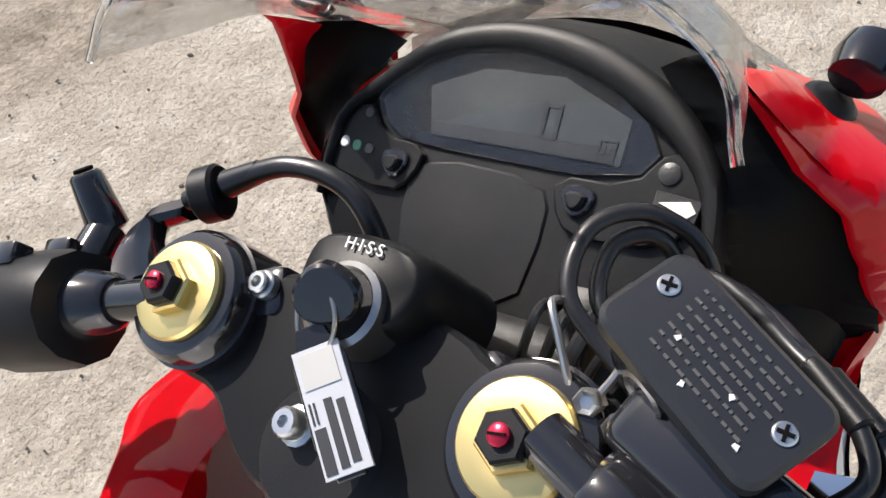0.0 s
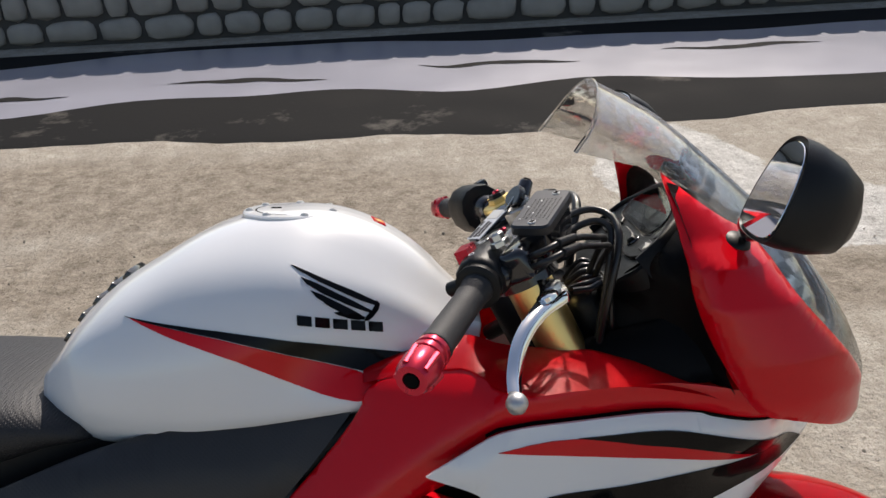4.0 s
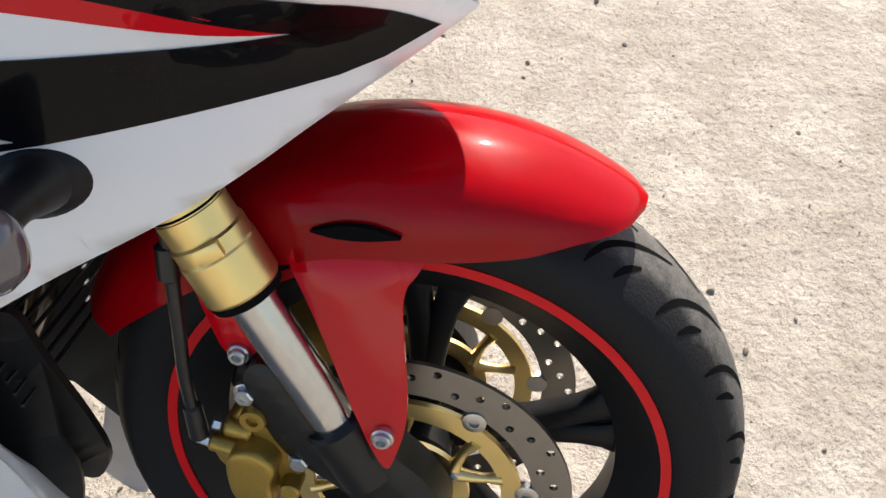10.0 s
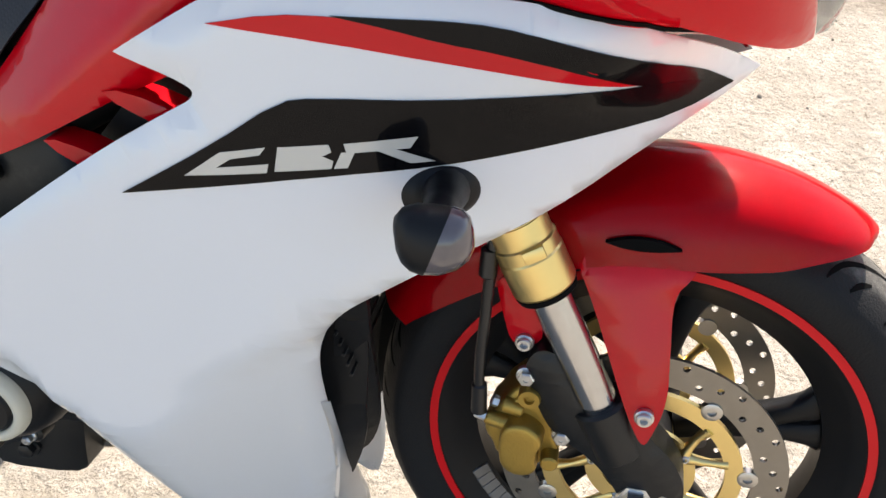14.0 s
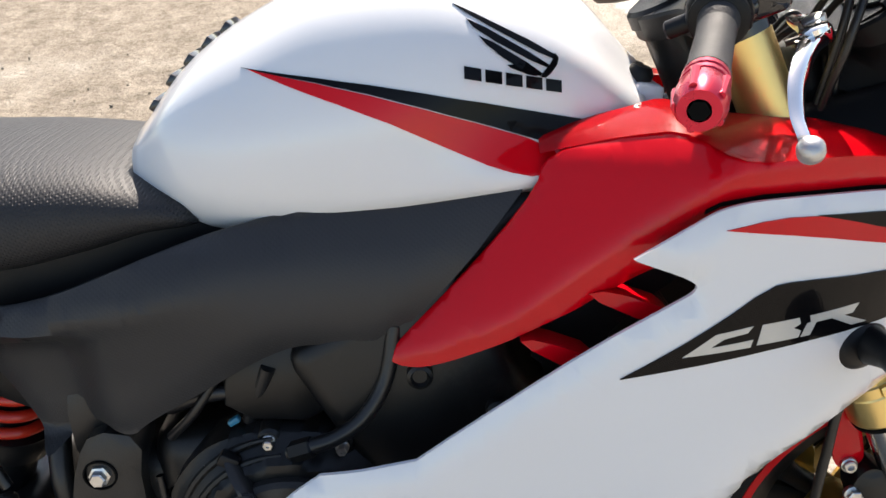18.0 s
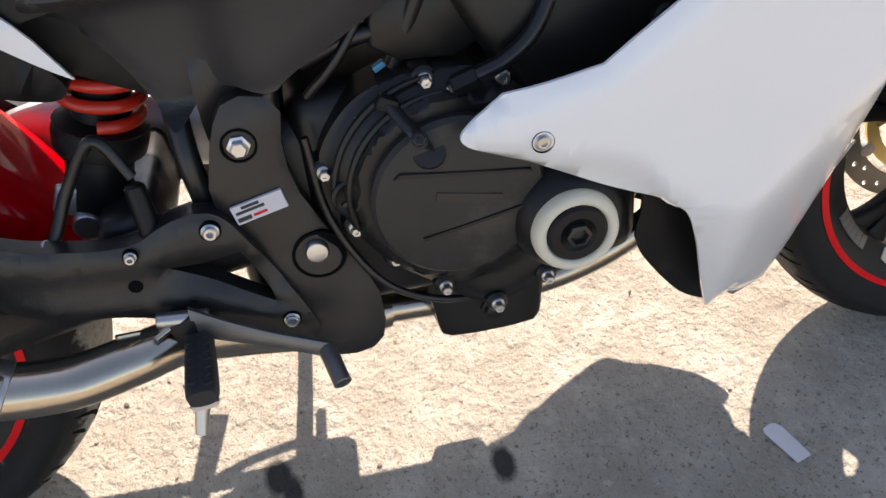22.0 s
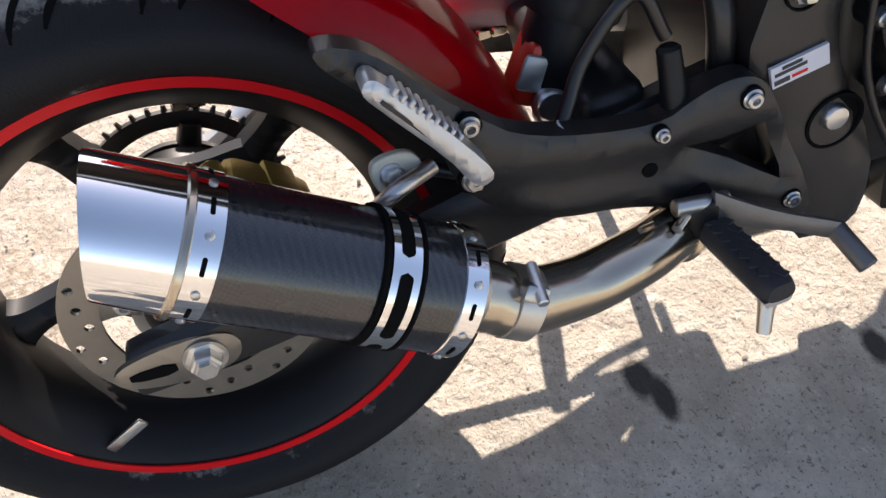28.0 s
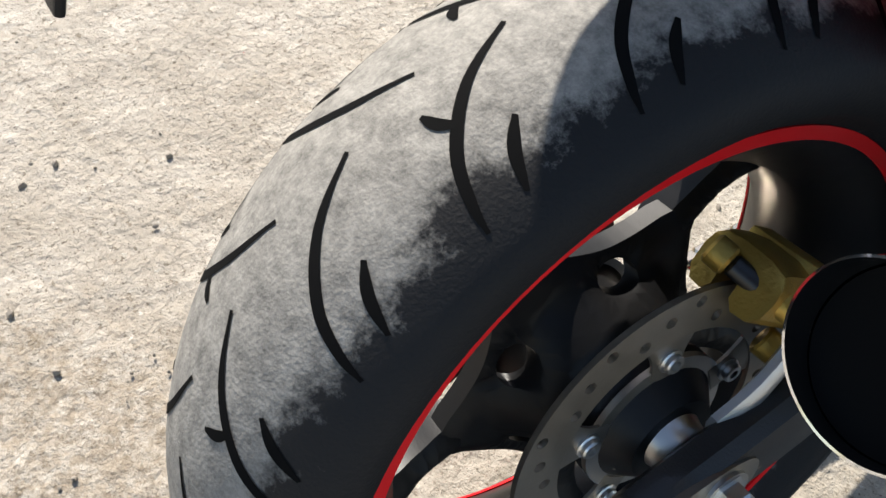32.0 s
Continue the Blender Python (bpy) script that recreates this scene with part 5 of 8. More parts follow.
# red upper panels, with a ridge that bends down to the rear tip
RIDGE_Y, RIDGE_Z = (0.838, 0.934, 0.991, 1.05, 1.09, 1.12, 1.174, 1.30, 1.42), (0.659, 0.706, 0.752, 0.798, 0.822, 0.829, 0.828, 0.824, 0.800)
for sx in (1, -1):
    def upper_surface(y, z):
        lim = fair_x(y, z) - 0.011 + 0.028 * flare(y) * soft((z - 0.755) / 0.05)
        x = wedge_x(y, z)
        x = min(x, lim)
        d = float(np.interp(y, RIDGE_Y, RIDGE_Z)) - z
        x -= 0.62 * (d + math.sqrt(d * d + 0.0001)) / 2
        if z > 0.845:
            x -= 0.5 * (z - 0.845)
        return x

    upper = part("upper_side_panel", sheet([(0.822, 0.66), (0.822, 0.66), (0.851, 0.654), (0.885, 0.664), (0.949, 0.694), (1.02, 0.73), (1.1, 0.76), (1.14, 0.8), (1.26, 0.8), (1.404, 0.784), (1.495, 0.733), (1.505, 0.733), (1.404, 0.822), (1.339, 0.836), (1.255, 0.842), (1.13, 0.85), (1.09, 0.868), (1.06, 0.866), (0.975, 0.846), (0.967, 0.81)], upper_surface, 0.004, 0.002, 0.006, 0.010, 2, sx), RED, bike, "glossy red upper fairing panel", sharp=60)
    rows = []
    for y, zo in ((0.972, 0.846), (1.02, 0.858), (1.06, 0.866), (1.09, 0.868), (1.13, 0.852), (1.20, 0.848), (1.26, 0.842), (1.335, 0.826), (1.40, 0.800)):
        xo = upper_surface(y, zo) - 0.002
        xi = float(np.interp(y, [0.972, 1.06, 1.12, 1.2, 1.4], [0.13, 0.105, 0.125, 0.13, 0.10]))
        zi = zo + float(np.interp(y, [0.972, 1.06, 1.12, 1.3, 1.4], [0.012, 0.008, 0.02, 0.012, 0.02]))
        rows.append([Vector((sx * (xo + (xi - xo) * t), y, zo + (zi - zo) * t + 0.004 * math.sin(math.pi * t))) for t in (-0.05, 0.1, 0.3, 0.6, 0.9, 1)])
    bm = grid_loft([spline([r[i] for r in rows], 4) for i in range(6)])
    bmesh.ops.solidify(bm, geom=bm.faces[:], thickness=0.004)
    part("panel_top", bm, RED, upper, sharp=50)
    # A black strip laid on the panel paints the shadow under its edge.
    edge_top = [(1.100, 0.806), (1.112, 0.812), (1.15, 0.816), (1.257, 0.810), (1.334, 0.801), (1.405, 0.788), (1.46, 0.758), (1.500, 0.732)]
    part("gap_shade_strip", sheet([(y, z - 0.0012) for y, z in edge_top] + [(y, z + 0.0030) for y, z in edge_top[::-1]], lambda y, z: upper_surface(y, z) + 0.0025, 0.004, 0, 0.01, 0.02, 0, sx), GROOVE, upper)
    for o in ([(0.942, 0.690), (0.962, 0.692), (1.02, 0.668), (1.00, 0.655)], [(1.00, 0.733), (1.025, 0.736), (1.085, 0.712), (1.065, 0.700)]):
        part("vent_fin", sheet(o, lambda y, z: 0.215, 0.03, 0.002, 0.004, 0.03, 1, sx), RED, upper)
    part("vent_back", sheet([(0.95, 0.66), (1.02, 0.735), (1.09, 0.77), (1.12, 0.74), (1.05, 0.69), (1.0, 0.62)], lambda y, z: 0.165, 0.004, 0, 0.01, 0.05, 1, sx), PLASTIC, upper)
    bolt(upper, (sx * 0.118, 1.069, 0.873), (0.15 * sx, 0, 1), 0.0065, 0.004, ZINC, "socket")
    # nose cowl
    cowl = part("nose_cowl", sheet([(1.299, 1.056), (1.299, 1.056), (1.36, 1.005), (1.395, 0.987), (1.408, 0.968), (1.420, 0.943), (1.434, 0.919), (1.461, 0.890), (1.491, 0.855), (1.516, 0.827), (1.527, 0.791), (1.532, 0.768), (1.532, 0.766), (1.512, 0.764), (1.47, 0.780), (1.424, 0.796), (1.385, 0.804), (1.366, 0.830), (1.350, 0.858), (1.335, 0.890), (1.322, 0.925), (1.318, 0.96), (1.315, 0.988), (1.307, 1.025)], nose_x, 0.004, 0.004, 0.006, 0.0075, 2, sx), RED, bike, "glossy red nose cowl", sharp=60)
    inner = [(0.080, 1.347, 1.012), (0.108, 1.322, 0.992), (0.124, 1.297, 0.972), (0.124, 1.277, 0.955), (0.112, 1.262, 0.938), (0.108, 1.252, 0.90), (0.116, 1.245, 0.858)]
    outer = [(0.134, 1.306, 1.044), (0.153, 1.318, 1.005), (0.178, 1.326, 0.965), (0.189, 1.334, 0.925), (0.193, 1.343, 0.88), (0.193, 1.352, 0.85), (0.193, 1.362, 0.826)]
    rows = []
    for a, b in zip(inner, outer):
        a, b = Vector(a), Vector(b)
        rows.append([(a + (b - a) * t + Vector((0, 0.014 * math.sin(math.pi * t), 0))) for t in (0, 0.25, 0.5, 0.75, 1)])
    bm = grid_loft([spline([Vector((sx * r[i].x, r[i].y, r[i].z)) for r in rows], 4) for i in range(5)])
    bmesh.ops.solidify(bm, geom=bm.faces[:], thickness=0.004)
    part("inner_panel", bm, SOFT_BLACK, bike, "black inner fairing panel", sharp=60)
    low = spline([Vector((sx * x, y, z)) for x, y, z in ((0.100, 1.140, 0.838), (0.128, 1.200, 0.834), (0.150, 1.259, 0.830), (0.172, 1.310, 0.832), (0.180, 1.358, 0.838))], 4)
    high = spline([Vector((sx * x, y, z)) for x, y, z in ((0.096, 1.150, 0.850), (0.110, 1.205, 0.866), (0.124, 1.255, 0.882), (0.138, 1.300, 0.896), (0.148, 1.348, 0.905))], 4)
    bm = grid_loft([[a + (b - a) * t + Vector((sx * 0.006 * math.sin(math.pi * t), 0, 0.003 * math.sin(math.pi * t))) for t in (0, 0.2, 0.5, 0.8, 1)] for a, b in zip(low, high)])
    bmesh.ops.solidify(bm, geom=bm.faces[:], thickness=0.003)
    part("inner_cover", bm, SOFT_BLACK, bike, "black cover between the fork and the nose cowl", sharp=60)

# windscreen
SCREEN = [[(0.168, 1.206, 1.084), (0.153, 1.227, 1.110), (0.090, 1.244, 1.140), (0, 1.250, 1.153)],
          [(0.154, 1.258, 1.068), (0.142, 1.268, 1.092), (0.085, 1.282, 1.120), (0, 1.288, 1.132)],
          [(0.138, 1.306, 1.052), (0.128, 1.312, 1.070), (0.078, 1.325, 1.094), (0, 1.330, 1.104)],
          [(0.118, 1.380, 0.994), (0.108, 1.386, 1.008), (0.066, 1.400, 1.028), (0, 1.405, 1.036)],
          [(0.090, 1.445, 0.940), (0.082, 1.450, 0.950), (0.050, 1.465, 0.966), (0, 1.470, 0.972)]]
rows = [[(-x, y, z) for x, y, z in r] + [p for p in r[2::-1]] for r in SCREEN]
cur = [spline([Vector(r[i]) for r in rows], 6) for i in range(7)]
rows = [spline([c[k] for c in cur], 5) for k in range(len(cur[0]))]
bm = grid_loft(rows)
bmesh.ops.solidify(bm, geom=bm.faces[:], thickness=0.0028)
screen = part("windscreen", bm, CLEAR, bike, "clear acrylic windscreen", sharp=50)
screen.visible_shadow = False
part("screen_rim", tube(rows[0], 0.0022, 8, 2), CLEAR, screen)

# headlight
rows = []
for z, xw, y0, y1 in ((0.975, 0.125, 1.400, 1.470), (0.925, 0.160, 1.432, 1.505), (0.885, 0.166, 1.464, 1.530), (0.84, 0.146, 1.502, 1.552), (0.79, 0.098, 1.530, 1.572), (0.755, 0.050, 1.545, 1.566)):
    rows.append([Vector((xw * s, y0 + (y1 - y0) * (1 - abs(s) ** 2.2), z)) for s in np.linspace(-1, 1, 15)])
bm = grid_loft([spline([r[i] for r in rows], 4) for i in range(15)])
bmesh.ops.solidify(bm, geom=bm.faces[:], thickness=0.003)
lamp = part("headlight", bm, LENS, bike, "clear headlight lens")
lamp.visible_shadow = False
rows2 = [[q + Vector((0, -0.03, 0)) for q in r] for r in rows]
bm = grid_loft([spline([r[i] for r in rows2], 3) for i in range(15)])
part("reflector", bm, GLOSS_BLACK, lamp)
for sx in (1, -1):
    part("bulb_bowl", lathe([(0.004, -0.012), (0.018, -0.006), (0.026, 0.006), (0.027, 0.010), (0.025, 0.010)], (sx * 0.038, 1.485, 0.885), (0.2 * sx, 0.9, 0.1), 24), CHROME, lamp)

# turn signals in the fairing
for sx in (1, -1):
    m = frame_at((sx * 0.194, 1.263, 0.664), (sx, 0.45, 0.1), (0, 1, 0))
    foot = [[m @ Vector((math.cos(a) * r * 1.32, math.sin(a) * r, h)) for a in np.linspace(0, 2 * math.pi, 33)[:-1]] for r, h in ((0.027, -0.012), (0.0265, 0.001), (0.024, 0.005), (0.016, 0.012))]
    ind = part("turn_signal", grid_loft(foot, True), PLASTIC, bike, "smoked turn signal on a black stalk")
    p0, p1 = Vector((sx * 0.200, 1.268, 0.665)), Vector((sx * 0.268, 1.270, 0.667))
    part("stalk", tube([p0, (p0 + p1) / 2 + Vector((0, 0.002, 0.003)), p1], [0.019, 0.013, 0.013], 16), PLASTIC, ind)
    ring = lambda t, r, dz: [Vector((sx * (0.279 + math.cos(a) * r * 0.56), 1.247 + 0.055 * t + 0.010 * math.sin(a) * math.sin(math.pi * t), 0.668 + math.sin(a) * r * 0.74 + dz - 0.004 * t)) for a in np.linspace(0, 2 * math.pi, 22)[:-1]]
    part("housing", grid_loft([ring(*v) for v in ((0, 0.010, 0.006), (0.06, 0.022, 0.004), (0.18, 0.030, 0.002), (0.35, 0.034, 0), (0.52, 0.035, -0.001), (0.54, 0.0352, -0.001))], True), PLASTIC, ind)
    part("lens", grid_loft([ring(*v) for v in ((0.54, 0.0352, -0.001), (0.7, 0.0335, -0.001), (0.86, 0.027, 0), (0.96, 0.016, 0), (1.0, 0.003, 0))], True), SMOKE_LENS, ind, "smoked grey lens")

# mirrors
for sx in (1, -1):
    base = Vector((sx * 0.150, 1.372, 0.972))
    stalk = part("rear_view_mirror", lathe([(0.017, -0.012), (0.018, 0.0), (0.015, 0.012), (0.010, 0.016)], base, (0.5 * sx, 0.1, 0.85), 24), PLASTIC, bike, "black rear-view mirror on a thin stem")
    knuckle = Vector((sx * 0.168, 1.386, 0.998))
    part("knuckle", lathe([(0.006, -0.014), (0.014, -0.011), (0.016, 0), (0.014, 0.011), (0.006, 0.014)], knuckle, (0.1, 1, 0.2), 20), GLOSS_BLACK, stalk)
    part("stem", tube([knuckle, (sx * 0.215, 1.384, 1.006), (sx * 0.250, 1.380, 1.018), ((0.285, 1.372, 1.036) if sx > 0 else (-0.325, 1.368, 1.068))], [0.009, 0.0075, 0.007, 0.009], 12), GLOSS_BLACK, stalk)
    outline = [(-0.058, -0.022), (-0.046, -0.034), (0.0, -0.038), (0.050, -0.037), (0.066, -0.022), (0.066, 0.018), (0.050, 0.045), (0.015, 0.052), (-0.025, 0.045), (-0.05, 0.01)]
    m = frame_at((0.331, 1.344, 1.055) if sx > 0 else (-0.365, 1.350, 1.090), (-0.12 * sx, -0.90, 0.40), (sx, 0, 0))
    rings = []
    for d, s in ((0.0, 1.0), (0.003, 1.03), (-0.010, 1.03), (-0.032, 0.94), (-0.052, 0.74), (-0.065, 0.36), (-0.068, 0.05)):
        rings.append([m @ Vector((x * s, y * s, d)) for x, y in chaikin(outline, 2)])
    part("shell", grid_loft(rings, True), PLASTIC, stalk, "matt black mirror shell")
    part("glass", plate([(x * 0.94, y * 0.94) for x, y in chaikin(outline, 2)], m, -0.002, 0.0036, 0.0006), MIRROR, stalk, "mirror glass")

# black side cover below the tank, seat, tail
def cover_x(y, z):
    x = 0.158 + 0.02 * math.exp(-(((z - 0.72) / 0.07) ** 2))
    x += 0.012 * min(1, max(0, (y - 0.85) / 0.1))
    x -= 0.25 * max(0, 0.5 - y) * max(0.0, 1 - abs(z - 0.66) * 3)
    x -= 0.5 * max(0, z - 0.76) ** 1.0 * (1 if y < 0.75 else 0.6)
    ridge = (z - 0.70) - 0.16 * (y - 0.46)
    if y < 0.72:
        x += 0.008 * math.exp(-((ridge / 0.014) ** 2)) * min(1, (0.72 - y) / 0.12)
    x -= 0.040 * soft(-(ridge + 0.004) / 0.030) * soft((0.57 - y) / 0.07) * soft((z - 0.54) / 0.03)
    return x


for sx in (1, -1):
    cover = part("frame_cover", sheet([(0.500, 0.731), (0.536, 0.739), (0.600, 0.762), (0.660, 0.780), (0.706, 0.790), (0.785, 0.806), (0.919, 0.822), (0.962, 0.820), (0.962, 0.820), (0.950, 0.803), (0.815, 0.656), (0.815, 0.656), (0.763, 0.676), (0.72, 0.668), (0.641, 0.620), (0.585, 0.590), (0.571, 0.575), (0.522, 0.588), (0.482, 0.548), (0.470, 0.552), (0.447, 0.600), (0.420, 0.640), (0.385, 0.668), (0.385, 0.69), (0.410, 0.708), (0.46, 0.724)], cover_x, 0.004, 0.006, 0.012, 0.016, 2, sx), COVER_BLACK, bike, "satin black grained frame cover", sharp=60)
    bolt(cover, (sx * (cover_x(0.464, 0.713) - 0.001), 0.464, 0.713), (sx, 0, 0), 0.007, 0.004, STEEL, "socket")
    part("bolt_cup", lathe([(0.011, -0.004), (0.016, 0.001), (0.017, -0.004)], (sx * (cover_x(0.464, 0.713)), 0.464, 0.713), (sx, 0, 0), 24), GLOSS_BLACK, cover)

st = []
for y, w, z0, z1 in ((0.655, 0.122, 0.778, 0.794), (0.640, 0.136, 0.774, 0.812), (0.60, 0.146, 0.768, 0.828), (0.55, 0.154, 0.752, 0.842), (0.46, 0.164, 0.735, 0.852), (0.36, 0.165, 0.75, 0.856), (0.25, 0.14, 0.79, 0.880), (0.22, 0.12, 0.83, 0.915), (0.10, 0.11, 0.85, 0.93), (-0.02, 0.09, 0.86, 0.92), (-0.06, 0.05, 0.86, 0.90)):
    st.append([(w * c * (abs(c) ** -0.35 if abs(c) > 1e-3 else 1), y, (z0 + z1) / 2 + (z1 - z0) / 2 * s * (abs(s) ** -0.35 if abs(s) > 1e-3 else 1)) for c, s in ((math.cos(a), math.sin(a)) for a in np.linspace(0, 2 * math.pi, 17)[:-1])])
seat = part("seat", loft(st, 4, True, 1), SEAT, bike, "black vinyl rider's seat with pale printed marks", sharp=60)
for i in range(3):
    m = frame_at((0.127 - 0.01 * i, 0.50 + 0.028 * i, 0.8140 - 0.006 * (2 - i)), (0.75, 0, 0.62), (0, 1, 0))
    part("seat_print", plate([(-0.006, -0.005), (0.004, -0.005), (0.006, 0.005), (-0.004, 0.005)], m, -0.01, 0.0012, 0.0003), LABEL, seat)

for sx in (1, -1):
    tail = part("tail_panel", sheet([(0.405, 0.610), (0.405, 0.610), (0.368, 0.672), (0.29, 0.738), (0.14, 0.825), (0.0, 0.89), (-0.12, 0.915), (-0.06, 0.892), (0.0, 0.868), (0.10, 0.815), (0.20, 0.755), (0.28, 0.700), (0.331, 0.664), (0.385, 0.622)], lambda y, z: 0.118 + 0.05 * max(0, y - 0.1) - 0.12 * max(0, -y), 0.004, 0.006, 0.01, 0.03, 2, sx), WHITE, bike, "white tail panel")
    part("tail_underside", sheet([(0.395, 0.606), (0.385, 0.582), (0.34, 0.592), (0.30, 0.612), (0.270, 0.635), (0.245, 0.672), (0.215, 0.712), (0.12, 0.79), (0.0, 0.845), (-0.05, 0.872), (0.0, 0.876), (0.10, 0.823), (0.20, 0.762), (0.28, 0.707), (0.34, 0.664)], lambda y, z: 0.112 + 0.05 * max(0, y - 0.1) - 0.12 * max(0, -y) - 0.3 * max(0, 0.62 - z), 0.05, 0.01, 0.015, 0.04, 2, sx), PLASTIC, tail)

part("seat_base", loft([[(x * w, y, z) for x, z in ((-1, z0), (1, z0), (1, z1), (-1, z1))] for y, w, z0, z1 in ((0.36, 0.118, 0.66, 0.76), (0.50, 0.128, 0.69, 0.775), (0.62, 0.120, 0.72, 0.785), (0.72, 0.110, 0.74, 0.790))], 3, True, 0), PLASTIC, bike, "black seat base below the vinyl")
part("undertray", loft([[(x * w, y, z + (0.012 if abs(x) < 0.6 else 0)) for x in (-1, -0.5, 0.5, 1)] + [(x * w, y, z + 0.04) for x in (1, -1)] for y, w, z in ((0.36, 0.10, 0.655), (0.2, 0.105, 0.735), (0.05, 0.10, 0.825), (-0.06, 0.09, 0.872), (-0.12, 0.06, 0.89))], 3, True, 0), PLASTIC, bike, "black undertray below the seat")

# plate holder and rear turn signals
hold = part("plate_holder", tube([(0, -0.08, 0.84), (0, -0.16, 0.835), (0, -0.200, 0.815), (0, -0.222, 0.79)], [0.02, 0.016, 0.012, 0.01], 12), PLASTIC, bike, "black licence plate holder")
m = frame_at((0.0, -0.228, 0.785), (0, -0.92, 0.38), (1, 0, 0))
part("plate_frame", block((0.115, 0.16, 0.004), m, 0.0015), PLASTIC, hold)
part("licence_plate", block((0.105, 0.15, 0.003), m @ Matrix.Translation((0, 0, 0.003)), 0.001), PAPER, hold)
part("reflector", block((0.03, 0.05, 0.008), m @ Matrix.Translation((0.05, -0.045, -0.004)), 0.003), RED_LENS, hold)
bolt(hold, (0.058, -0.212, 0.822), (0.9, -0.3, 0.2), 0.004, 0.008, ZINC)
for sx in (1,):
    part("indicator_stalk", tube([(sx * 0.02, -0.15, 0.80), (sx * 0.07, -0.155, 0.806), (sx * 0.11, -0.16, 0.808)], 0.008, 10), PLASTIC, hold)
    rings = [[Vector((sx * (0.122 + math.cos(a) * r * 0.7), -0.150 - 0.052 * t, 0.806 + math.sin(a) * r * 0.75)) for a in np.linspace(0, 2 * math.pi, 18)[:-1]] for t, r in ((0, 0.006), (0.05, 0.018), (0.25, 0.025), (0.42, 0.026))]
    part("indicator_housing", grid_loft(rings, True), PLASTIC, hold)
    rings = [[Vector((sx * (0.122 + math.cos(a) * r * 0.7), -0.150 - 0.052 * t, 0.806 + math.sin(a) * r * 0.75)) for a in np.linspace(0, 2 * math.pi, 18)[:-1]] for t, r in ((0.42, 0.026), (0.75, 0.024), (0.95, 0.015), (1.0, 0.004))]
    part("indicator_lens", grid_loft(rings, True), SMOKE_LENS, hold)

# ---- engine and frame ----
X = (1, 0, 0)
block_ = part("engine", block((0.27, 0.36, 0.26), Matrix.Translation((0, 0.755, 0.435)), 0.03, 3), ENGINE, bike, "black painted four-cylinder engine")
part("cylinder_block", block((0.34, 0.19, 0.24), pose(0, 0.865, 0.600, 28), 0.02, 3), ENGINE, block_)
part("cylinder_head", block((0.30, 0.17, 0.12), pose(0, 0.920, 0.725, 28), 0.02, 3), ENGINE, block_)
part("gearbox_case", block((0.25, 0.20, 0.22), Matrix.Translation((0, 0.600, 0.430)), 0.03, 3), ENGINE, block_)
bm = loft([[(x, (y - 0.760) * s + 0.760, z) for x, y in ((-0.09, 0.692), (0.105, 0.690), (0.118, 0.712), (0.118, 0.815), (0.105, 0.830), (-0.09, 0.830))] for z, s in ((0.325, 1.06), (0.290, 1.04), (0.262, 0.98), (0.234, 0.93), (0.226, 0.88))], 3, True, 1)
part("oil_pan", bm, ENGINE, block_, "black finned oil pan")
part("drain_plug", lathe([(0.014, -0.004), (0.014, 0.003), (0.010, 0.004), (0.010, 0.012), (0.008, 0.013)], (0.119, 0.762, 0.262), X, 6), ENGINE, block_)
part("throttle_body", block((0.28, 0.10, 0.09), pose(0, 0.800, 0.760, 20), 0.015, 3), PLASTIC, block_)
part("exhaust_header", tube([(0.08, 1.00, 0.66), (0.085, 1.07, 0.55), (0.08, 1.05, 0.38), (0.06, 0.95, 0.28), (0.06, 0.82, 0.24), (0.08, 0.62, 0.26)], 0.019, 14), PIPE, block_, "heat-tinted header pipe")
part("exhaust_header", tube([(-0.06, 1.00, 0.66), (-0.065, 1.07, 0.55), (-0.06, 1.05, 0.38), (-0.02, 0.95, 0.27), (0.02, 0.82, 0.235), (0.07, 0.62, 0.255)], 0.019, 14), PIPE, block_, "heat-tinted header pipe")
rad = part("radiator", block((0.32, 0.028, 0.27), pose(0, 1.115, 0.56, -18), 0.004), PLASTIC, bike, "black radiator behind the fairing")
for i in range(22):
    part("radiator_fin", block((0.30, 0.003, 0.004), pose(0, 1.131, 0.45 + 0.0105 * i, -18) @ Matrix.Translation((0, 0.001 - 0.0036 * (i - 11) * 0.9, 0)), 0.0005, 1), ENGINE, rad)

# clutch cover
COVER = [(0.597, 0.500), (0.605, 0.525), (0.635, 0.560), (0.668, 0.574), (0.705, 0.582), (0.745, 0.578), (0.785, 0.570), (0.850, 0.520), (0.885, 0.455), (0.880, 0.385), (0.820, 0.322), (0.761, 0.293), (0.735, 0.305), (0.700, 0.335), (0.650, 0.383), (0.616, 0.436)]


def cover_surface(y, z):
    d = math.dist((y, z), (0.722, 0.464))
    x = 0.168 + 0.016 * min(1, max(0, (0.122 - d) / 0.025))
    if d < 0.098:
        x += 0.008
    return x


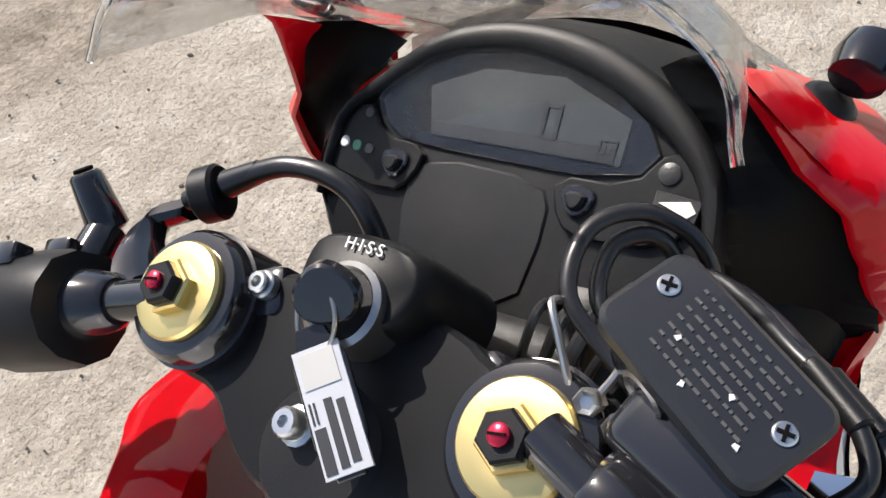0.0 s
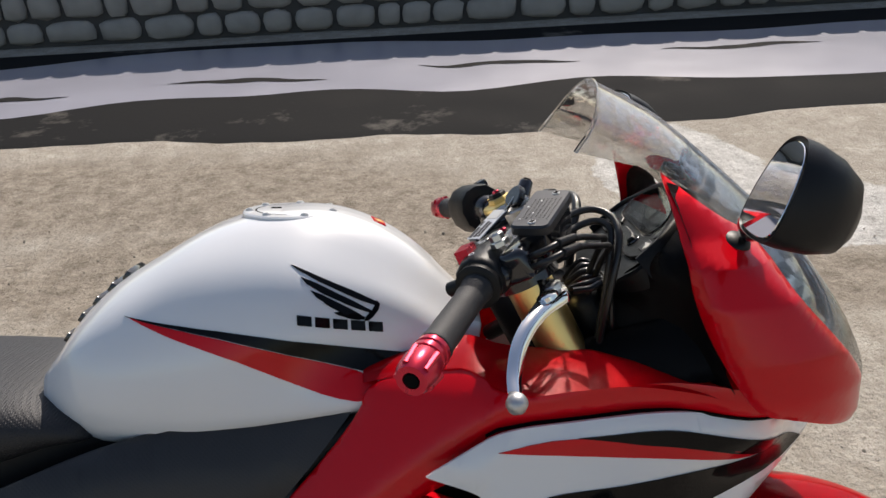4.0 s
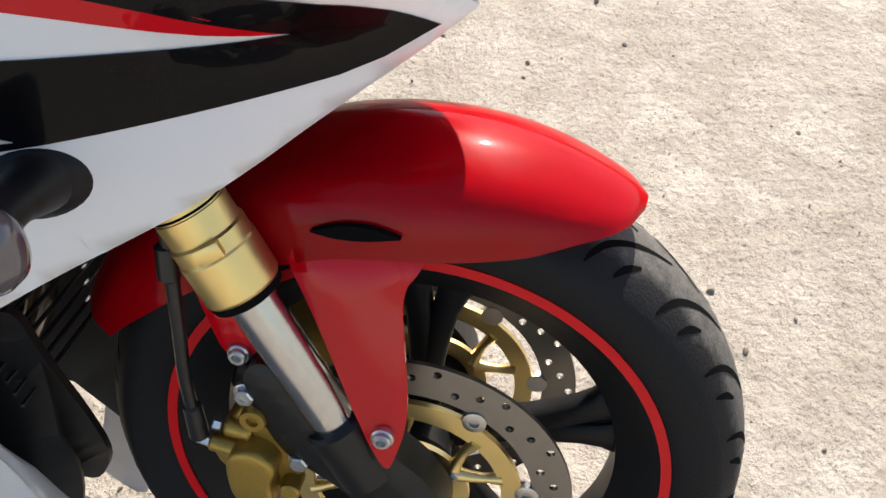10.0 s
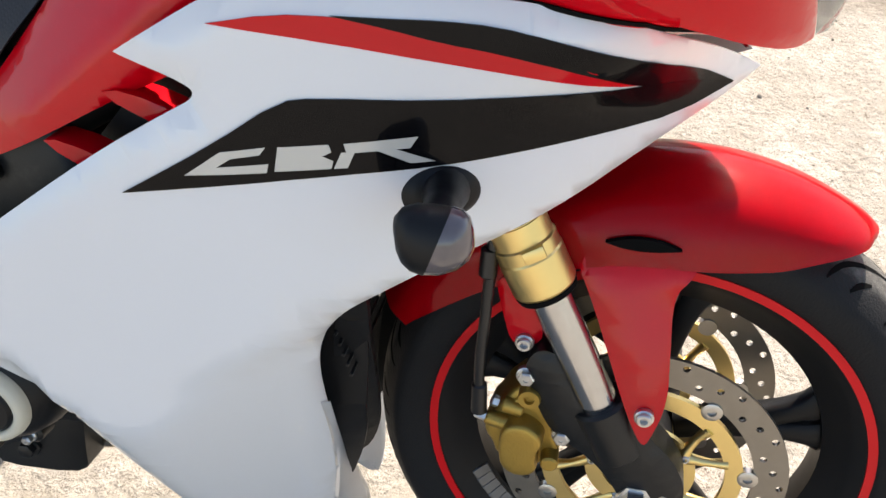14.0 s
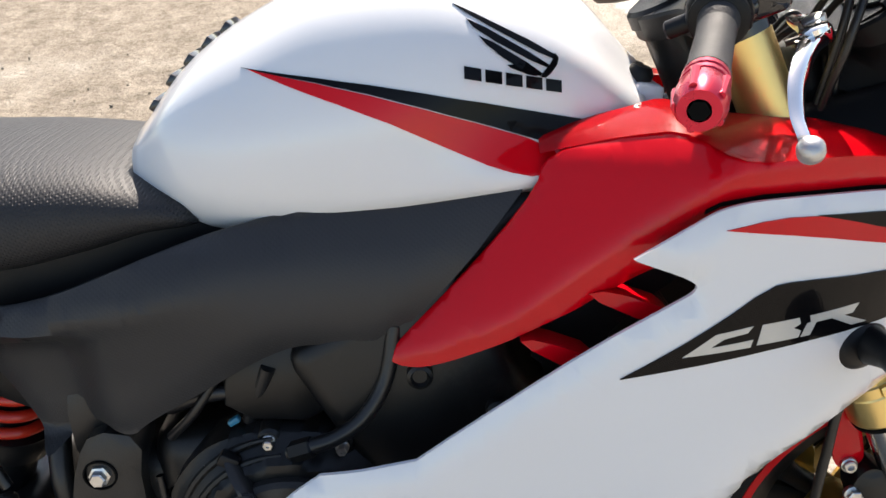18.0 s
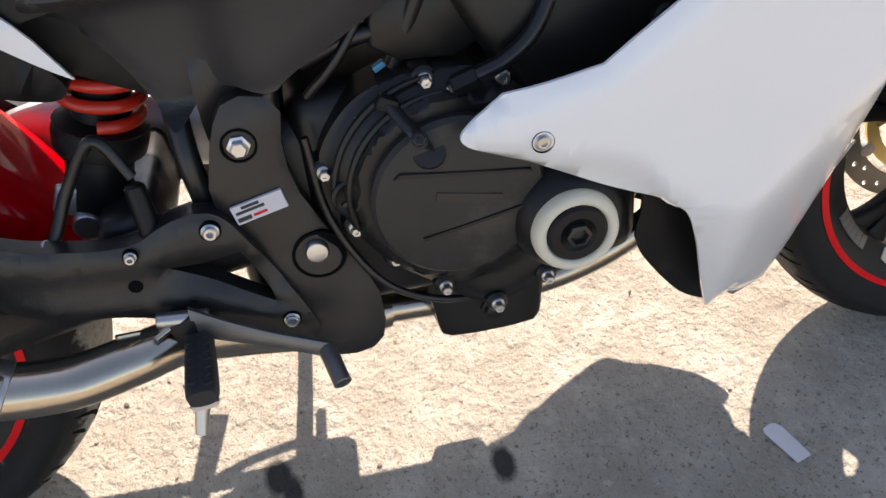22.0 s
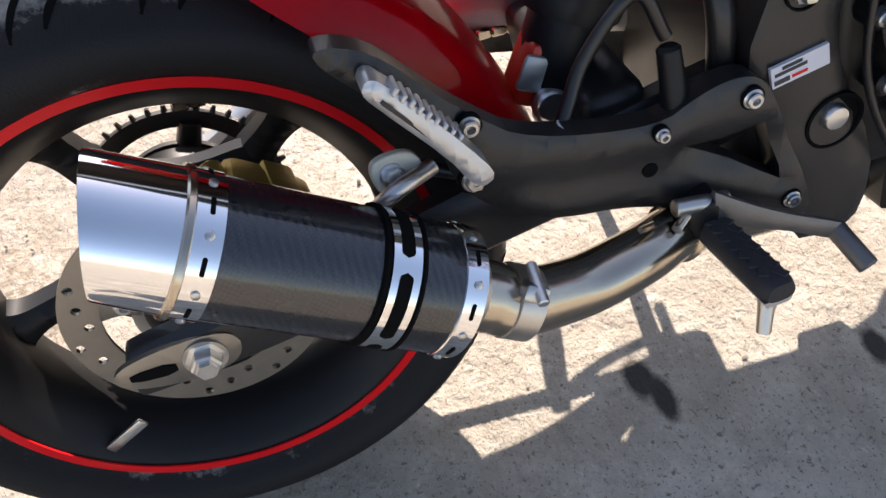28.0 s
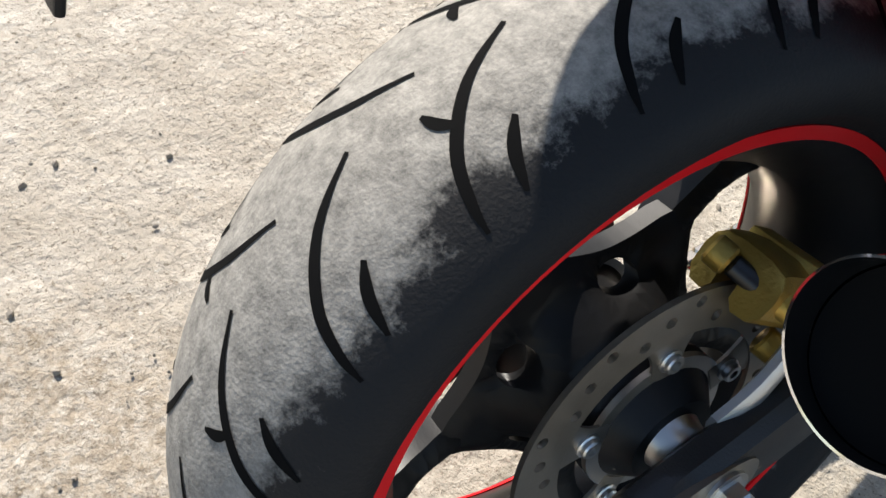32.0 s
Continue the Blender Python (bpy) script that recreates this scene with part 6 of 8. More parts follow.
clutch = part("clutch_cover", sheet(COVER, cover_surface, 0.05, 0.010, 0.012, 0.008, 2), ENGINE, block_, "black clutch cover with a worn finish", sharp=50)
part("clutch_dome", lathe([(0.084, 0), (0.084, 0.014), (0.080, 0.019), (0.070, 0.0215), (0.02, 0.023)], (0.186, 0.722, 0.464), X, 48), DUSTY_COVER, clutch, "round clutch cover plate", sharp=30)
m = side_frame(0.2085)
part("badge_bar", plate([(0.698, 0.470), (0.760, 0.456), (0.762, 0.465), (0.700, 0.479)], m, -0.002, 0.0012, 0.0003), FRAME, clutch, "embossed maker's name as a plain bar")
for o in ([(0.662, 0.500), (0.668, 0.505), (0.790, 0.487), (0.792, 0.483)], [(0.682, 0.432), (0.684, 0.427), (0.786, 0.446), (0.786, 0.450)]):
    part("raised_rib", plate(o, m, -0.006, 0.002, 0.001), ENGINE, clutch)
part("filler_spout", tube([(0.178, 0.702, 0.505), (0.200, 0.698, 0.518), (0.208, 0.697, 0.522)], [0.020, 0.017, 0.015], 16), ENGINE, clutch)
part("clutch_arm", loft([[Vector((x, y, z)) + Vector((0, 0.86, -0.5)) * u * w + Vector((0.8, 0, 0.6)) * v * 0.006 for u, v in ((-1, -1), (1, -1), (1, 1), (-1, 1))] for x, y, z, w in ((0.180, 0.672, 0.560, 0.010), (0.192, 0.679, 0.550, 0.013), (0.206, 0.688, 0.538, 0.012), (0.212, 0.694, 0.528, 0.009))], 3, True, 1), FRAME, clutch, "black cast clutch release arm")
bolt(clutch, (0.214, 0.689, 0.538), (0.8, -0.1, 0.6), 0.0065, 0.006, FRAME, "hex")
part("cable_stop", block((0.014, 0.020, 0.014), pose(0.180, 0.668, 0.562, -30), 0.003), PLASTIC, clutch)
for r, x, a0, a1 in ((0.101, 0.181, 92, 196), (0.114, 0.170, 96, 186)):
    part("cover_rib", tube([(x, 0.722 + r * math.cos(radians(a)), 0.464 + r * math.sin(radians(a))) for a in np.linspace(a0, a1, 9)], [0.002, 0.0042, 0.0048, 0.0042, 0.002], 8, 3), ENGINE, clutch)
part("dome_pad", plate([(0.742, 0.536), (0.752, 0.546), (0.790, 0.528), (0.786, 0.512), (0.760, 0.522)], side_frame(0.196), -0.004, 0.0055, 0.002, 1), ENGINE, clutch)
part("inspection_plug", lathe([(0.021, -0.005), (0.021, 0.004), (0.018, 0.006), (0.015, 0.004), (0.008, 0.003)], (0.172, 0.625, 0.470), X, 24), ENGINE, clutch)
part("plug_slot", block((0.004, 0.026, 0.005), pose(0.177, 0.625, 0.470, 30), 0.001), FRAME, clutch)
for y, z, x in ((0.602, 0.494, 0.160), (0.642, 0.543, 0.162), (0.706, 0.573, 0.168), (0.777, 0.565, 0.172), (0.814, 0.330, 0.172), (0.757, 0.309, 0.176), (0.704, 0.341, 0.170), (0.656, 0.387, 0.166), (0.622, 0.428, 0.162), (0.888, 0.392, 0.172)):
    part("bolt_boss", lathe([(0.013, -0.02), (0.012, 0), (0.009, 0.003)], (x - 0.004, y, z), X, 18), ENGINE, clutch)
    bolt(clutch, (x, y, z), X, 0.0056, 0.010, ZINC, "hex")
# crash slider with the cream ring
part("slider_base", lathe([(0.064, 0.150), (0.062, 0.190), (0.055, 0.212), (0.045, 0.222), (0.030, 0.224)], (0, 0.829, 0.422), X, 48), PLASTIC, clutch)
part("slider_ring", lathe([(0.0430, 0.214), (0.0435, 0.226), (0.0415, 0.233), (0.038, 0.236), (0.0335, 0.236), (0.0305, 0.232), (0.0300, 0.222)], (0, 0.827, 0.420), X, 48), CREAM, clutch, "cream nylon slider ring", sharp=60)
part("slider_cap", lathe([(0.0300, 0.222), (0.0300, 0.233), (0.027, 0.236), (0.018, 0.236), (0.015, 0.233), (0.006, 0.232)], (0, 0.827, 0.420), X, 40), PLASTIC, clutch)
part("slider_socket", lathe([(0.0125, 0.230), (0.0125, 0.239), (0.009, 0.240), (0.007, 0.234)], (0, 0.827, 0.420), X, 6), FRAME, clutch)
# hoses and clutter between frame and engine
for pts, r, mat in (([(0.180, 0.728, 0.566), (0.187, 0.745, 0.576), (0.187, 0.775, 0.586), (0.183, 0.803, 0.606), (0.174, 0.824, 0.640), (0.165, 0.834, 0.690)], 0.0078, HOSE),
                    ([(0.13, 0.60, 0.56), (0.145, 0.635, 0.60), (0.14, 0.675, 0.66)], 0.005, HOSE),
                    ([(0.12, 0.60, 0.590), (0.14, 0.66, 0.615), (0.13, 0.72, 0.605), (0.12, 0.78, 0.60)], 0.009, HOSE),
                    ([(0.153, 0.590, 0.530), (0.158, 0.600, 0.44), (0.165, 0.640, 0.36), (0.16, 0.70, 0.318), (0.14, 0.76, 0.30)], 0.004, HOSE)):
    part("engine_hose", tube(pts, r, 10), mat, block_)
part("hose_clamp", rod((0.182, 0.729, 0.568), (0.188, 0.752, 0.578), 0.0105, 0.0105, 6, 0.002), PLASTIC, block_)
part("metal_tube", rod((0.168, 0.698, 0.550), (0.179, 0.727, 0.565), 0.0034, 0.0034, 10), STEEL, block_)
part("injector", rod((0.159, 0.773, 0.614), (0.154, 0.815, 0.606), 0.0095, 0.014, 16, 0.002), PLASTIC, block_)
part("injector_tip", rod((0.160, 0.764, 0.616), (0.159, 0.775, 0.614), 0.0062, 0.0062, 6), STEEL, block_)
for y, z in ((0.790, 0.634), (0.790, 0.590)):
    bolt(block_, (0.152, y, z), X, 0.0048, 0.007, ZINC, "hex")
part("frame_stay", rod((0.134, 0.682, 0.578), (0.151, 0.710, 0.645), 0.0075, 0.0075, 12), FRAME, block_)
part("airbox", block((0.26, 0.16, 0.10), pose(0, 0.72, 0.665, -12), 0.03, 3), PLASTIC, bike, "black airbox under the tank")
part("head_cover", loft([[(x, 0.71 + dy * s, 0.628 + dz * s) for dy, dz in ((-0.05, -0.04), (0.06, -0.05), (0.075, 0.03), (0.02, 0.055), (-0.045, 0.02))] for x, s in ((0.10, 1.0), (0.142, 1.0), (0.150, 0.9))], 2, True, 1), ENGINE, block_)
part("blue_clip", block((0.008, 0.012, 0.006), pose(0.143, 0.669, 0.583, 30), 0.001), material("blue_plastic", (0.02, 0.2, 0.32), 0.4), block_)
for y, z in ((0.856, 0.642), (0.93, 0.60)):
    part("head_plug", lathe([(0.0125, -0.02), (0.0125, 0.002), (0.009, 0.004), (0.007, 0)], (0.179, y, z), X, 20), ENGINE, block_)

# frame: pivot plate, upper spar
frame_ = part("frame_spar", loft([[(0.098 + dx, y, z + dz) for dx, dz in ((-0.02, -0.05), (0.025, -0.045), (0.03, 0.045), (-0.02, 0.05))] for y, z in ((0.50, 0.57), (0.62, 0.66), (0.78, 0.745), (0.95, 0.785), (1.05, 0.80))], 4, True, 1), FRAME, bike, "black frame spar")
part("far_spar", loft([[(-0.098 + dx, y, z + dz) for dx, dz in ((-0.02, -0.05), (0.025, -0.045), (0.03, 0.045), (-0.02, 0.05))] for y, z in ((0.50, 0.57), (0.62, 0.66), (0.78, 0.745), (0.95, 0.785), (1.05, 0.80))], 4, True, 1), FRAME, frame_)
for sx in (1, -1):
    piv = part("pivot_plate", sheet([(0.506, 0.545), (0.527, 0.580), (0.576, 0.570), (0.566, 0.512), (0.578, 0.455), (0.635, 0.352), (0.638, 0.282), (0.614, 0.258), (0.558, 0.266), (0.512, 0.43), (0.488, 0.472)], lambda y, z: 0.150 + 0.035 * max(0, 0.42 - z), 0.05, 0.005, 0.006, 0.02, 1, sx), FRAME, frame_, "black swingarm pivot plate", sharp=50)
    for y, z, r in ((0.530, 0.532, 0.0098), (0.582, 0.398, 0.0160)):
        part("bolt_well", lathe([(r * 1.75, -0.004), (r * 1.75, 0.0012), (r * 1.55, 0.0015), (r * 1.5, -0.002)], (sx * (0.1505 if z > 0.45 else 0.151), y, z), (sx, 0, 0), 28), GROOVE, frame_)
    part("pivot_bolt", lathe([(0.0112, 0), (0.0112, 0.003), (0.0084, 0.004), (0.0084, 0.010), (0.007, 0.0115), (0.004, 0.0115)], (sx * 0.150, 0.530, 0.532), (sx, 0, 0), 6), ZINC, frame_, sharp=25)
    part("plug_bolt", lathe([(0.0125, -0.002), (0.0125, 0.005), (0.0105, 0.0075), (0.004, 0.0085)], (sx * 0.150, 0.580, 0.404), (sx, 0, 0), 28), ZINC, frame_)
    part("tube_stay", tube([(sx * 0.10, 0.475, 0.56), (sx * 0.12, 0.478, 0.51), (sx * 0.12, 0.483, 0.46)], 0.012, 12), FRAME, frame_)
# sticker on the plate: print as bars
m = frame_at((0.1535, 0.535, 0.466), (1, 0, 0.02), (0, 0.97, 0.22))
tag = part("inspection_sticker", plate([(-0.026, -0.010), (0.026, -0.010), (0.026, 0.010), (-0.026, 0.010)], m, -0.003, 0.0008, 0.0002), PAPER, frame_, "white inspection sticker with dark print", smooth=False)
bar_rows(m, [(-0.016, 0.002, 0.005), (-0.023, 0.006, 0.0005)], 0.0032, INK, tag, "print_bar", 0.0013)
bar_rows(m, [(-0.024, -0.010, -0.0075)], 0.0045, INK, tag, "print_bar", 0.0013)
bar_rows(m, [(-0.008, 0.006, -0.0065)], 0.0028, RED, tag, "red_print_bar", 0.0013)

# rider footrest hanger
HANGER = [(0.472, 0.477), (0.499, 0.470), (0.520, 0.430), (0.571, 0.318), (0.563, 0.300), (0.545, 0.296), (0.470, 0.340), (0.391, 0.374), (0.324, 0.381), (0.290, 0.395), (0.262, 0.412), (0.240, 0.436), (0.233, 0.472), (0.190, 0.530), (0.152, 0.570), (0.154, 0.583), (0.191, 0.572), (0.232, 0.525), (0.262, 0.497), (0.296, 0.470), (0.407, 0.448), (0.440, 0.468)]


def hanger_x(y, z):
    return 0.166 - 0.006 * max(0, min(1, (0.32 - y) / 0.1)) - 0.006 * math.exp(-(((z - 0.41 - 0.1 * (0.4 - y)) / 0.02) ** 2))


hanger = part("footrest_hanger", sheet(HANGER, hanger_x, 0.022, 0.006, 0.008, 0.012, 2, 1, [[(0.507, 0.424), (0.468, 0.417), (0.436, 0.418), (0.480, 0.392), (0.530, 0.358), (0.528, 0.372)]]), FRAME, bike, "black aluminium footrest hanger", sharp=50)
for y, z, r in ((0.486, 0.457, 0.0070), (0.541, 0.336, 0.0066), (0.408, 0.445, 0.0050), (0.252, 0.446, 0.0085), (0.252, 0.497, 0.007)):
    part("bolt_seat", lathe([(r * 1.5, -0.004), (r * 1.5, 0.0005), (r * 1.35, 0.001)], (hanger_x(y, z) + 0.0005, y, z), X, 24), GROOVE, hanger)
    bolt(hanger, (hanger_x(y, z) + 0.001, y, z), X, r, 0.006, ZINC if y > 0.3 else STEEL, "hex" if r > 0.0082 and y < 0.3 else "socket")
part("hole_plug", lathe([(0.007, -0.004), (0.007, 0.0016), (0.006, 0.002)], (hanger_x(0.405, 0.41), 0.402, 0.408), X, 18), GROOVE, hanger)
part("passenger_footrest", sheet([(0.176, 0.558), (0.181, 0.567), (0.190, 0.565), (0.226, 0.522), (0.254, 0.486), (0.260, 0.472), (0.250, 0.464), (0.240, 0.472), (0.228, 0.494), (0.182, 0.548)], lambda y, z: 0.188 + 0.16 * max(0, y - 0.18), 0.022, 0.004, 0.004, 0.008, 1), ALU, hanger, "folded cast aluminium passenger footrest", sharp=40)
for i in range(9):
    part("footrest_tooth", block((0.02, 0.004, 0.007), pose(0.182, 0.198 + 0.0050 * i, 0.557 - 0.0061 * i, -38), 0.001, 1), ALU, hanger)
part("footrest_groove", plate([(0.187, 0.551), (0.189, 0.553), (0.222, 0.512), (0.222, 0.507)], side_frame(0.1910), -0.003, 0.0008, 0.0003), FRAME, hanger)
PA, PB = Vector((0.176, 0.449, 0.350)), Vector((0.275, 0.456, 0.354))
PN = Vector((-0.04, 0.0, 1.0))
PM = frame_at(PA, PN, PB - PA)
peg = part("rider_footrest", loft([[PM @ Vector((d, y * w, z * h)) for y, z in ((-1, -0.4), (-0.8, 0.9), (-0.4, 1.1), (0.4, 1.1), (0.8, 0.9), (1, -0.4), (0.6, -1), (-0.6, -1))] for d, w, h in ((0.0, 0.012, 0.009), (0.02, 0.015, 0.010), (0.06, 0.0165, 0.010), (0.095, 0.0165, 0.0095), (0.106, 0.013, 0.008))], 4, True, 1), GRIP, bike, "black rubber rider's footrest")
for i in range(7):
    for k in (-1, 1):
        part("grip_rib", block((0.0115, 0.0085, 0.0022), PM @ pose(0.018 + 0.0122 * i + 0.003 * k, 0.0062 * k, 0.0104, 0, 0, 28 * k), 0.0009, 1), GRIP, peg)
part("footrest_core", loft([[PM @ Vector((d, y, z)) for y, z in ((-0.0135, -0.008), (0.0135, -0.008), (0.010, -0.014), (-0.010, -0.014))] for d in (0.0, 0.05, 0.104)], 2, True, 0), ALU, peg, "cast aluminium core")
part("peg_clevis", block((0.035, 0.034, 0.034), pose(0.174, 0.444, 0.362, 20), 0.006), PLASTIC, peg)
part("peg_spring", rod((0.182, 0.415, 0.378), (0.182, 0.465, 0.372), 0.008, 0.008, 12, 0.001), STEEL, peg)
part("feeler", tube([(0.268, 0.4545, 0.344), (0.275, 0.450, 0.330), (0.282, 0.446, 0.314)], [0.0085, 0.0066, 0.0060], 14), STEEL, peg, "steel feeler bolt")
pedal = part("brake_pedal", loft([[(x + dx, y, z + dz) for dx, dz in ((-0.005, -w), (0.005, -w), (0.005, w), (-0.005, w))] for x, y, z, w in ((0.186, 0.448, 0.372, 0.017), (0.190, 0.480, 0.356, 0.013), (0.193, 0.520, 0.337, 0.0095), (0.196, 0.560, 0.318, 0.010), (0.197, 0.574, 0.312, 0.009))], 4, True, 1), PEDAL, bike, "grey steel rear brake pedal")
part("pedal_tip", lathe([(0.0085, 0), (0.0095, 0.003), (0.0095, 0.045), (0.008, 0.046), (0.0065, 0.040)], (0.194, 0.570, 0.314), (0.85, 0.22, -0.38), 20), PEDAL, pedal)
part("master_cylinder", rod((0.135, 0.425, 0.505), (0.15, 0.432, 0.43), 0.010, 0.0125, 16, 0.003), PLASTIC, bike, "black rear brake master cylinder")
part("rear_brake_hose", tube([(0.13, 0.425, 0.51), (0.125, 0.40, 0.55), (0.12, 0.36, 0.50), (0.135, 0.33, 0.45), (0.14, 0.28, 0.43), (0.12, 0.20, 0.45)], 0.0062, 10), HOSE, bike)
part("hose_band", rod((0.143, 0.337, 0.458), (0.143, 0.322, 0.442), 0.0105, 0.0105, 14), INK_WHITE, bike, "pale plastic cable band")

# swingarm, shock, hugger
arm = part("swingarm", loft([[(x + dx, y, z + dz) for dx, dz in ((-0.016, -h), (0.016, -h), (0.018, 0), (0.016, h), (-0.016, h))] for x, y, z, h in ((0.105, 0.535, 0.425, 0.045), (0.108, 0.40, 0.400, 0.042), (0.112, 0.20, 0.355, 0.036), (0.114, 0.06, 0.325, 0.032), (0.114, -0.045, 0.308, 0.028), (0.114, -0.06, 0.306, 0.02))], 5, True, 1), FRAME, bike, "black swingarm")
part("far_arm", loft([[(x + dx, y, z + dz) for dx, dz in ((-0.016, -h), (0.016, -h), (0.018, 0), (0.016, h), (-0.016, h))] for x, y, z, h in ((-0.105, 0.535, 0.425, 0.045), (-0.115, 0.42, 0.446, 0.045), (-0.122, 0.30, 0.464, 0.038), (-0.125, 0.18, 0.428, 0.036), (-0.125, 0.05, 0.34, 0.034), (-0.12, -0.06, 0.306, 0.024))], 5, True, 1), ALU, arm, "silver arched left swingarm beam")
part("cross_tube", block((0.22, 0.06, 0.07), pose(0, 0.40, 0.42, 10), 0.015, 3), FRAME, arm)
part("axle_adjuster", sheet([(-0.075, 0.322), (-0.04, 0.335), (0.02, 0.340), (0.04, 0.325), (0.03, 0.296), (-0.02, 0.290), (-0.07, 0.300)], lambda y, z: 0.135, 0.006, 0.002, 0.005, 0.02, 2), DISC, arm, "grey steel chain adjuster plate")
part("adjuster_slot", plate([(-0.06, 0.309), (-0.02, 0.307), (-0.02, 0.321), (-0.06, 0.319)], side_frame(0.1352), -0.002, 0.0012, 0.0003, 1), GROOVE, arm)
part("axle_nut", lathe([(0.018, 0), (0.018, 0.003), (0.0138, 0.004), (0.0138, 0.014), (0.012, 0.016), (0.009, 0.016), (0.009, 0.020), (0.005, 0.020)], (0.134, RY, RZ), X, 6), ZINC, arm, sharp=25)
part("axle_washer", lathe([(0.0195, 0), (0.0195, 0.003), (0.012, 0.003)], (0.1335, RY, RZ), X, 28), STEEL, arm)
shock = part("rear_shock", rod((0.035, 0.357, 0.425), (0.035, 0.430, 0.640), 0.013, 0.013, 20), CHROME, bike, "rear shock absorber with a red coil spring")
hel = []
for i in range(76):
    a = 2 * math.pi * i / 18
    base = Vector((0.035, 0.395, 0.539)) + Vector((0, 0.034, 0.100)).normalized() * (0.0215 * i / 18)
    hel.append(base + Vector((math.cos(a) * 0.037, math.sin(a) * 0.037 * 0.95, -math.sin(a) * 0.037 * 0.32)))
part("spring", tube(hel, 0.0068, 10, 2), RED_SPRING, shock, "red coil spring")
part("spring_seat", lathe([(0.046, -0.03), (0.048, -0.012), (0.046, -0.006), (0.047, -0.002), (0.030, 0.004)], (0.035, 0.393, 0.533), (0, 0.32, 0.95), 28), PLASTIC, shock)
part("damper_body", lathe([(0.030, -0.075), (0.034, -0.065), (0.034, 0.0), (0.03, 0.01)], (0.035, 0.384, 0.506), (0, 0.32, 0.95), 24), PLASTIC, shock)
part("spring_top", lathe([(0.044, 0), (0.046, 0.008), (0.034, 0.03)], (0.035, 0.420, 0.612), (0, 0.32, 0.95), 24), PLASTIC, shock)
part("bump_sleeve", rod((0.035, 0.393, 0.533), (0.035, 0.422, 0.618), 0.029, 0.027, 24), PLASTIC, shock, "black dust sleeve")
part("clevis", block((0.040, 0.030, 0.060), pose(0.038, 0.345, 0.455, -24), 0.006, 2), RED_SPRING, shock)
part("clevis_cheek", block((0.006, 0.026, 0.034), pose(0.060, 0.340, 0.462, -24), 0.004, 2), ALU, shock, "bare metal clevis cheek")
part("shock_guard", sheet([(0.30, 0.70), (0.384, 0.70), (0.430, 0.667), (0.480, 0.622), (0.500, 0.562), (0.470, 0.560), (0.432, 0.579), (0.395, 0.599), (0.365, 0.612), (0.30, 0.632), (0.262, 0.652)], lambda y, z: 0.086, 0.004, 0.004, 0.008, 0.02, 2), PLASTIC, bike, "black guard over the top of the shock")
part("clevis_collar", rod((0.06, 0.352, 0.432), (0.072, 0.352, 0.432), 0.017, 0.016, 20, 0.003), ZINC, shock)
bolt(shock, (0.070, 0.362, 0.410), X, 0.009, 0.012, STEEL, "hex")
part("linkage", block((0.05, 0.07, 0.05), pose(0.04, 0.385, 0.395, 15), 0.012, 2), FRAME, shock)

stations = [(78.5, [(0, 0.364), (0.014, 0.366), (0.032, 0.361), (0.040, 0.352)]),
            (75, [(0, 0.360), (0.028, 0.359), (0.058, 0.348), (0.074, 0.330)]),
            (66, [(0, 0.352), (0.036, 0.347), (0.076, 0.332), (0.096, 0.303)]),
            (50, [(0, 0.346), (0.038, 0.341), (0.080, 0.327), (0.100, 0.284)]),
            (34, [(0, 0.343), (0.038, 0.340), (0.078, 0.327), (0.097, 0.289)]),
            (22, [(0, 0.346), (0.035, 0.344), (0.068, 0.334), (0.083, 0.311)]),
            (13, [(0, 0.352), (0.030, 0.350), (0.055, 0.343), (0.067, 0.328)])]
hug = part("rear_hugger", fender_shell(rh, stations, 0.004), RED, bike, "glossy red rear hugger fender", sharp=50)
part("hugger_rivet", lathe([(0.005, -0.002), (0.005, 0.002), (0.003, 0.003)], rh + Vector((0.0, math.cos(radians(74)) * 0.360, math.sin(radians(74)) * 0.360)), (0, 0.28, 0.96), 14), STEEL, hug)
# rear caliper
CM = frame_at((0.068, 0.090, 0.410), (0, 0.62, 0.78), (0, 0.78, -0.62))
rcal = part("rear_caliper", loft([[CM @ Vector((d, y, z)) for y, z in ((-0.030, -0.022), (-0.034, 0.004), (-0.026, 0.020 * w), (0.020, 0.022 * w), (0.030, 0.010), (0.030, -0.022), (0.010, -0.024), (0.010, 0.004), (-0.006, 0.004), (-0.006, -0.024))] for d, w in ((-0.040, 0.6), (-0.034, 0.95), (0.0, 1.1), (0.030, 1.0), (0.038, 0.6))], 3, True, 1), GOLD_DARK, bike, "bronze-gold rear brake caliper", sharp=35)
part("caliper_bridge", block((0.030, 0.058, 0.012), CM @ pose(0.006, -0.002, 0.020, 0, 0, 8), 0.004, 2), GOLD_DARK, rcal)
part("pin_boss", rod((0.050, 0.052, 0.446), (0.064, 0.056, 0.440), 0.011, 0.011, 18, 0.002), GOLD_DARK, rcal)
part("pin_boot", rod((0.064, 0.056, 0.440), (0.092, 0.068, 0.424), 0.0075, 0.0085, 16, 0.002), HOSE, rcal, "black rubber pin boot")
part("pin_boss", rod((0.088, 0.066, 0.427), (0.106, 0.076, 0.416), 0.0105, 0.010, 18, 0.002), GOLD_DARK, rcal)
part("pin_boss", rod((0.082, 0.078, 0.372), (0.102, 0.086, 0.360), 0.0115, 0.0105, 18, 0.002), GOLD_DARK, rcal)
part("pin_boot", rod((0.100, 0.085, 0.361), (0.112, 0.090, 0.353), 0.0095, 0.0085, 16, 0.002), HOSE, rcal, "black rubber pin boot")
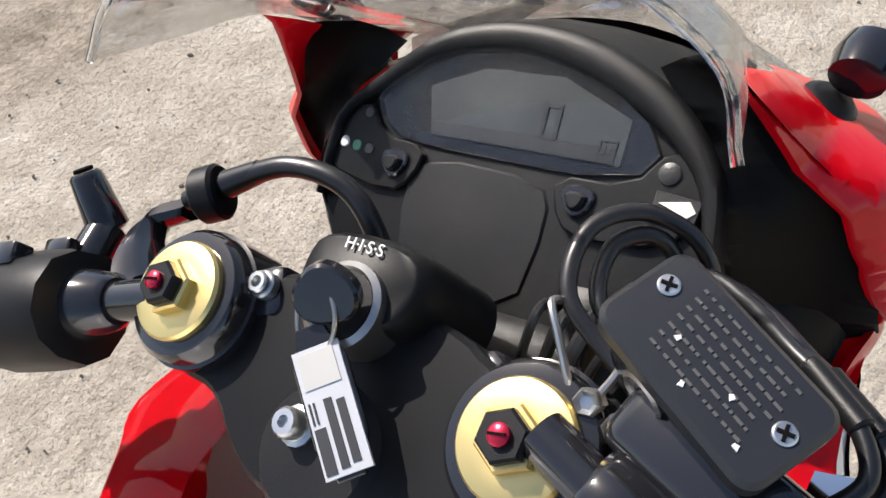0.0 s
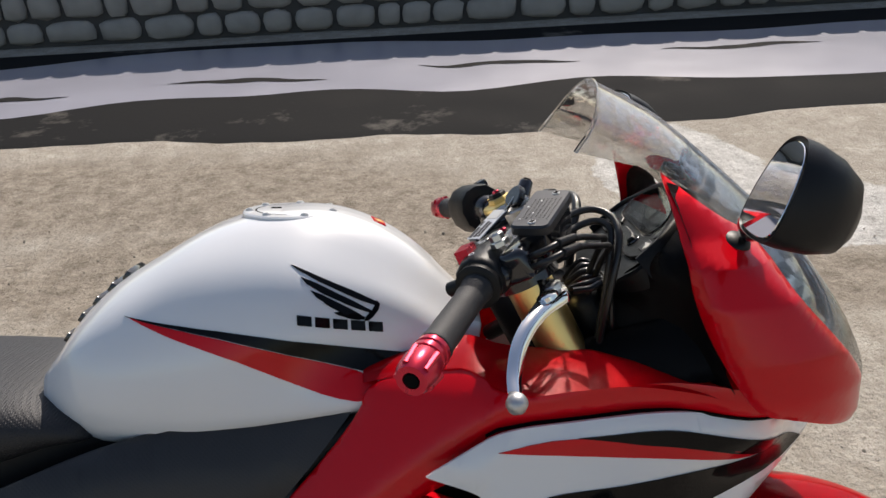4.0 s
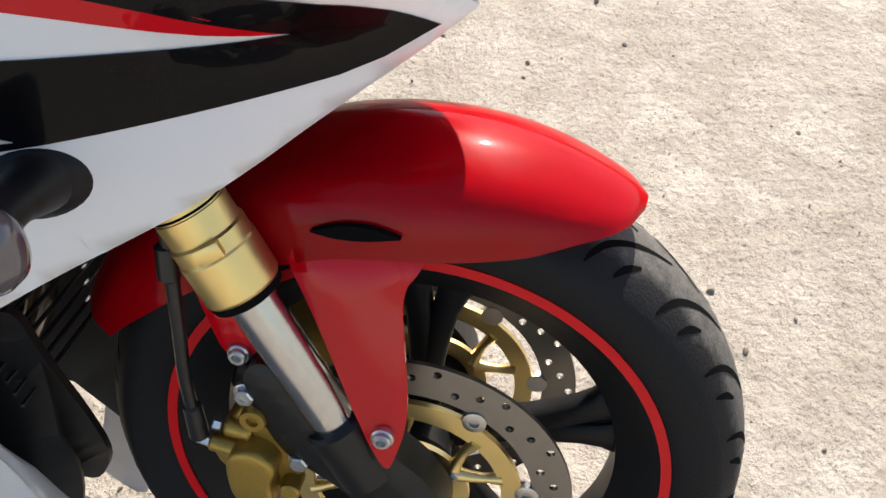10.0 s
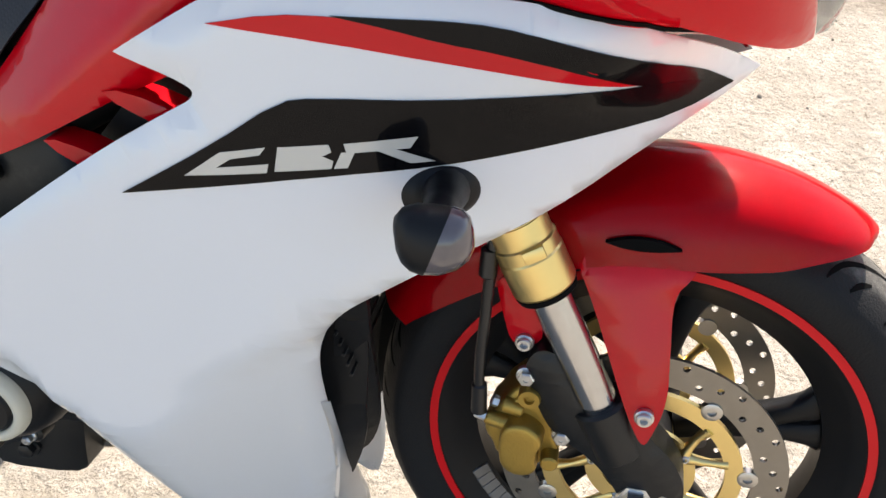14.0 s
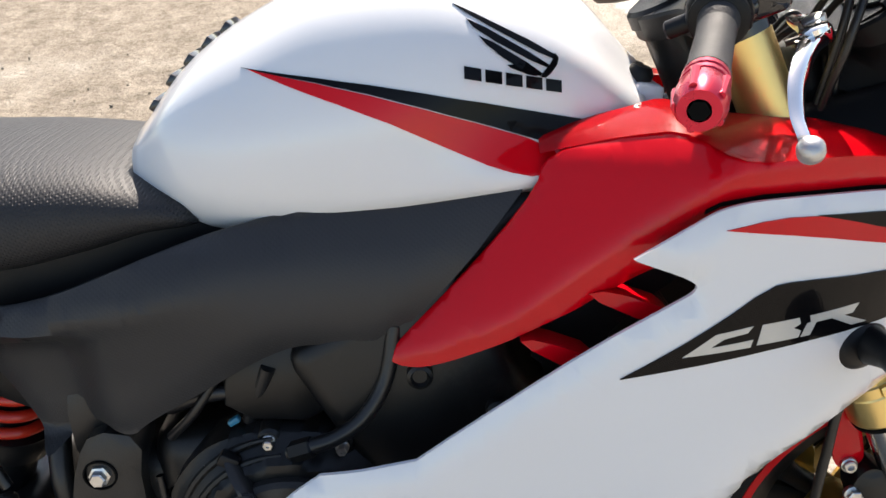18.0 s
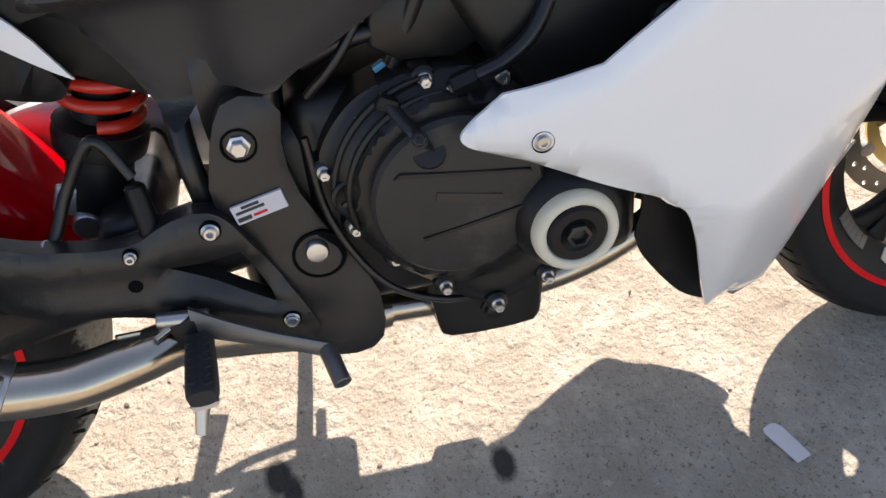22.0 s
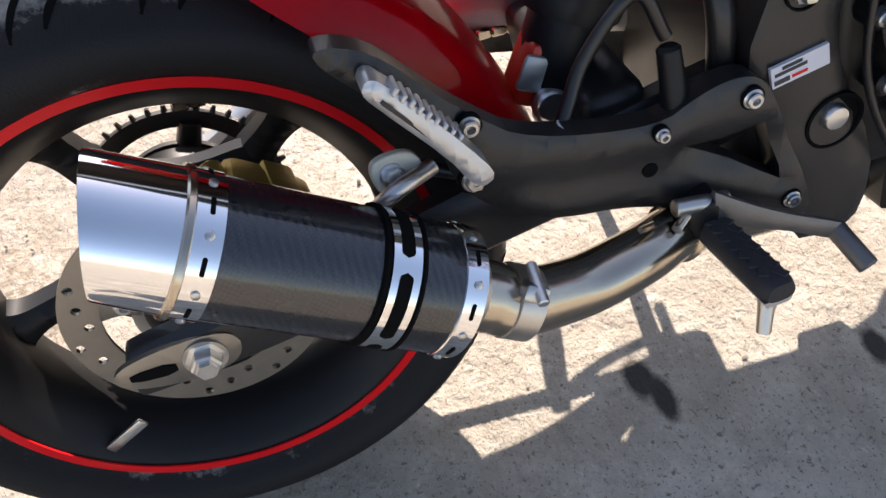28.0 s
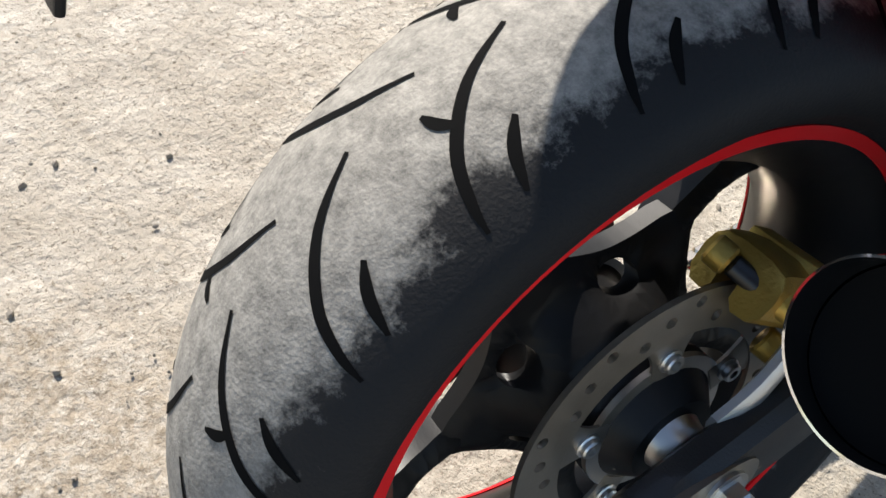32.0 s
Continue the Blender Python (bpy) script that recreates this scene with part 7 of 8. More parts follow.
part("bleed_nipple", rod((0.104, 0.076, 0.417), (0.116, 0.082, 0.410), 0.0055, 0.0035, 10), ZINC, rcal)
part("torque_arm", loft([[(x + dx, y, z + dz) for dx, dz in ((-0.006, -w), (0.006, -w), (0.006, w), (-0.006, w))] for x, y, z, w in ((0.104, 0.02, 0.330, 0.02), (0.108, 0.05, 0.36, 0.012), (0.110, 0.085, 0.400, 0.012))], 4, True, 1), ALU, rcal, "grey caliper bracket")
part("wheel_weight", block((0.004, 0.05, 0.012), pose(0.06, -0.115, 0.165, 32), 0.001), ZINC, rear)
part("axle_spacer", rod((0.083, RY, RZ), (0.10, RY, RZ), 0.024, 0.020, 24, 0.002), STEEL, rear)

# ---- exhaust ----
A0, A1 = Vector((0.2123, 0.2151, 0.3860)), Vector((0.2058, 0.0353, 0.4957))
AD = (A1 - A0).normalized()
L = (A1 - A0).length


def along(d):
    return A0 + AD * d


can = part("silencer", lathe([(0.046, 0.0), (0.0502, 0.002), (0.0502, L), (0.046, L + 0.002)], A0, AD, 64), CARBON, bike, "short carbon-fibre silencer with polished tip", sharp=40)


def band(d0, d1, r, name, mat, label=""):
    return part(name, lathe([(r - 0.002, d0), (r, d0 + 0.001), (r, d1 - 0.001), (r - 0.002, d1)], A0, AD, 64), mat, can, label, sharp=30)


band(0.0, 0.019, 0.0517, "front_band", CHROME, "polished steel band")
band(L - 0.019, L + 0.002, 0.0517, "rear_band", CHROME, "polished steel band")
band(0.054, 0.078, 0.0523, "clamp_band", CHROME, "steel mounting clamp")
band(0.078, 0.083, 0.0536, "clamp_rubber", GROOVE)
band(0.050, 0.054, 0.0531, "clamp_rubber", GROOVE)
_, cu, cv = basis(AD)


def on_can(ang, d, r):
    return along(d) + (cu * math.cos(ang) + cv * math.sin(ang)) * r


def slot_on_can(a0, a1, d, hw, r, mat, name):
    rows = []
    for k in range(25):
        a = a0 + (a1 - a0) * k / 24
        end = min(a - a0, a1 - a) * r
        w = hw if end >= hw else math.sqrt(max(0.0, hw * hw - (hw - end) ** 2)) + 0.0001
        rows.append([on_can(a, d - w, r), on_can(a, d + w, r)])
    return part(name, grid_loft(rows), mat, can)


for d, rr in ((0.0095, 0.0520), (L - 0.009, 0.0520)):
    for i in range(8):
        a = i * math.pi / 4
        part("band_rivet", lathe([(0.0032, -0.001), (0.0032, 0.001), (0.0015, 0.0018)], on_can(a, d, rr), on_can(a, d, 1) - along(d), 12), STEEL, can)
        slot_on_can(a + 0.27, a + 0.52, d, 0.0016, rr + 0.0001, GROOVE, "band_slot")
for i in range(5):
    slot_on_can(i * 1.257 + 0.35, i * 1.257 + 1.40, 0.066, 0.0052, 0.0526, GROOVE, "clamp_slot")
# cut tip
rows = []
for k, (r, e) in enumerate(((0.0498, 0.0), (0.0511, 0.012), (0.0500, 0.4), (0.0484, 0.96), (0.0480, 1.0), (0.0466, 1.0), (0.0462, 0.96), (0.0465, 0.4), (0.046, -0.3))):
    ring = []
    for i in range(64):
        a = 2 * math.pi * i / 64
        up = (cu * math.cos(a) + cv * math.sin(a)).z
        ring.append(on_can(a, L + e * (0.058 + 0.016 * up), r))
    rows.append(ring)
tip = part("exhaust_tip", grid_loft(rows, True, False), CHROME, can, "polished slash-cut exhaust tip", sharp=30)
part("tip_inside", lathe([(0.0458, L + 0.03), (0.0455, L - 0.05), (0.030, L - 0.052), (0.028, L - 0.12), (0.002, L - 0.12)], A0, AD, 48), GROOVE, can)
part("weld_ring", lathe([(0.0500, L), (0.0538, L + 0.002), (0.0530, L + 0.006), (0.0500, L + 0.008)], A0, AD, 64, closed=True), PIPE, can)
part("front_cone", lathe([(0.046, 0.002), (0.043, -0.004), (0.033, -0.008), (0.031, -0.014)], A0, AD, 40), STEEL, can)
pipe = part("link_pipe", tube([along(-0.004), along(-0.03), along(-0.055) + Vector((0, 0.003, -0.002)), Vector((0.198, 0.325, 0.337)), Vector((0.186, 0.385, 0.340)), Vector((0.165, 0.430, 0.335)), Vector((0.135, 0.49, 0.305)), Vector((0.11, 0.56, 0.275)), Vector((0.08, 0.64, 0.258))], [0.0305, 0.0290, 0.0275, 0.0265, 0.0255, 0.0245, 0.024, 0.024], 28, 6), PIPE, bike, "heat-tinted stainless exhaust pipe")
part("pipe_clamp", lathe([(0.0285, -0.066), (0.0310, -0.065), (0.0310, -0.043), (0.0285, -0.042)], A0, AD, 40), STEEL, pipe)
part("clamp_ear", block((0.020, 0.014, 0.018), frame_at(along(-0.054) + Vector((0.020, 0.010, 0.026)), (1, 0, 0.4), AD), 0.003), STEEL, pipe)
part("clamp_screw", rod(along(-0.054) + Vector((0.002, 0.014, 0.038)), along(-0.054) + Vector((0.036, 0.012, 0.026)), 0.005, 0.005, 12, 0.001), ZINC, pipe)
part("joint_clamp", lathe([(0.0262, -0.012), (0.029, -0.010), (0.029, 0.010), (0.0262, 0.012)], (0.162, 0.434, 0.334), (0.5, -0.8, 0.2), 28), PIPE, pipe)
part("joint_screw", rod((0.175, 0.440, 0.372), (0.195, 0.412, 0.366), 0.005, 0.005, 10), PIPE, pipe)
part("spring_hook", rod((0.185, 0.396, 0.370), (0.196, 0.378, 0.378), 0.003, 0.003, 8), PIPE, pipe)
part("hanger_strap", tube([on_can(0, 0.070, 0.052), on_can(0, 0.070, 0.058), Vector((0.172, 0.186, 0.462)), Vector((0.156, 0.222, 0.466))], 0.007, 10), STEEL, can)
m = frame_at((0.152, 0.190, 0.466), (1, 0.1, 0.2), (0, 1, 0.2))
part("hanger_bracket", plate([(-0.014, -0.016), (0.012, -0.018), (0.026, -0.008), (0.022, 0.012), (-0.006, 0.018), (-0.016, 0.010)], m, -0.004, 0.004, 0.001, 2), CREAM, can, "pale metal hanger bracket")
bolt(can, m @ Vector((0, 0, 0.004)), (1, 0.1, 0.2), 0.008, 0.007, ZINC, "hex")

# left footrest and gear lever
far = part("left_footrest_hanger", sheet(HANGER, hanger_x, 0.022, 0.006, 0.008, 0.02, 2, -1, [[(0.507, 0.424), (0.468, 0.417), (0.436, 0.418), (0.480, 0.392), (0.530, 0.358), (0.528, 0.372)]]), FRAME, bike, "black aluminium footrest hanger", sharp=50)
part("footrest", tube([(-0.185, 0.438, 0.388), (-0.21, 0.442, 0.378), (-0.24, 0.448, 0.362), (-0.268, 0.454, 0.345)], [0.012, 0.015, 0.0165, 0.0165], 14), GRIP, far)
part("gear_lever", tube([(-0.19, 0.445, 0.365), (-0.20, 0.50, 0.352), (-0.205, 0.56, 0.345), (-0.208, 0.60, 0.352)], 0.006, 10), STEEL, far)
part("gear_peg", rod((-0.20, 0.60, 0.352), (-0.245, 0.602, 0.350), 0.008, 0.008, 14, 0.002), GRIP, far)

# side stand and lower left
part("side_stand", tube([(-0.12, 0.56, 0.30), (-0.19, 0.545, 0.16), (-0.242, 0.53, 0.066)], [0.013, 0.011, 0.010], 12), FRAME, bike, "black side stand")

# ---- cockpit ----
BARS = {1: (Vector((0.108, 1.149, 0.990)), Vector((0.345, 1.068, 0.941))), -1: (Vector((-0.118, 1.136, 0.984)), Vector((-0.372, 1.045, 0.943)))}
UP = -FD
CL = frame_at((0, 1.135, 0.985), UP, (1, 0, 0))
clampo = [(-0.140, 0.005), (-0.135, 0.035), (-0.105, 0.042), (-0.075, 0.030), (-0.045, 0.045), (0.045, 0.045), (0.075, 0.030), (0.105, 0.042), (0.135, 0.035), (0.140, 0.005), (0.130, -0.026), (0.095, -0.030), (0.070, -0.030), (0.045, -0.052), (0.02, -0.062), (-0.02, -0.062), (-0.045, -0.052), (-0.070, -0.030), (-0.095, -0.030), (-0.130, -0.026)]
clamp = steered(part("top_clamp", plate(clampo, CL, -0.042, -0.016, 0.003, 2), SOFT_BLACK, bike, "black cast top fork clamp"))
part("clamp_boss", lathe([(0.034, -0.03), (0.034, -0.016), (0.030, -0.012), (0.018, -0.012)], CL @ Vector((0.004, -0.032, 0)), UP, 32), PLASTIC, clamp)
part("stem_bolt", lathe([(0.010, -0.02), (0.010, -0.004), (0.0075, -0.003), (0.0075, 0.005), (0.006, 0.007), (0.003, 0.007), (0.003, 0.004)], CL @ Vector((-0.008, -0.026, -0.006)), UP, 14), ZINC, clamp, "bright adjuster bolt")
for sx in (1, -1):
    c = fork_at(0.979 if sx > 0 else 0.990, sx)
    c.x = 0.097 if sx > 0 else -0.101
    ring = part("fork_clamp_ring", lathe([(0.027, -0.040), (0.036, -0.038), (0.036, -0.004), (0.033, 0.000), (0.027, 0.001)], c, UP, 40), GLOSS_BLACK, clamp)
    capo = steered(part("fork_cap", lathe([(0.0250, -0.012), (0.0268, 0.000), (0.0268, 0.004), (0.0255, 0.006), (0.021, 0.0068), (0.015, 0.007)], c, UP, 48), GOLD, bike, "gold fork cap with a preload adjuster", sharp=25))
    part("cap_hex", lathe([(0.0150, 0.006), (0.0150, 0.012), (0.0138, 0.0135), (0.010, 0.0135)], c, UP, 6), GOLD, capo, sharp=25)
    part("adjuster", lathe([(0.0118, 0.013), (0.0118, 0.018), (0.0104, 0.0195), (0.004, 0.0195)], c, UP, 6), PLASTIC, capo, sharp=25)
    part("rebound_screw", lathe([(0.0048, 0.019), (0.0048, 0.022), (0.0035, 0.023)], c, UP, 16), RED_ANO, capo, "red rebound screw")
    part("screw_slot", block((0.0076, 0.0011, 0.0012), frame_at(c + UP * 0.0232, UP, (1, 0.3, 0)), 0), GROOVE, capo)
    # clip-on bar
    b0, b1 = BARS[sx]
    bd = (b1 - b0).normalized()
    at = lambda d: b0 + bd * d
    bar = steered(part("handlebar", rod(at(0), at(0.250), 0.0112, 0.0112, 20), GLOSS_BLACK, bike, "black clip-on handlebar"))
    part("clamp_block", lathe([(0.030, -0.045), (0.038, -0.043), (0.038, -0.012), (0.030, -0.010)], c, UP, 36), GLOSS_BLACK, bar)
    part("clamp_pinch", block((0.026, 0.030, 0.026), frame_at(c - UP * 0.022 + Vector((-sx * 0.034, 0.018, 0)), UP, (1, -0.6 * sx, 0)), 0.006, 2), GLOSS_BLACK, bar)
    bolt(bar, c - UP * 0.008 + Vector((-sx * 0.036, 0.020, 0.004)), UP, 0.006, 0.006, ZINC, "socket")
    grip_prof = [(0.0148, 0.118), (0.0163, 0.121), (0.0163, 0.126), (0.0146, 0.128)]
    for i in range(5):
        grip_prof += [(0.0140, 0.129 + i * 0.004), (0.0152, 0.131 + i * 0.004)]
    grip_prof += [(0.0144, 0.152), (0.0146, 0.180), (0.0149, 0.205), (0.0147, 0.232), (0.0160, 0.235), (0.0160, 0.240), (0.0145, 0.242)]
    part("grip", lathe(grip_prof, b0, bd, 28), GRIP, bar, "black rubber grip", sharp=30)
    part("bar_end", lathe([(0.0150, 0.242), (0.0165, 0.243), (0.0165, 0.248), (0.0150, 0.249), (0.0150, 0.252), (0.0168, 0.253), (0.0168, 0.258), (0.0150, 0.259), (0.0165, 0.261), (0.0178, 0.270), (0.0172, 0.284), (0.0140, 0.292), (0.0078, 0.292), (0.0072, 0.280)], b0, bd, 20), RED_ANO, bar, "red anodised bar end", sharp=25)
    for i in range(5):
        a = 2 * math.pi * i / 5
        _, gu, gv = basis(bd)
        part("bar_end_flute", rod(at(0.264) + (gu * math.cos(a) + gv * math.sin(a)) * 0.0168, at(0.288) + (gu * math.cos(a) + gv * math.sin(a)) * 0.0150, 0.0034, 0.0028, 8), RED_ANO, bar)
    part("bar_end_hole", lathe([(0.0070, 0.279), (0.0070, 0.2925), (0.001, 0.2925)], b0, bd, 6), GROOVE, bar)

# right switch housing
b0, b1 = BARS[1]
bd = (b1 - b0).normalized()
at = lambda d: b0 + bd * d
sw = frame_at(at(0.092), UP, bd)
switch = steered(part("switch_housing", loft([[sw @ Vector((x, y * s, z * s)) for y, z in ((-0.024, -0.020), (0.016, -0.024), (0.026, -0.004), (0.022, 0.020), (-0.004, 0.030), (-0.026, 0.014))] for x, s in ((-0.026, 0.88), (-0.022, 1), (0.012, 1.02), (0.022, 0.94), (0.024, 0.8))], 3, True, 1), PLASTIC, bike, "black switch housing with a red engine stop switch"))
part("stop_switch", loft([[sw @ Vector((-0.006 + x, -0.012 + y, z)) for x, y in ((-0.011, -0.008), (0.011, -0.008), (0.013, 0.008), (-0.009, 0.008))] for z in (0.018, 0.030, 0.034)], 2, True, 0), RED_ANO, switch, "red stop switch")
part("start_button", lathe([(0.008, 0.0), (0.008, 0.026), (0.006, 0.028)], sw @ Vector((0.004, -0.018, 0.0)), -sw.col[1].xyz, 14), PLASTIC, switch)
for dx in (-0.016, 0.016):
    part("switch_mark", lathe([(0.0024, 0.0292), (0.0032, 0.0292), (0.0032, 0.0298), (0.0024, 0.0298)], sw @ Vector((dx, 0.004, 0)), UP, 14, closed=True), INK_WHITE, switch)
part("throttle_collar", lathe([(0.022, 0.112), (0.0235, 0.114), (0.0235, 0.121), (0.020, 0.123)], b0, bd, 28), PLASTIC, switch)
for k in range(2):
    o = Vector((0.006, 0.004, -0.008)) * k
    part("throttle_cable", tube([sw @ Vector((-0.004, 0.020, 0.002 - 0.01 * k)), Vector((0.205, 1.158, 0.990)) + o, Vector((0.218, 1.176, 1.000)) + o, Vector((0.205, 1.196, 1.006)) + o, Vector((0.180, 1.214, 1.004)) + o, Vector((0.156, 1.234, 0.998)) + o, Vector((0.130, 1.246, 0.990)) + o, Vector((0.09, 1.240, 0.960)) + o, Vector((0.07, 1.22, 0.90)) + o], 0.0035, 10), HOSE, switch)
    part("cable_sleeve", rod(Vector((0.212, 1.190, 1.0055)) + o, Vector((0.188, 1.209, 1.006)) + o, 0.0048, 0.0044, 12, 0.001), PLASTIC, switch)


def rrect(w, h, r):
    """A rectangle with round corners."""
    out = []
    for cx, cy, a0 in ((w - r, h - r, 0), (r - w, h - r, 90), (r - w, r - h, 180), (w - r, r - h, 270)):
        out += [(cx + r * math.cos(radians(a0 + k * 18)), cy + r * math.sin(radians(a0 + k * 18))) for k in range(6)]
    return out


# brake master cylinder with its reservoir
RN = Vector((0.27, -0.175, 0.95)).normalized()
RM = frame_at((0.166, 1.178, 1.031), RN, (0.0617, -0.0288, -0.0216))
res = steered(part("fluid_reservoir", loft([[RM @ Vector((x * s, y * s, z)) for x, y in rrect(0.037, 0.0190, 0.007)] for z, s in ((-0.040, 0.86), (-0.030, 0.92), (-0.006, 0.96))], 2, True, 0), GLOSS_BLACK, bike, "black brake fluid reservoir with printed cap"))
part("reservoir_cap", plate(rrect(0.0395, 0.0215, 0.008), RM, -0.007, 0.003, 0.0022), CAP_BLACK, res, "satin black cap with embossed warning lines")
for sxx in (-0.0305, 0.0305):
    sy = 0.0060 if sxx < 0 else 0.0015
    part("cap_screw", lathe([(0.0042, 0.001), (0.0042, 0.0036), (0.0035, 0.0042)], RM @ Vector((sxx, sy, 0)), RM.col[2].xyz, 20), ZINC, res)
    part("screw_cross", block((0.0058, 0.0013, 0.001), RM @ pose(sxx, sy, 0.0043, 0, 0, 30), 0), GROOVE, res)
    part("screw_cross", block((0.0058, 0.0013, 0.001), RM @ pose(sxx, sy, 0.0044, 0, 0, 120), 0), GROOVE, res)
rnd = random.Random(3)
PRINT_GREY = material("grey_print", (0.06, 0.06, 0.062), 0.6, 0, 0, 0.05, 40)
for j in range(7):
    y = 0.0140 - 0.0044 * j
    x = -0.022 + 0.0005 * j
    rows = []
    while x < 0.023:
        w = rnd.uniform(0.0012, 0.004)
        rows.append((x, min(x + w, 0.0245), y))
        x += w + rnd.choice((0.0008, 0.0008, 0.002))
    bar_rows(RM, rows, 0.0013, PRINT_GREY, res, "print_line", 0.0034)
for k in range(4):
    part("paint_chip", plate([(-0.0012, -0.0009), (0.001, -0.0013), (0.0014, 0.0006), (0.0, 0.0013)], RM @ pose(-0.014 + 0.013 * k, -0.004 - 0.010 * (k % 2), 0, 0, 0, 40 * k), -0.001, 0.0036, 0.0002), INK_WHITE, res)
part("level_window", lathe([(0.0095, 0), (0.0105, 0.002), (0.0090, 0.003), (0.0078, 0.0015)], RM @ Vector((-0.010, -0.0178, -0.022)), -RM.col[1].xyz, 24), STEEL, res)
part("window_glass", lathe([(0.0078, 0), (0.0078, 0.0018), (0.006, 0.002)], RM @ Vector((-0.010, -0.0178, -0.022)), -RM.col[1].xyz, 24), SMOKE_LENS, res)
master = steered(part("master_cylinder", rod((0.135, 1.145, 0.985), (0.215, 1.128, 0.972), 0.016, 0.014, 20, 0.003), GLOSS_BLACK, bike, "black front brake master cylinder"))
part("body", block((0.085, 0.034, 0.034), frame_at((0.175, 1.160, 0.988), UP, (0.93, -0.36, 0)), 0.008, 3), GLOSS_BLACK, master)
part("mount_clamp", lathe([(0.0185, 0.030), (0.0195, 0.032), (0.0195, 0.050), (0.0185, 0.052)], b0, bd, 24), GLOSS_BLACK, master)
part("banjo_bolt", lathe([(0.010, 0), (0.010, 0.005), (0.008, 0.006), (0.008, 0.012), (0.006, 0.014)], (0.196, 1.135, 1.003), UP, 6), ZINC, master)
lever = steered(part("brake_lever", loft([[Vector((x, y, z)) + UP * dz + Vector((0, dy, 0)) for dy, dz in ((-w, -h), (w, -h), (w * 1.1, 0), (w, h), (-w, h), (-w * 1.1, 0))] for x, y, z, w, h in ((0.198, 1.182, 0.962, 0.011, 0.005), (0.220, 1.186, 0.957, 0.013, 0.006), (0.236, 1.179, 0.953, 0.0095, 0.006), (0.254, 1.169, 0.950, 0.0065, 0.0055), (0.277, 1.156, 0.942, 0.0055, 0.005), (0.298, 1.146, 0.929, 0.0050, 0.005), (0.320, 1.141, 0.912, 0.0048, 0.005), (0.338, 1.141, 0.901, 0.0048, 0.005))], 5, True, 1), CHROME, bike, "polished brake lever with a ball end"))
part("ball_end", lathe([(0.001, -0.010), (0.006, -0.0085), (0.0095, -0.003), (0.0095, 0.003), (0.006, 0.0085), (0.001, 0.010)], (0.345, 1.142, 0.897), bd, 20), ALU, lever, sharp=80)
part("pivot_screw", lathe([(0.009, 0), (0.009, 0.005), (0.006, 0.007)], Vector((0.220, 1.185, 0.962)), UP, 20), ZINC, lever)
part("lever_adjuster", lathe([(0.011, 0), (0.011, 0.004), (0.008, 0.006)], Vector((0.238, 1.178, 0.958)), UP, 20), CHROME, lever)
for pts in ([(0.150, 1.172, 0.985), (0.120, 1.190, 0.99), (0.092, 1.205, 1.005), (0.088, 1.235, 1.015), (0.105, 1.258, 1.008), (0.128, 1.262, 0.985), (0.135, 1.25, 0.93), (0.115, 1.24, 0.85), (0.10, 1.255, 0.72)],
            [(0.150, 1.180, 0.983), (0.125, 1.200, 0.985), (0.100, 1.214, 0.995), (0.096, 1.240, 1.003), (0.112, 1.255, 0.995), (0.122, 1.25, 0.95), (0.110, 1.235, 0.85)]):
    part("brake_hose", tube(pts, 0.0040, 12), HOSE, master)
for pts in ([(0.108, 1.172, 0.988), (0.098, 1.185, 1.004), (0.090, 1.196, 1.010), (0.092, 1.205, 1.000)], [(0.118, 1.170, 0.988), (0.124, 1.186, 0.996), (0.118, 1.198, 1.000), (0.116, 1.205, 0.99)]):
    part("wire_clip", tube(pts, 0.0018, 8), STEEL, master)
for p in ((0.117, 1.174, 0.984), (0.131, 1.170, 0.980)):
    part("pinch_bolt", lathe([(0.0062, 0), (0.0062, 0.010), (0.005, 0.012), (0.003, 0.010)], p, (0.1, -0.6, 0.8), 6), ZINC, master)

# wiring round the steering head
loom = part("wiring_loom", block((0.150, 0.045, 0.085), pose(0.020, 1.236, 0.880, 24), 0.018, 4), SOFT_BLACK, bike, "black wiring loom behind the fork")
for i in range(6):
    x = 0.052 + 0.012 * i
    part("wire", tube([(x, 1.205 + 0.004 * (i % 2), 0.925), (x + 0.006, 1.226, 0.948 - 0.004 * i), (x + 0.004, 1.246, 0.930), (x - 0.004, 1.250, 0.890 - 0.006 * i), (x - 0.010, 1.240, 0.840)], 0.0026 + 0.0007 * (i % 3), 8, 5), HOSE, loom)
for dx, dz in ((0.070, 0.03), (0.095, -0.02)):
    part("connector", block((0.016, 0.014, 0.026), pose(dx, 1.256, 0.892 + dz, 20, 0, 8), 0.002), PLASTIC, loom)

# left switches, clutch lever perch
c0, c1 = BARS[-1]
cd = (c1 - c0).normalized()
catl = lambda d: c0 + cd * d
lw = frame_at(catl(0.088), UP, cd)
left = steered(part("switch_housing", loft([[lw @ Vector((x, y * s, z * s)) for y, z in ((-0.026, -0.016), (-0.020, 0.020), (0.006, 0.030), (0.026, 0.016), (0.026, -0.016), (0.0, -0.028))] for x, s in ((-0.034, 1.1), (-0.028, 1.3), (0.024, 1.34), (0.033, 1.15), (0.036, 0.95))], 3, True, 1), PLASTIC, bike, "black switch housing with light and horn switches"))
part("dip_switch", block((0.020, 0.014, 0.014), lw @ Matrix.Translation((0.004, -0.022, 0.026)), 0.002), GLOSS_BLACK, left)
part("signal_switch", block((0.020, 0.012, 0.010), lw @ Matrix.Translation((0.0, -0.036, -0.002)), 0.002), GLOSS_BLACK, left)
part("horn_button", block((0.014, 0.012, 0.012), lw @ Matrix.Translation((0.012, -0.034, -0.017)), 0.002), GLOSS_BLACK, left)
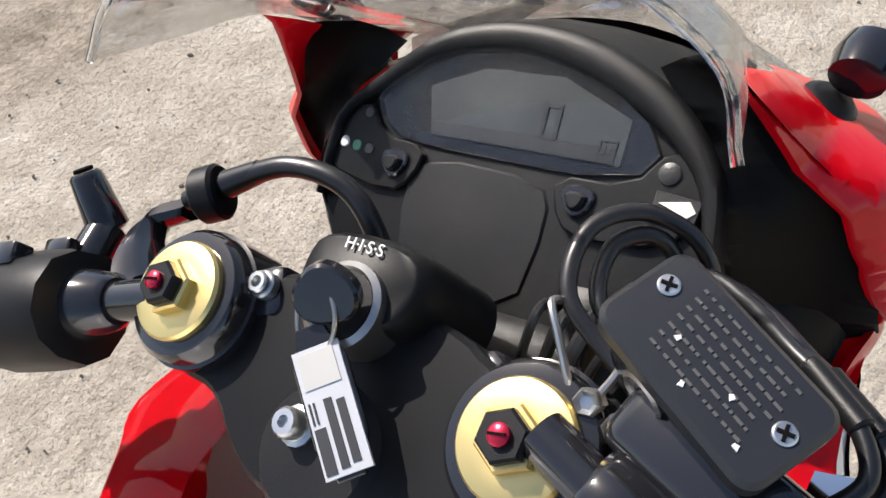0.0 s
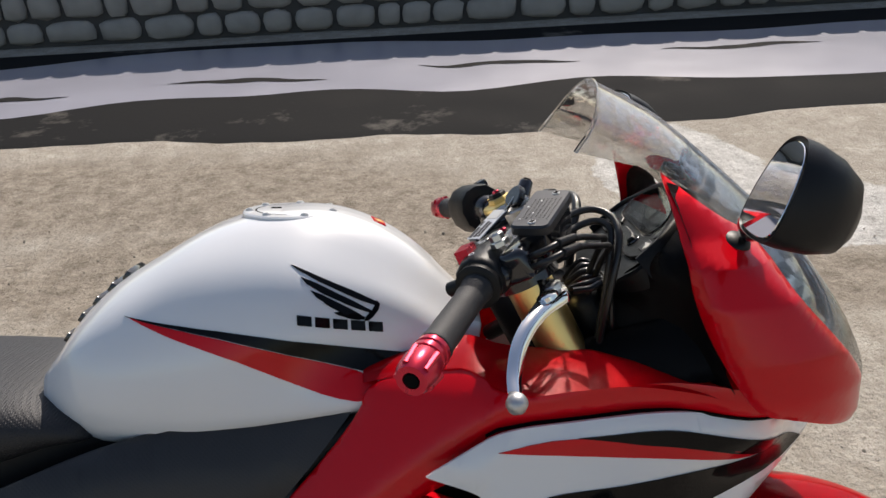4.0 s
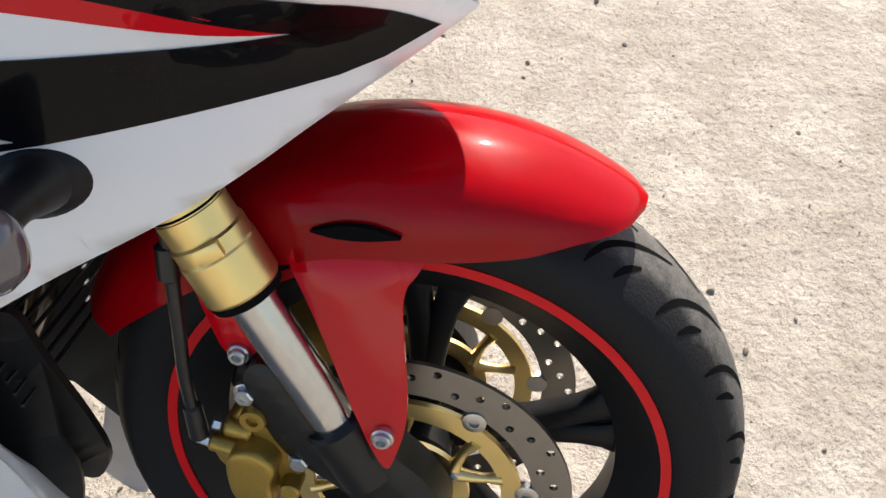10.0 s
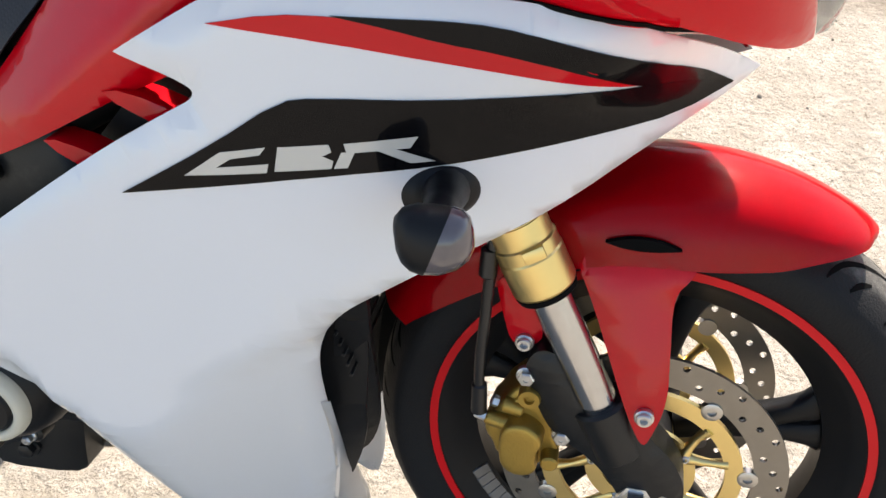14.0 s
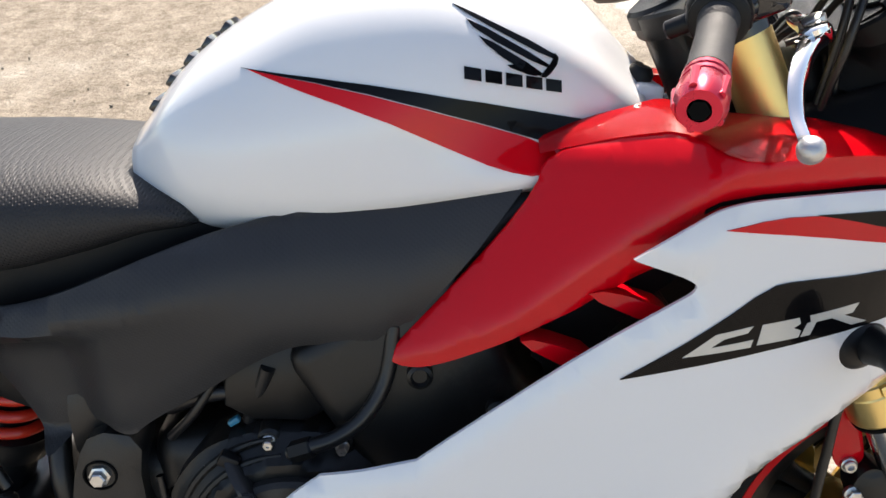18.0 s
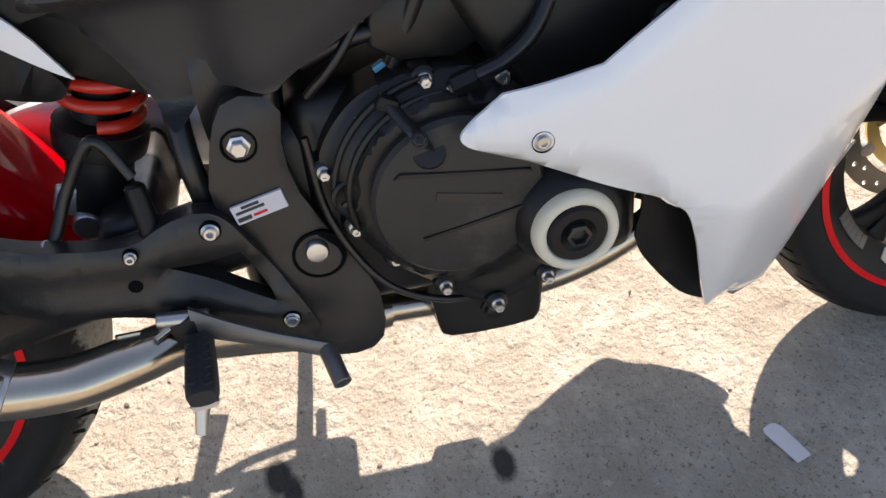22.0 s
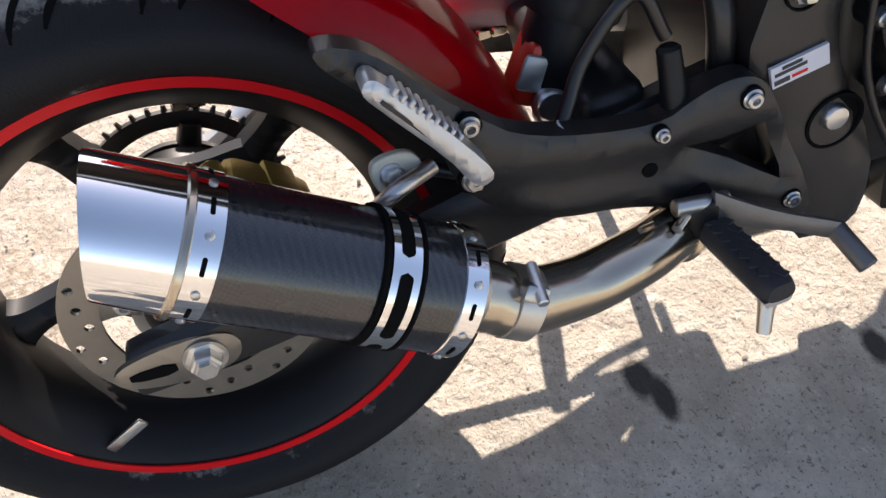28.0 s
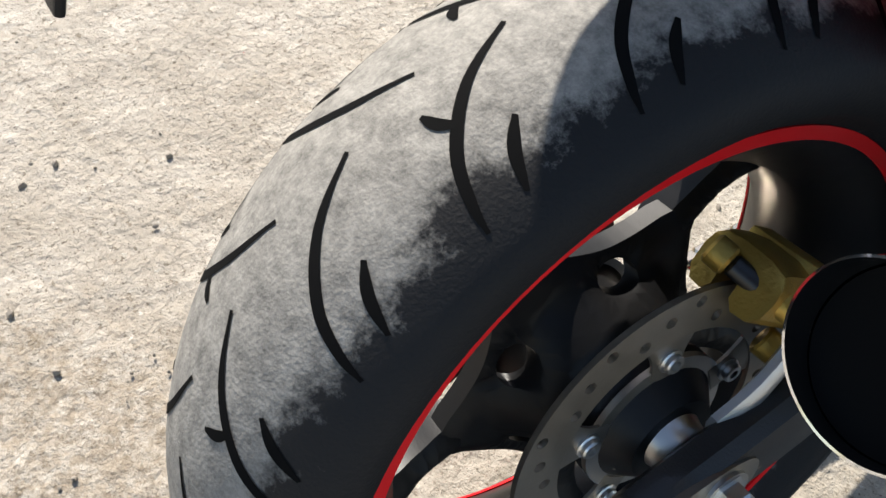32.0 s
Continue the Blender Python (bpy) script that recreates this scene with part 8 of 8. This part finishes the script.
perch = steered(part("clutch_perch", loft([[Vector((x, y, z)) + UP * dz + Vector((0, dy, 0)) for dy, dz in ((-w, -h), (w, -h), (w, h), (-w, h))] for x, y, z, w, h in ((-0.150, 1.140, 0.968, 0.016, 0.014), (-0.172, 1.158, 0.972, 0.016, 0.012), (-0.185, 1.185, 0.972, 0.012, 0.010), (-0.170, 1.205, 0.970, 0.010, 0.009))], 4, True, 1), GLOSS_BLACK, bike, "black clutch lever perch with mirror boss"))
part("perch_cone", rod(catl(0.030), catl(0.062), 0.016, 0.021, 24, 0.003), GLOSS_BLACK, perch)
part("post", rod((-0.214, 1.168, 0.970), (-0.226, 1.180, 1.004), 0.013, 0.010, 18, 0.002), GLOSS_BLACK, perch)
part("perch_arm", rod((-0.202, 1.118, 0.964), (-0.2145, 1.169, 0.972), 0.013, 0.0125, 16, 0.002), GLOSS_BLACK, perch)
part("post_hole", lathe([(0.006, 0), (0.006, 0.002), (0.001, 0.002)], (-0.2262, 1.1802, 1.0045), (-0.3, 0.3, 0.9), 14), GROOVE, perch)
part("adjuster_wheel", lathe([(0.015, -0.008), (0.017, -0.006), (0.017, 0.006), (0.015, 0.008)], (-0.150, 1.208, 0.985), (0.8, 0.5, 0.1), 20), PLASTIC, perch)
part("clutch_cable", tube([(-0.165, 1.200, 0.982), (-0.135, 1.216, 0.992), (-0.10, 1.232, 1.000), (-0.065, 1.236, 0.992), (-0.045, 1.228, 0.965), (-0.045, 1.22, 0.90)], 0.0062, 12), HOSE, perch)
part("cable_boot", rod((-0.140, 1.214, 0.990), (-0.118, 1.226, 0.997), 0.0085, 0.0068, 14, 0.001), HOSE, perch)
# ignition lock, key and tag
lock = part("ignition_lock", loft([[Vector((x * s, 1.178, 0.985)) + UP * h + Vector((0, 0.91, 0.415)) * y * s for x, y in chaikin([(-0.030, -0.016), (0.030, -0.016), (0.040, 0.010), (0.030, 0.030), (-0.030, 0.030), (-0.036, 0.008)], 2)] for h, s in ((-0.05, 1.1), (0.0, 1.05), (0.016, 0.95), (0.020, 0.86))], 2, True, 0), SOFT_BLACK, bike, "black ignition lock with a key in it")
HM = frame_at(Vector((0.0, 1.1895, 1.0125)), UP, (0.97, 0.0, 0.0))
txt = bpy.data.curves.new("lock_mark", "FONT")
txt.body, txt.size, txt.align_x, txt.align_y, txt.extrude = "H\u00b7I\u00b7S\u00b7S", 0.0085, "CENTER", "CENTER", 0.0002
txt.materials.append(INK_WHITE)
mark = new("lock_mark", txt)
mark.parent = lock
mark.matrix_basis = HM @ Matrix.Translation((0, 0, 0.0012))
part("lock_barrel", lathe([(0.021, -0.02), (0.021, 0.010), (0.018, 0.012), (0.0165, 0.010)], Vector((0.003, 1.165, 0.996)), UP, 32), STEEL, lock)
part("lock_face", lathe([(0.0165, 0), (0.0165, 0.0105), (0.003, 0.0108)], Vector((0.003, 1.165, 0.996)), UP, 28), PLASTIC, lock)
keyo = thing("ignition_key", "black-headed key in the lock with a silver printed tag", "key", at=BIKE)
part("key_blade", block((0.004, 0.010, 0.02), frame_at(Vector((0.003, 1.165, 1.006)), UP, (1, 0.3, 0)), 0.001), STEEL, keyo)
KM = frame_at(Vector((0.004, 1.156, 1.018)), (0.35, -0.75, 0.5), (1, 0.1, 0.2))
part("key_head", plate(chaikin([(-0.013, -0.013), (0.013, -0.013), (0.017, 0.004), (0.0, 0.018), (-0.017, 0.004)], 2), KM, -0.004, 0.004, 0.0015), GLOSS_BLACK, keyo)
ringp = [Vector((0.001, 1.147, 1.010)) + Vector((0.5, 0.1, 0.1)).normalized() * math.cos(a) * 0.011 + Vector((0.15, -0.62, -0.75)).normalized() * math.sin(a) * 0.016 for a in np.linspace(0, 2 * math.pi, 17)]
part("key_ring", tube(ringp, 0.0011, 8, 2), STEEL, keyo)
TA, TB = Vector((0.004, 1.1395, 0.999)), Vector((0.038, 1.105, 0.973))
TM = frame_at((TA + TB) / 2 + UP * 0.004, (0.25, -0.42, 0.87), TB - TA)
tl = (TB - TA).length / 2
part("tag_backing", plate(chaikin([(-tl - 0.010, -0.0125), (tl + 0.004, -0.0125), (tl + 0.004, 0.0125), (-tl - 0.010, 0.0125)], 1), TM, -0.003, 0.0, 0.0008), GLOSS_BLACK, keyo)
part("tag_label", plate([(-tl, -0.011), (tl + 0.002, -0.011), (tl + 0.002, 0.011), (-tl, 0.011)], TM, -0.001, 0.0008, 0.0002), LABEL, keyo, "silver printed label")
bar_rows(TM, [(-0.002, tl - 0.002, 0.003), (-0.004, tl - 0.001, -0.0025)], 0.0038, INK, keyo, "print_bar", 0.0013)
bar_rows(TM, [(tl - 0.020, tl, -0.0098)], 0.0052, INK, keyo, "print_bar", 0.0013)
bar_rows(TM, [(-0.004, tl - 0.022, -0.0095), (-0.004, tl - 0.022, -0.0075)], 0.0009, INK, keyo, "fine_print_bar", 0.0013)
part("screen_patch", plate([(-tl + 0.002, -0.009), (-tl + 0.018, -0.009), (-tl + 0.018, 0.008), (-tl + 0.002, 0.008)], TM, -0.001, 0.0013, 0.0001), DECAL_SILVER, keyo)

# instrument panel
DM = frame_at((0, 1.29, 0.97), (0, -0.62, 0.78), (1, 0, 0))
RIM = [(-0.1185, -0.031), (-0.1165, 0.019), (-0.0875, 0.051), (-0.0579, 0.0755), (-0.0275, 0.0856), (-0.0026, 0.0882), (0.0275, 0.0860), (0.0518, 0.0798), (0.0788, 0.0675), (0.1007, 0.0523), (0.1174, 0.0329), (0.1270, 0.0130), (0.1310, -0.018)]
RIM_IN = [(-0.1145, -0.030), (-0.1100, 0.018), (-0.0865, 0.0385), (-0.0613, 0.0575), (-0.0400, 0.0668), (-0.0138, 0.0705), (0.0087, 0.0702), (0.0370, 0.0635), (0.0550, 0.0570), (0.0703, 0.0498), (0.0953, 0.0340), (0.1150, 0.0125), (0.1240, -0.018)]
dash = part("instrument_panel", plate([(-0.124, -0.03)] + RIM + [(0.130, -0.03), (0.09, -0.08), (-0.09, -0.08)], DM, -0.055, -0.006, 0.003, 1), SOFT_BLACK, bike, "black instrument panel with a grey display")
hood = [[DM @ Vector((a[0] * o + (b[0] - a[0]) * t, (a[1] - 0.012) * o + 0.012 + (b[1] - a[1]) * t, h)) for a, b in zip(RIM, RIM_IN)] for t, o, h in ((0, 1.03, -0.045), (0, 1.005, -0.006), (0.05, 1, 0.0005), (0.18, 1, 0.0032), (0.55, 1, 0.0038), (0.88, 1, 0.0024), (1, 1, 0.0), (1, 1, -0.006))]
part("hood_rim", grid_loft([spline(r, 4) for r in hood]), SOFT_BLACK, dash, "arched black rim", sharp=50)
part("display_surround", plate([(-0.092, 0.040), (-0.052, 0.068), (0.003, 0.075), (0.045, 0.066), (0.096, 0.032), (0.080, 0.009), (-0.041, 0.010), (-0.076, 0.013)], DM, -0.01, -0.0035, 0.001, 1), GLOSS_BLACK, dash)
part("display", plate([(-0.055, 0.046), (-0.020, 0.060), (0.030, 0.060), (0.073, 0.042), (0.072, 0.017), (-0.047, 0.017)], DM, -0.006, -0.0028, 0.0004), LCD, dash, "grey liquid crystal display")
part("display_strip", plate([(-0.046, 0.0175), (0.068, 0.0175), (0.068, 0.026), (-0.046, 0.026)], DM, -0.004, -0.0024, 0.0002), LCD_DARK, dash)


def digit(px, py, h, segs, parent):
    """A seven-segment numeral."""
    w, t = h * 0.55, h * 0.13
    shapes = {"a": (0, h - t, w, h), "d": (0, 0, w, t), "g": (0, h / 2 - t / 2, w, h / 2 + t / 2), "f": (0, h / 2, t, h), "b": (w - t, h / 2, w, h), "e": (0, 0, t, h / 2), "c": (w - t, 0, w, h / 2)}
    bm = bmesh.new()
    for s in segs:
        x0, y0, x1, y1 = shapes[s]
        plate([(px + x0, py + y0), (px + x1, py + y0), (px + x1, py + y1), (px + x0, py + y1)], DM, -0.003, -0.0021, 0.0001, 0, bm)
    part("numeral", bm, LCD_DARK, parent, smooth=False)


digit(0.022, 0.025, 0.020, "abcdef", dash)
digit(0.058, 0.022, 0.008, "acdefg", dash)
digit(0.064, 0.022, 0.008, "abged", dash)
glass = part("display_glass", plate([(-0.092, 0.040), (-0.052, 0.068), (0.003, 0.075), (0.045, 0.066), (0.096, 0.032), (0.080, 0.009), (-0.041, 0.010), (-0.076, 0.013)], DM, 0.0, 0.002, 0.0006, 1), LENS, dash)
glass.visible_shadow = False
part("button_panel", plate([(-0.122, -0.012), (-0.118, 0.008), (-0.098, 0.036), (-0.080, 0.012), (-0.048, 0.010), (-0.052, -0.010), (-0.068, -0.022)], DM, -0.008, -0.0015, 0.0012, 1), SOFT_BLACK, dash)
part("side_panel", plate([(0.036, 0.008), (0.080, 0.008), (0.098, 0.032), (0.116, 0.022), (0.122, 0.002), (0.104, -0.020), (0.060, -0.024), (0.044, -0.018)], DM, -0.008, -0.0015, 0.0012, 1), SOFT_BLACK, dash)
for x, y in ((-0.067, -0.003), (0.054, -0.004)):
    part("button_bezel", plate(chaikin([(x - 0.010, y + 0.008), (x + 0.010, y + 0.008), (x + 0.009, y - 0.003), (x, y - 0.011), (x - 0.009, y - 0.003)], 2), DM, -0.004, 0.001, 0.001), GLOSS_BLACK, dash)
    part("button", plate(chaikin([(x - 0.006, y + 0.004), (x + 0.006, y + 0.004), (x + 0.005, y - 0.003), (x, y - 0.007), (x - 0.005, y - 0.003)], 1), DM, -0.002, 0.005, 0.0016), PLASTIC, dash)
LAMP_GREEN = material("green_lamp", (0.06, 0.2, 0.12), 0.3)
for x, y, mt in ((-0.108, 0.004, INK_WHITE), (-0.098, 0.003, LAMP_GREEN), (-0.088, 0.002, FRAME), (-0.094, 0.024, FRAME)):
    part("tell_tale", lathe([(0.0036, -0.003), (0.0036, 0.0), (0.003, 0.0006)], DM @ Vector((x, y, -0.0012)), DM.col[2].xyz, 18), mt, dash)
part("panel_screw", lathe([(0.0058, -0.003), (0.0058, 0.001), (0.004, 0.0018)], DM @ Vector((0.099, 0.018, -0.0015)), DM.col[2].xyz, 20), FRAME, dash)
part("badge_tile", plate([(0.093, -0.007), (0.117, -0.007), (0.119, 0.007), (0.095, 0.009)], DM, -0.004, 0.0004, 0.0006), FRAME, dash)
part("badge_wing", plate([(0.097, 0.003), (0.113, 0.006), (0.117, 0.001), (0.110, -0.005), (0.106, 0.000)], DM, -0.002, 0.0012, 0.0002), DECAL_SILVER, dash, "silver wing badge as a plain shape")
part("centre_well", plate([(-0.062, -0.012), (-0.044, 0.006), (0.030, 0.004), (0.040, -0.016), (0.03, -0.075), (-0.05, -0.075)], DM, -0.012, -0.0045, 0.002, 1), PLASTIC, dash)
part("dash_cowl", loft([[Vector((x, y0 + 0.0 * x, z0 - 0.35 * x * x * 10 * k)) for x in np.linspace(-0.125, 0.125, 9)] for y0, z0, k in ((1.352, 1.022, 1.0), (1.40, 1.000, 0.8), (1.45, 0.955, 0.6), (1.47, 0.93, 0.5))], 3, False, 0, False), PLASTIC, dash, "black shelf behind the screen")
part("cockpit_floor", block((0.25, 0.25, 0.01), pose(0, 1.30, 0.835, 8), 0.003), PLASTIC, bike, "black inner fairing floor")
part("head_tube", rod((0, 1.125, 0.945), (0, 1.225, 0.725), 0.032, 0.03, 20), FRAME, bike)
steered(part("lower_clamp", block((0.27, 0.065, 0.03), frame_at(fork_at(0.78, 0), UP, (1, 0, 0)), 0.012, 3), FRAME, bike, "black lower fork clamp"))
part("wiring_loom", tube([(0.05, 1.20, 0.93), (0.02, 1.18, 0.88), (-0.04, 1.17, 0.86), (-0.09, 1.12, 0.82)], 0.011, 12), HOSE, bike)
part("tank_front_cap", block((0.10, 0.03, 0.05), pose(0.02, 1.088, 0.862, -10), 0.006), WHITE, tank)
for dx in (0.015, 0.045):
    part("rubber_plug", lathe([(0.013, -0.01), (0.014, 0.004), (0.010, 0.010), (0.005, 0.010)], (dx, 1.085, 0.892), (0.1, 0.3, 0.95), 20), PLASTIC, tank)
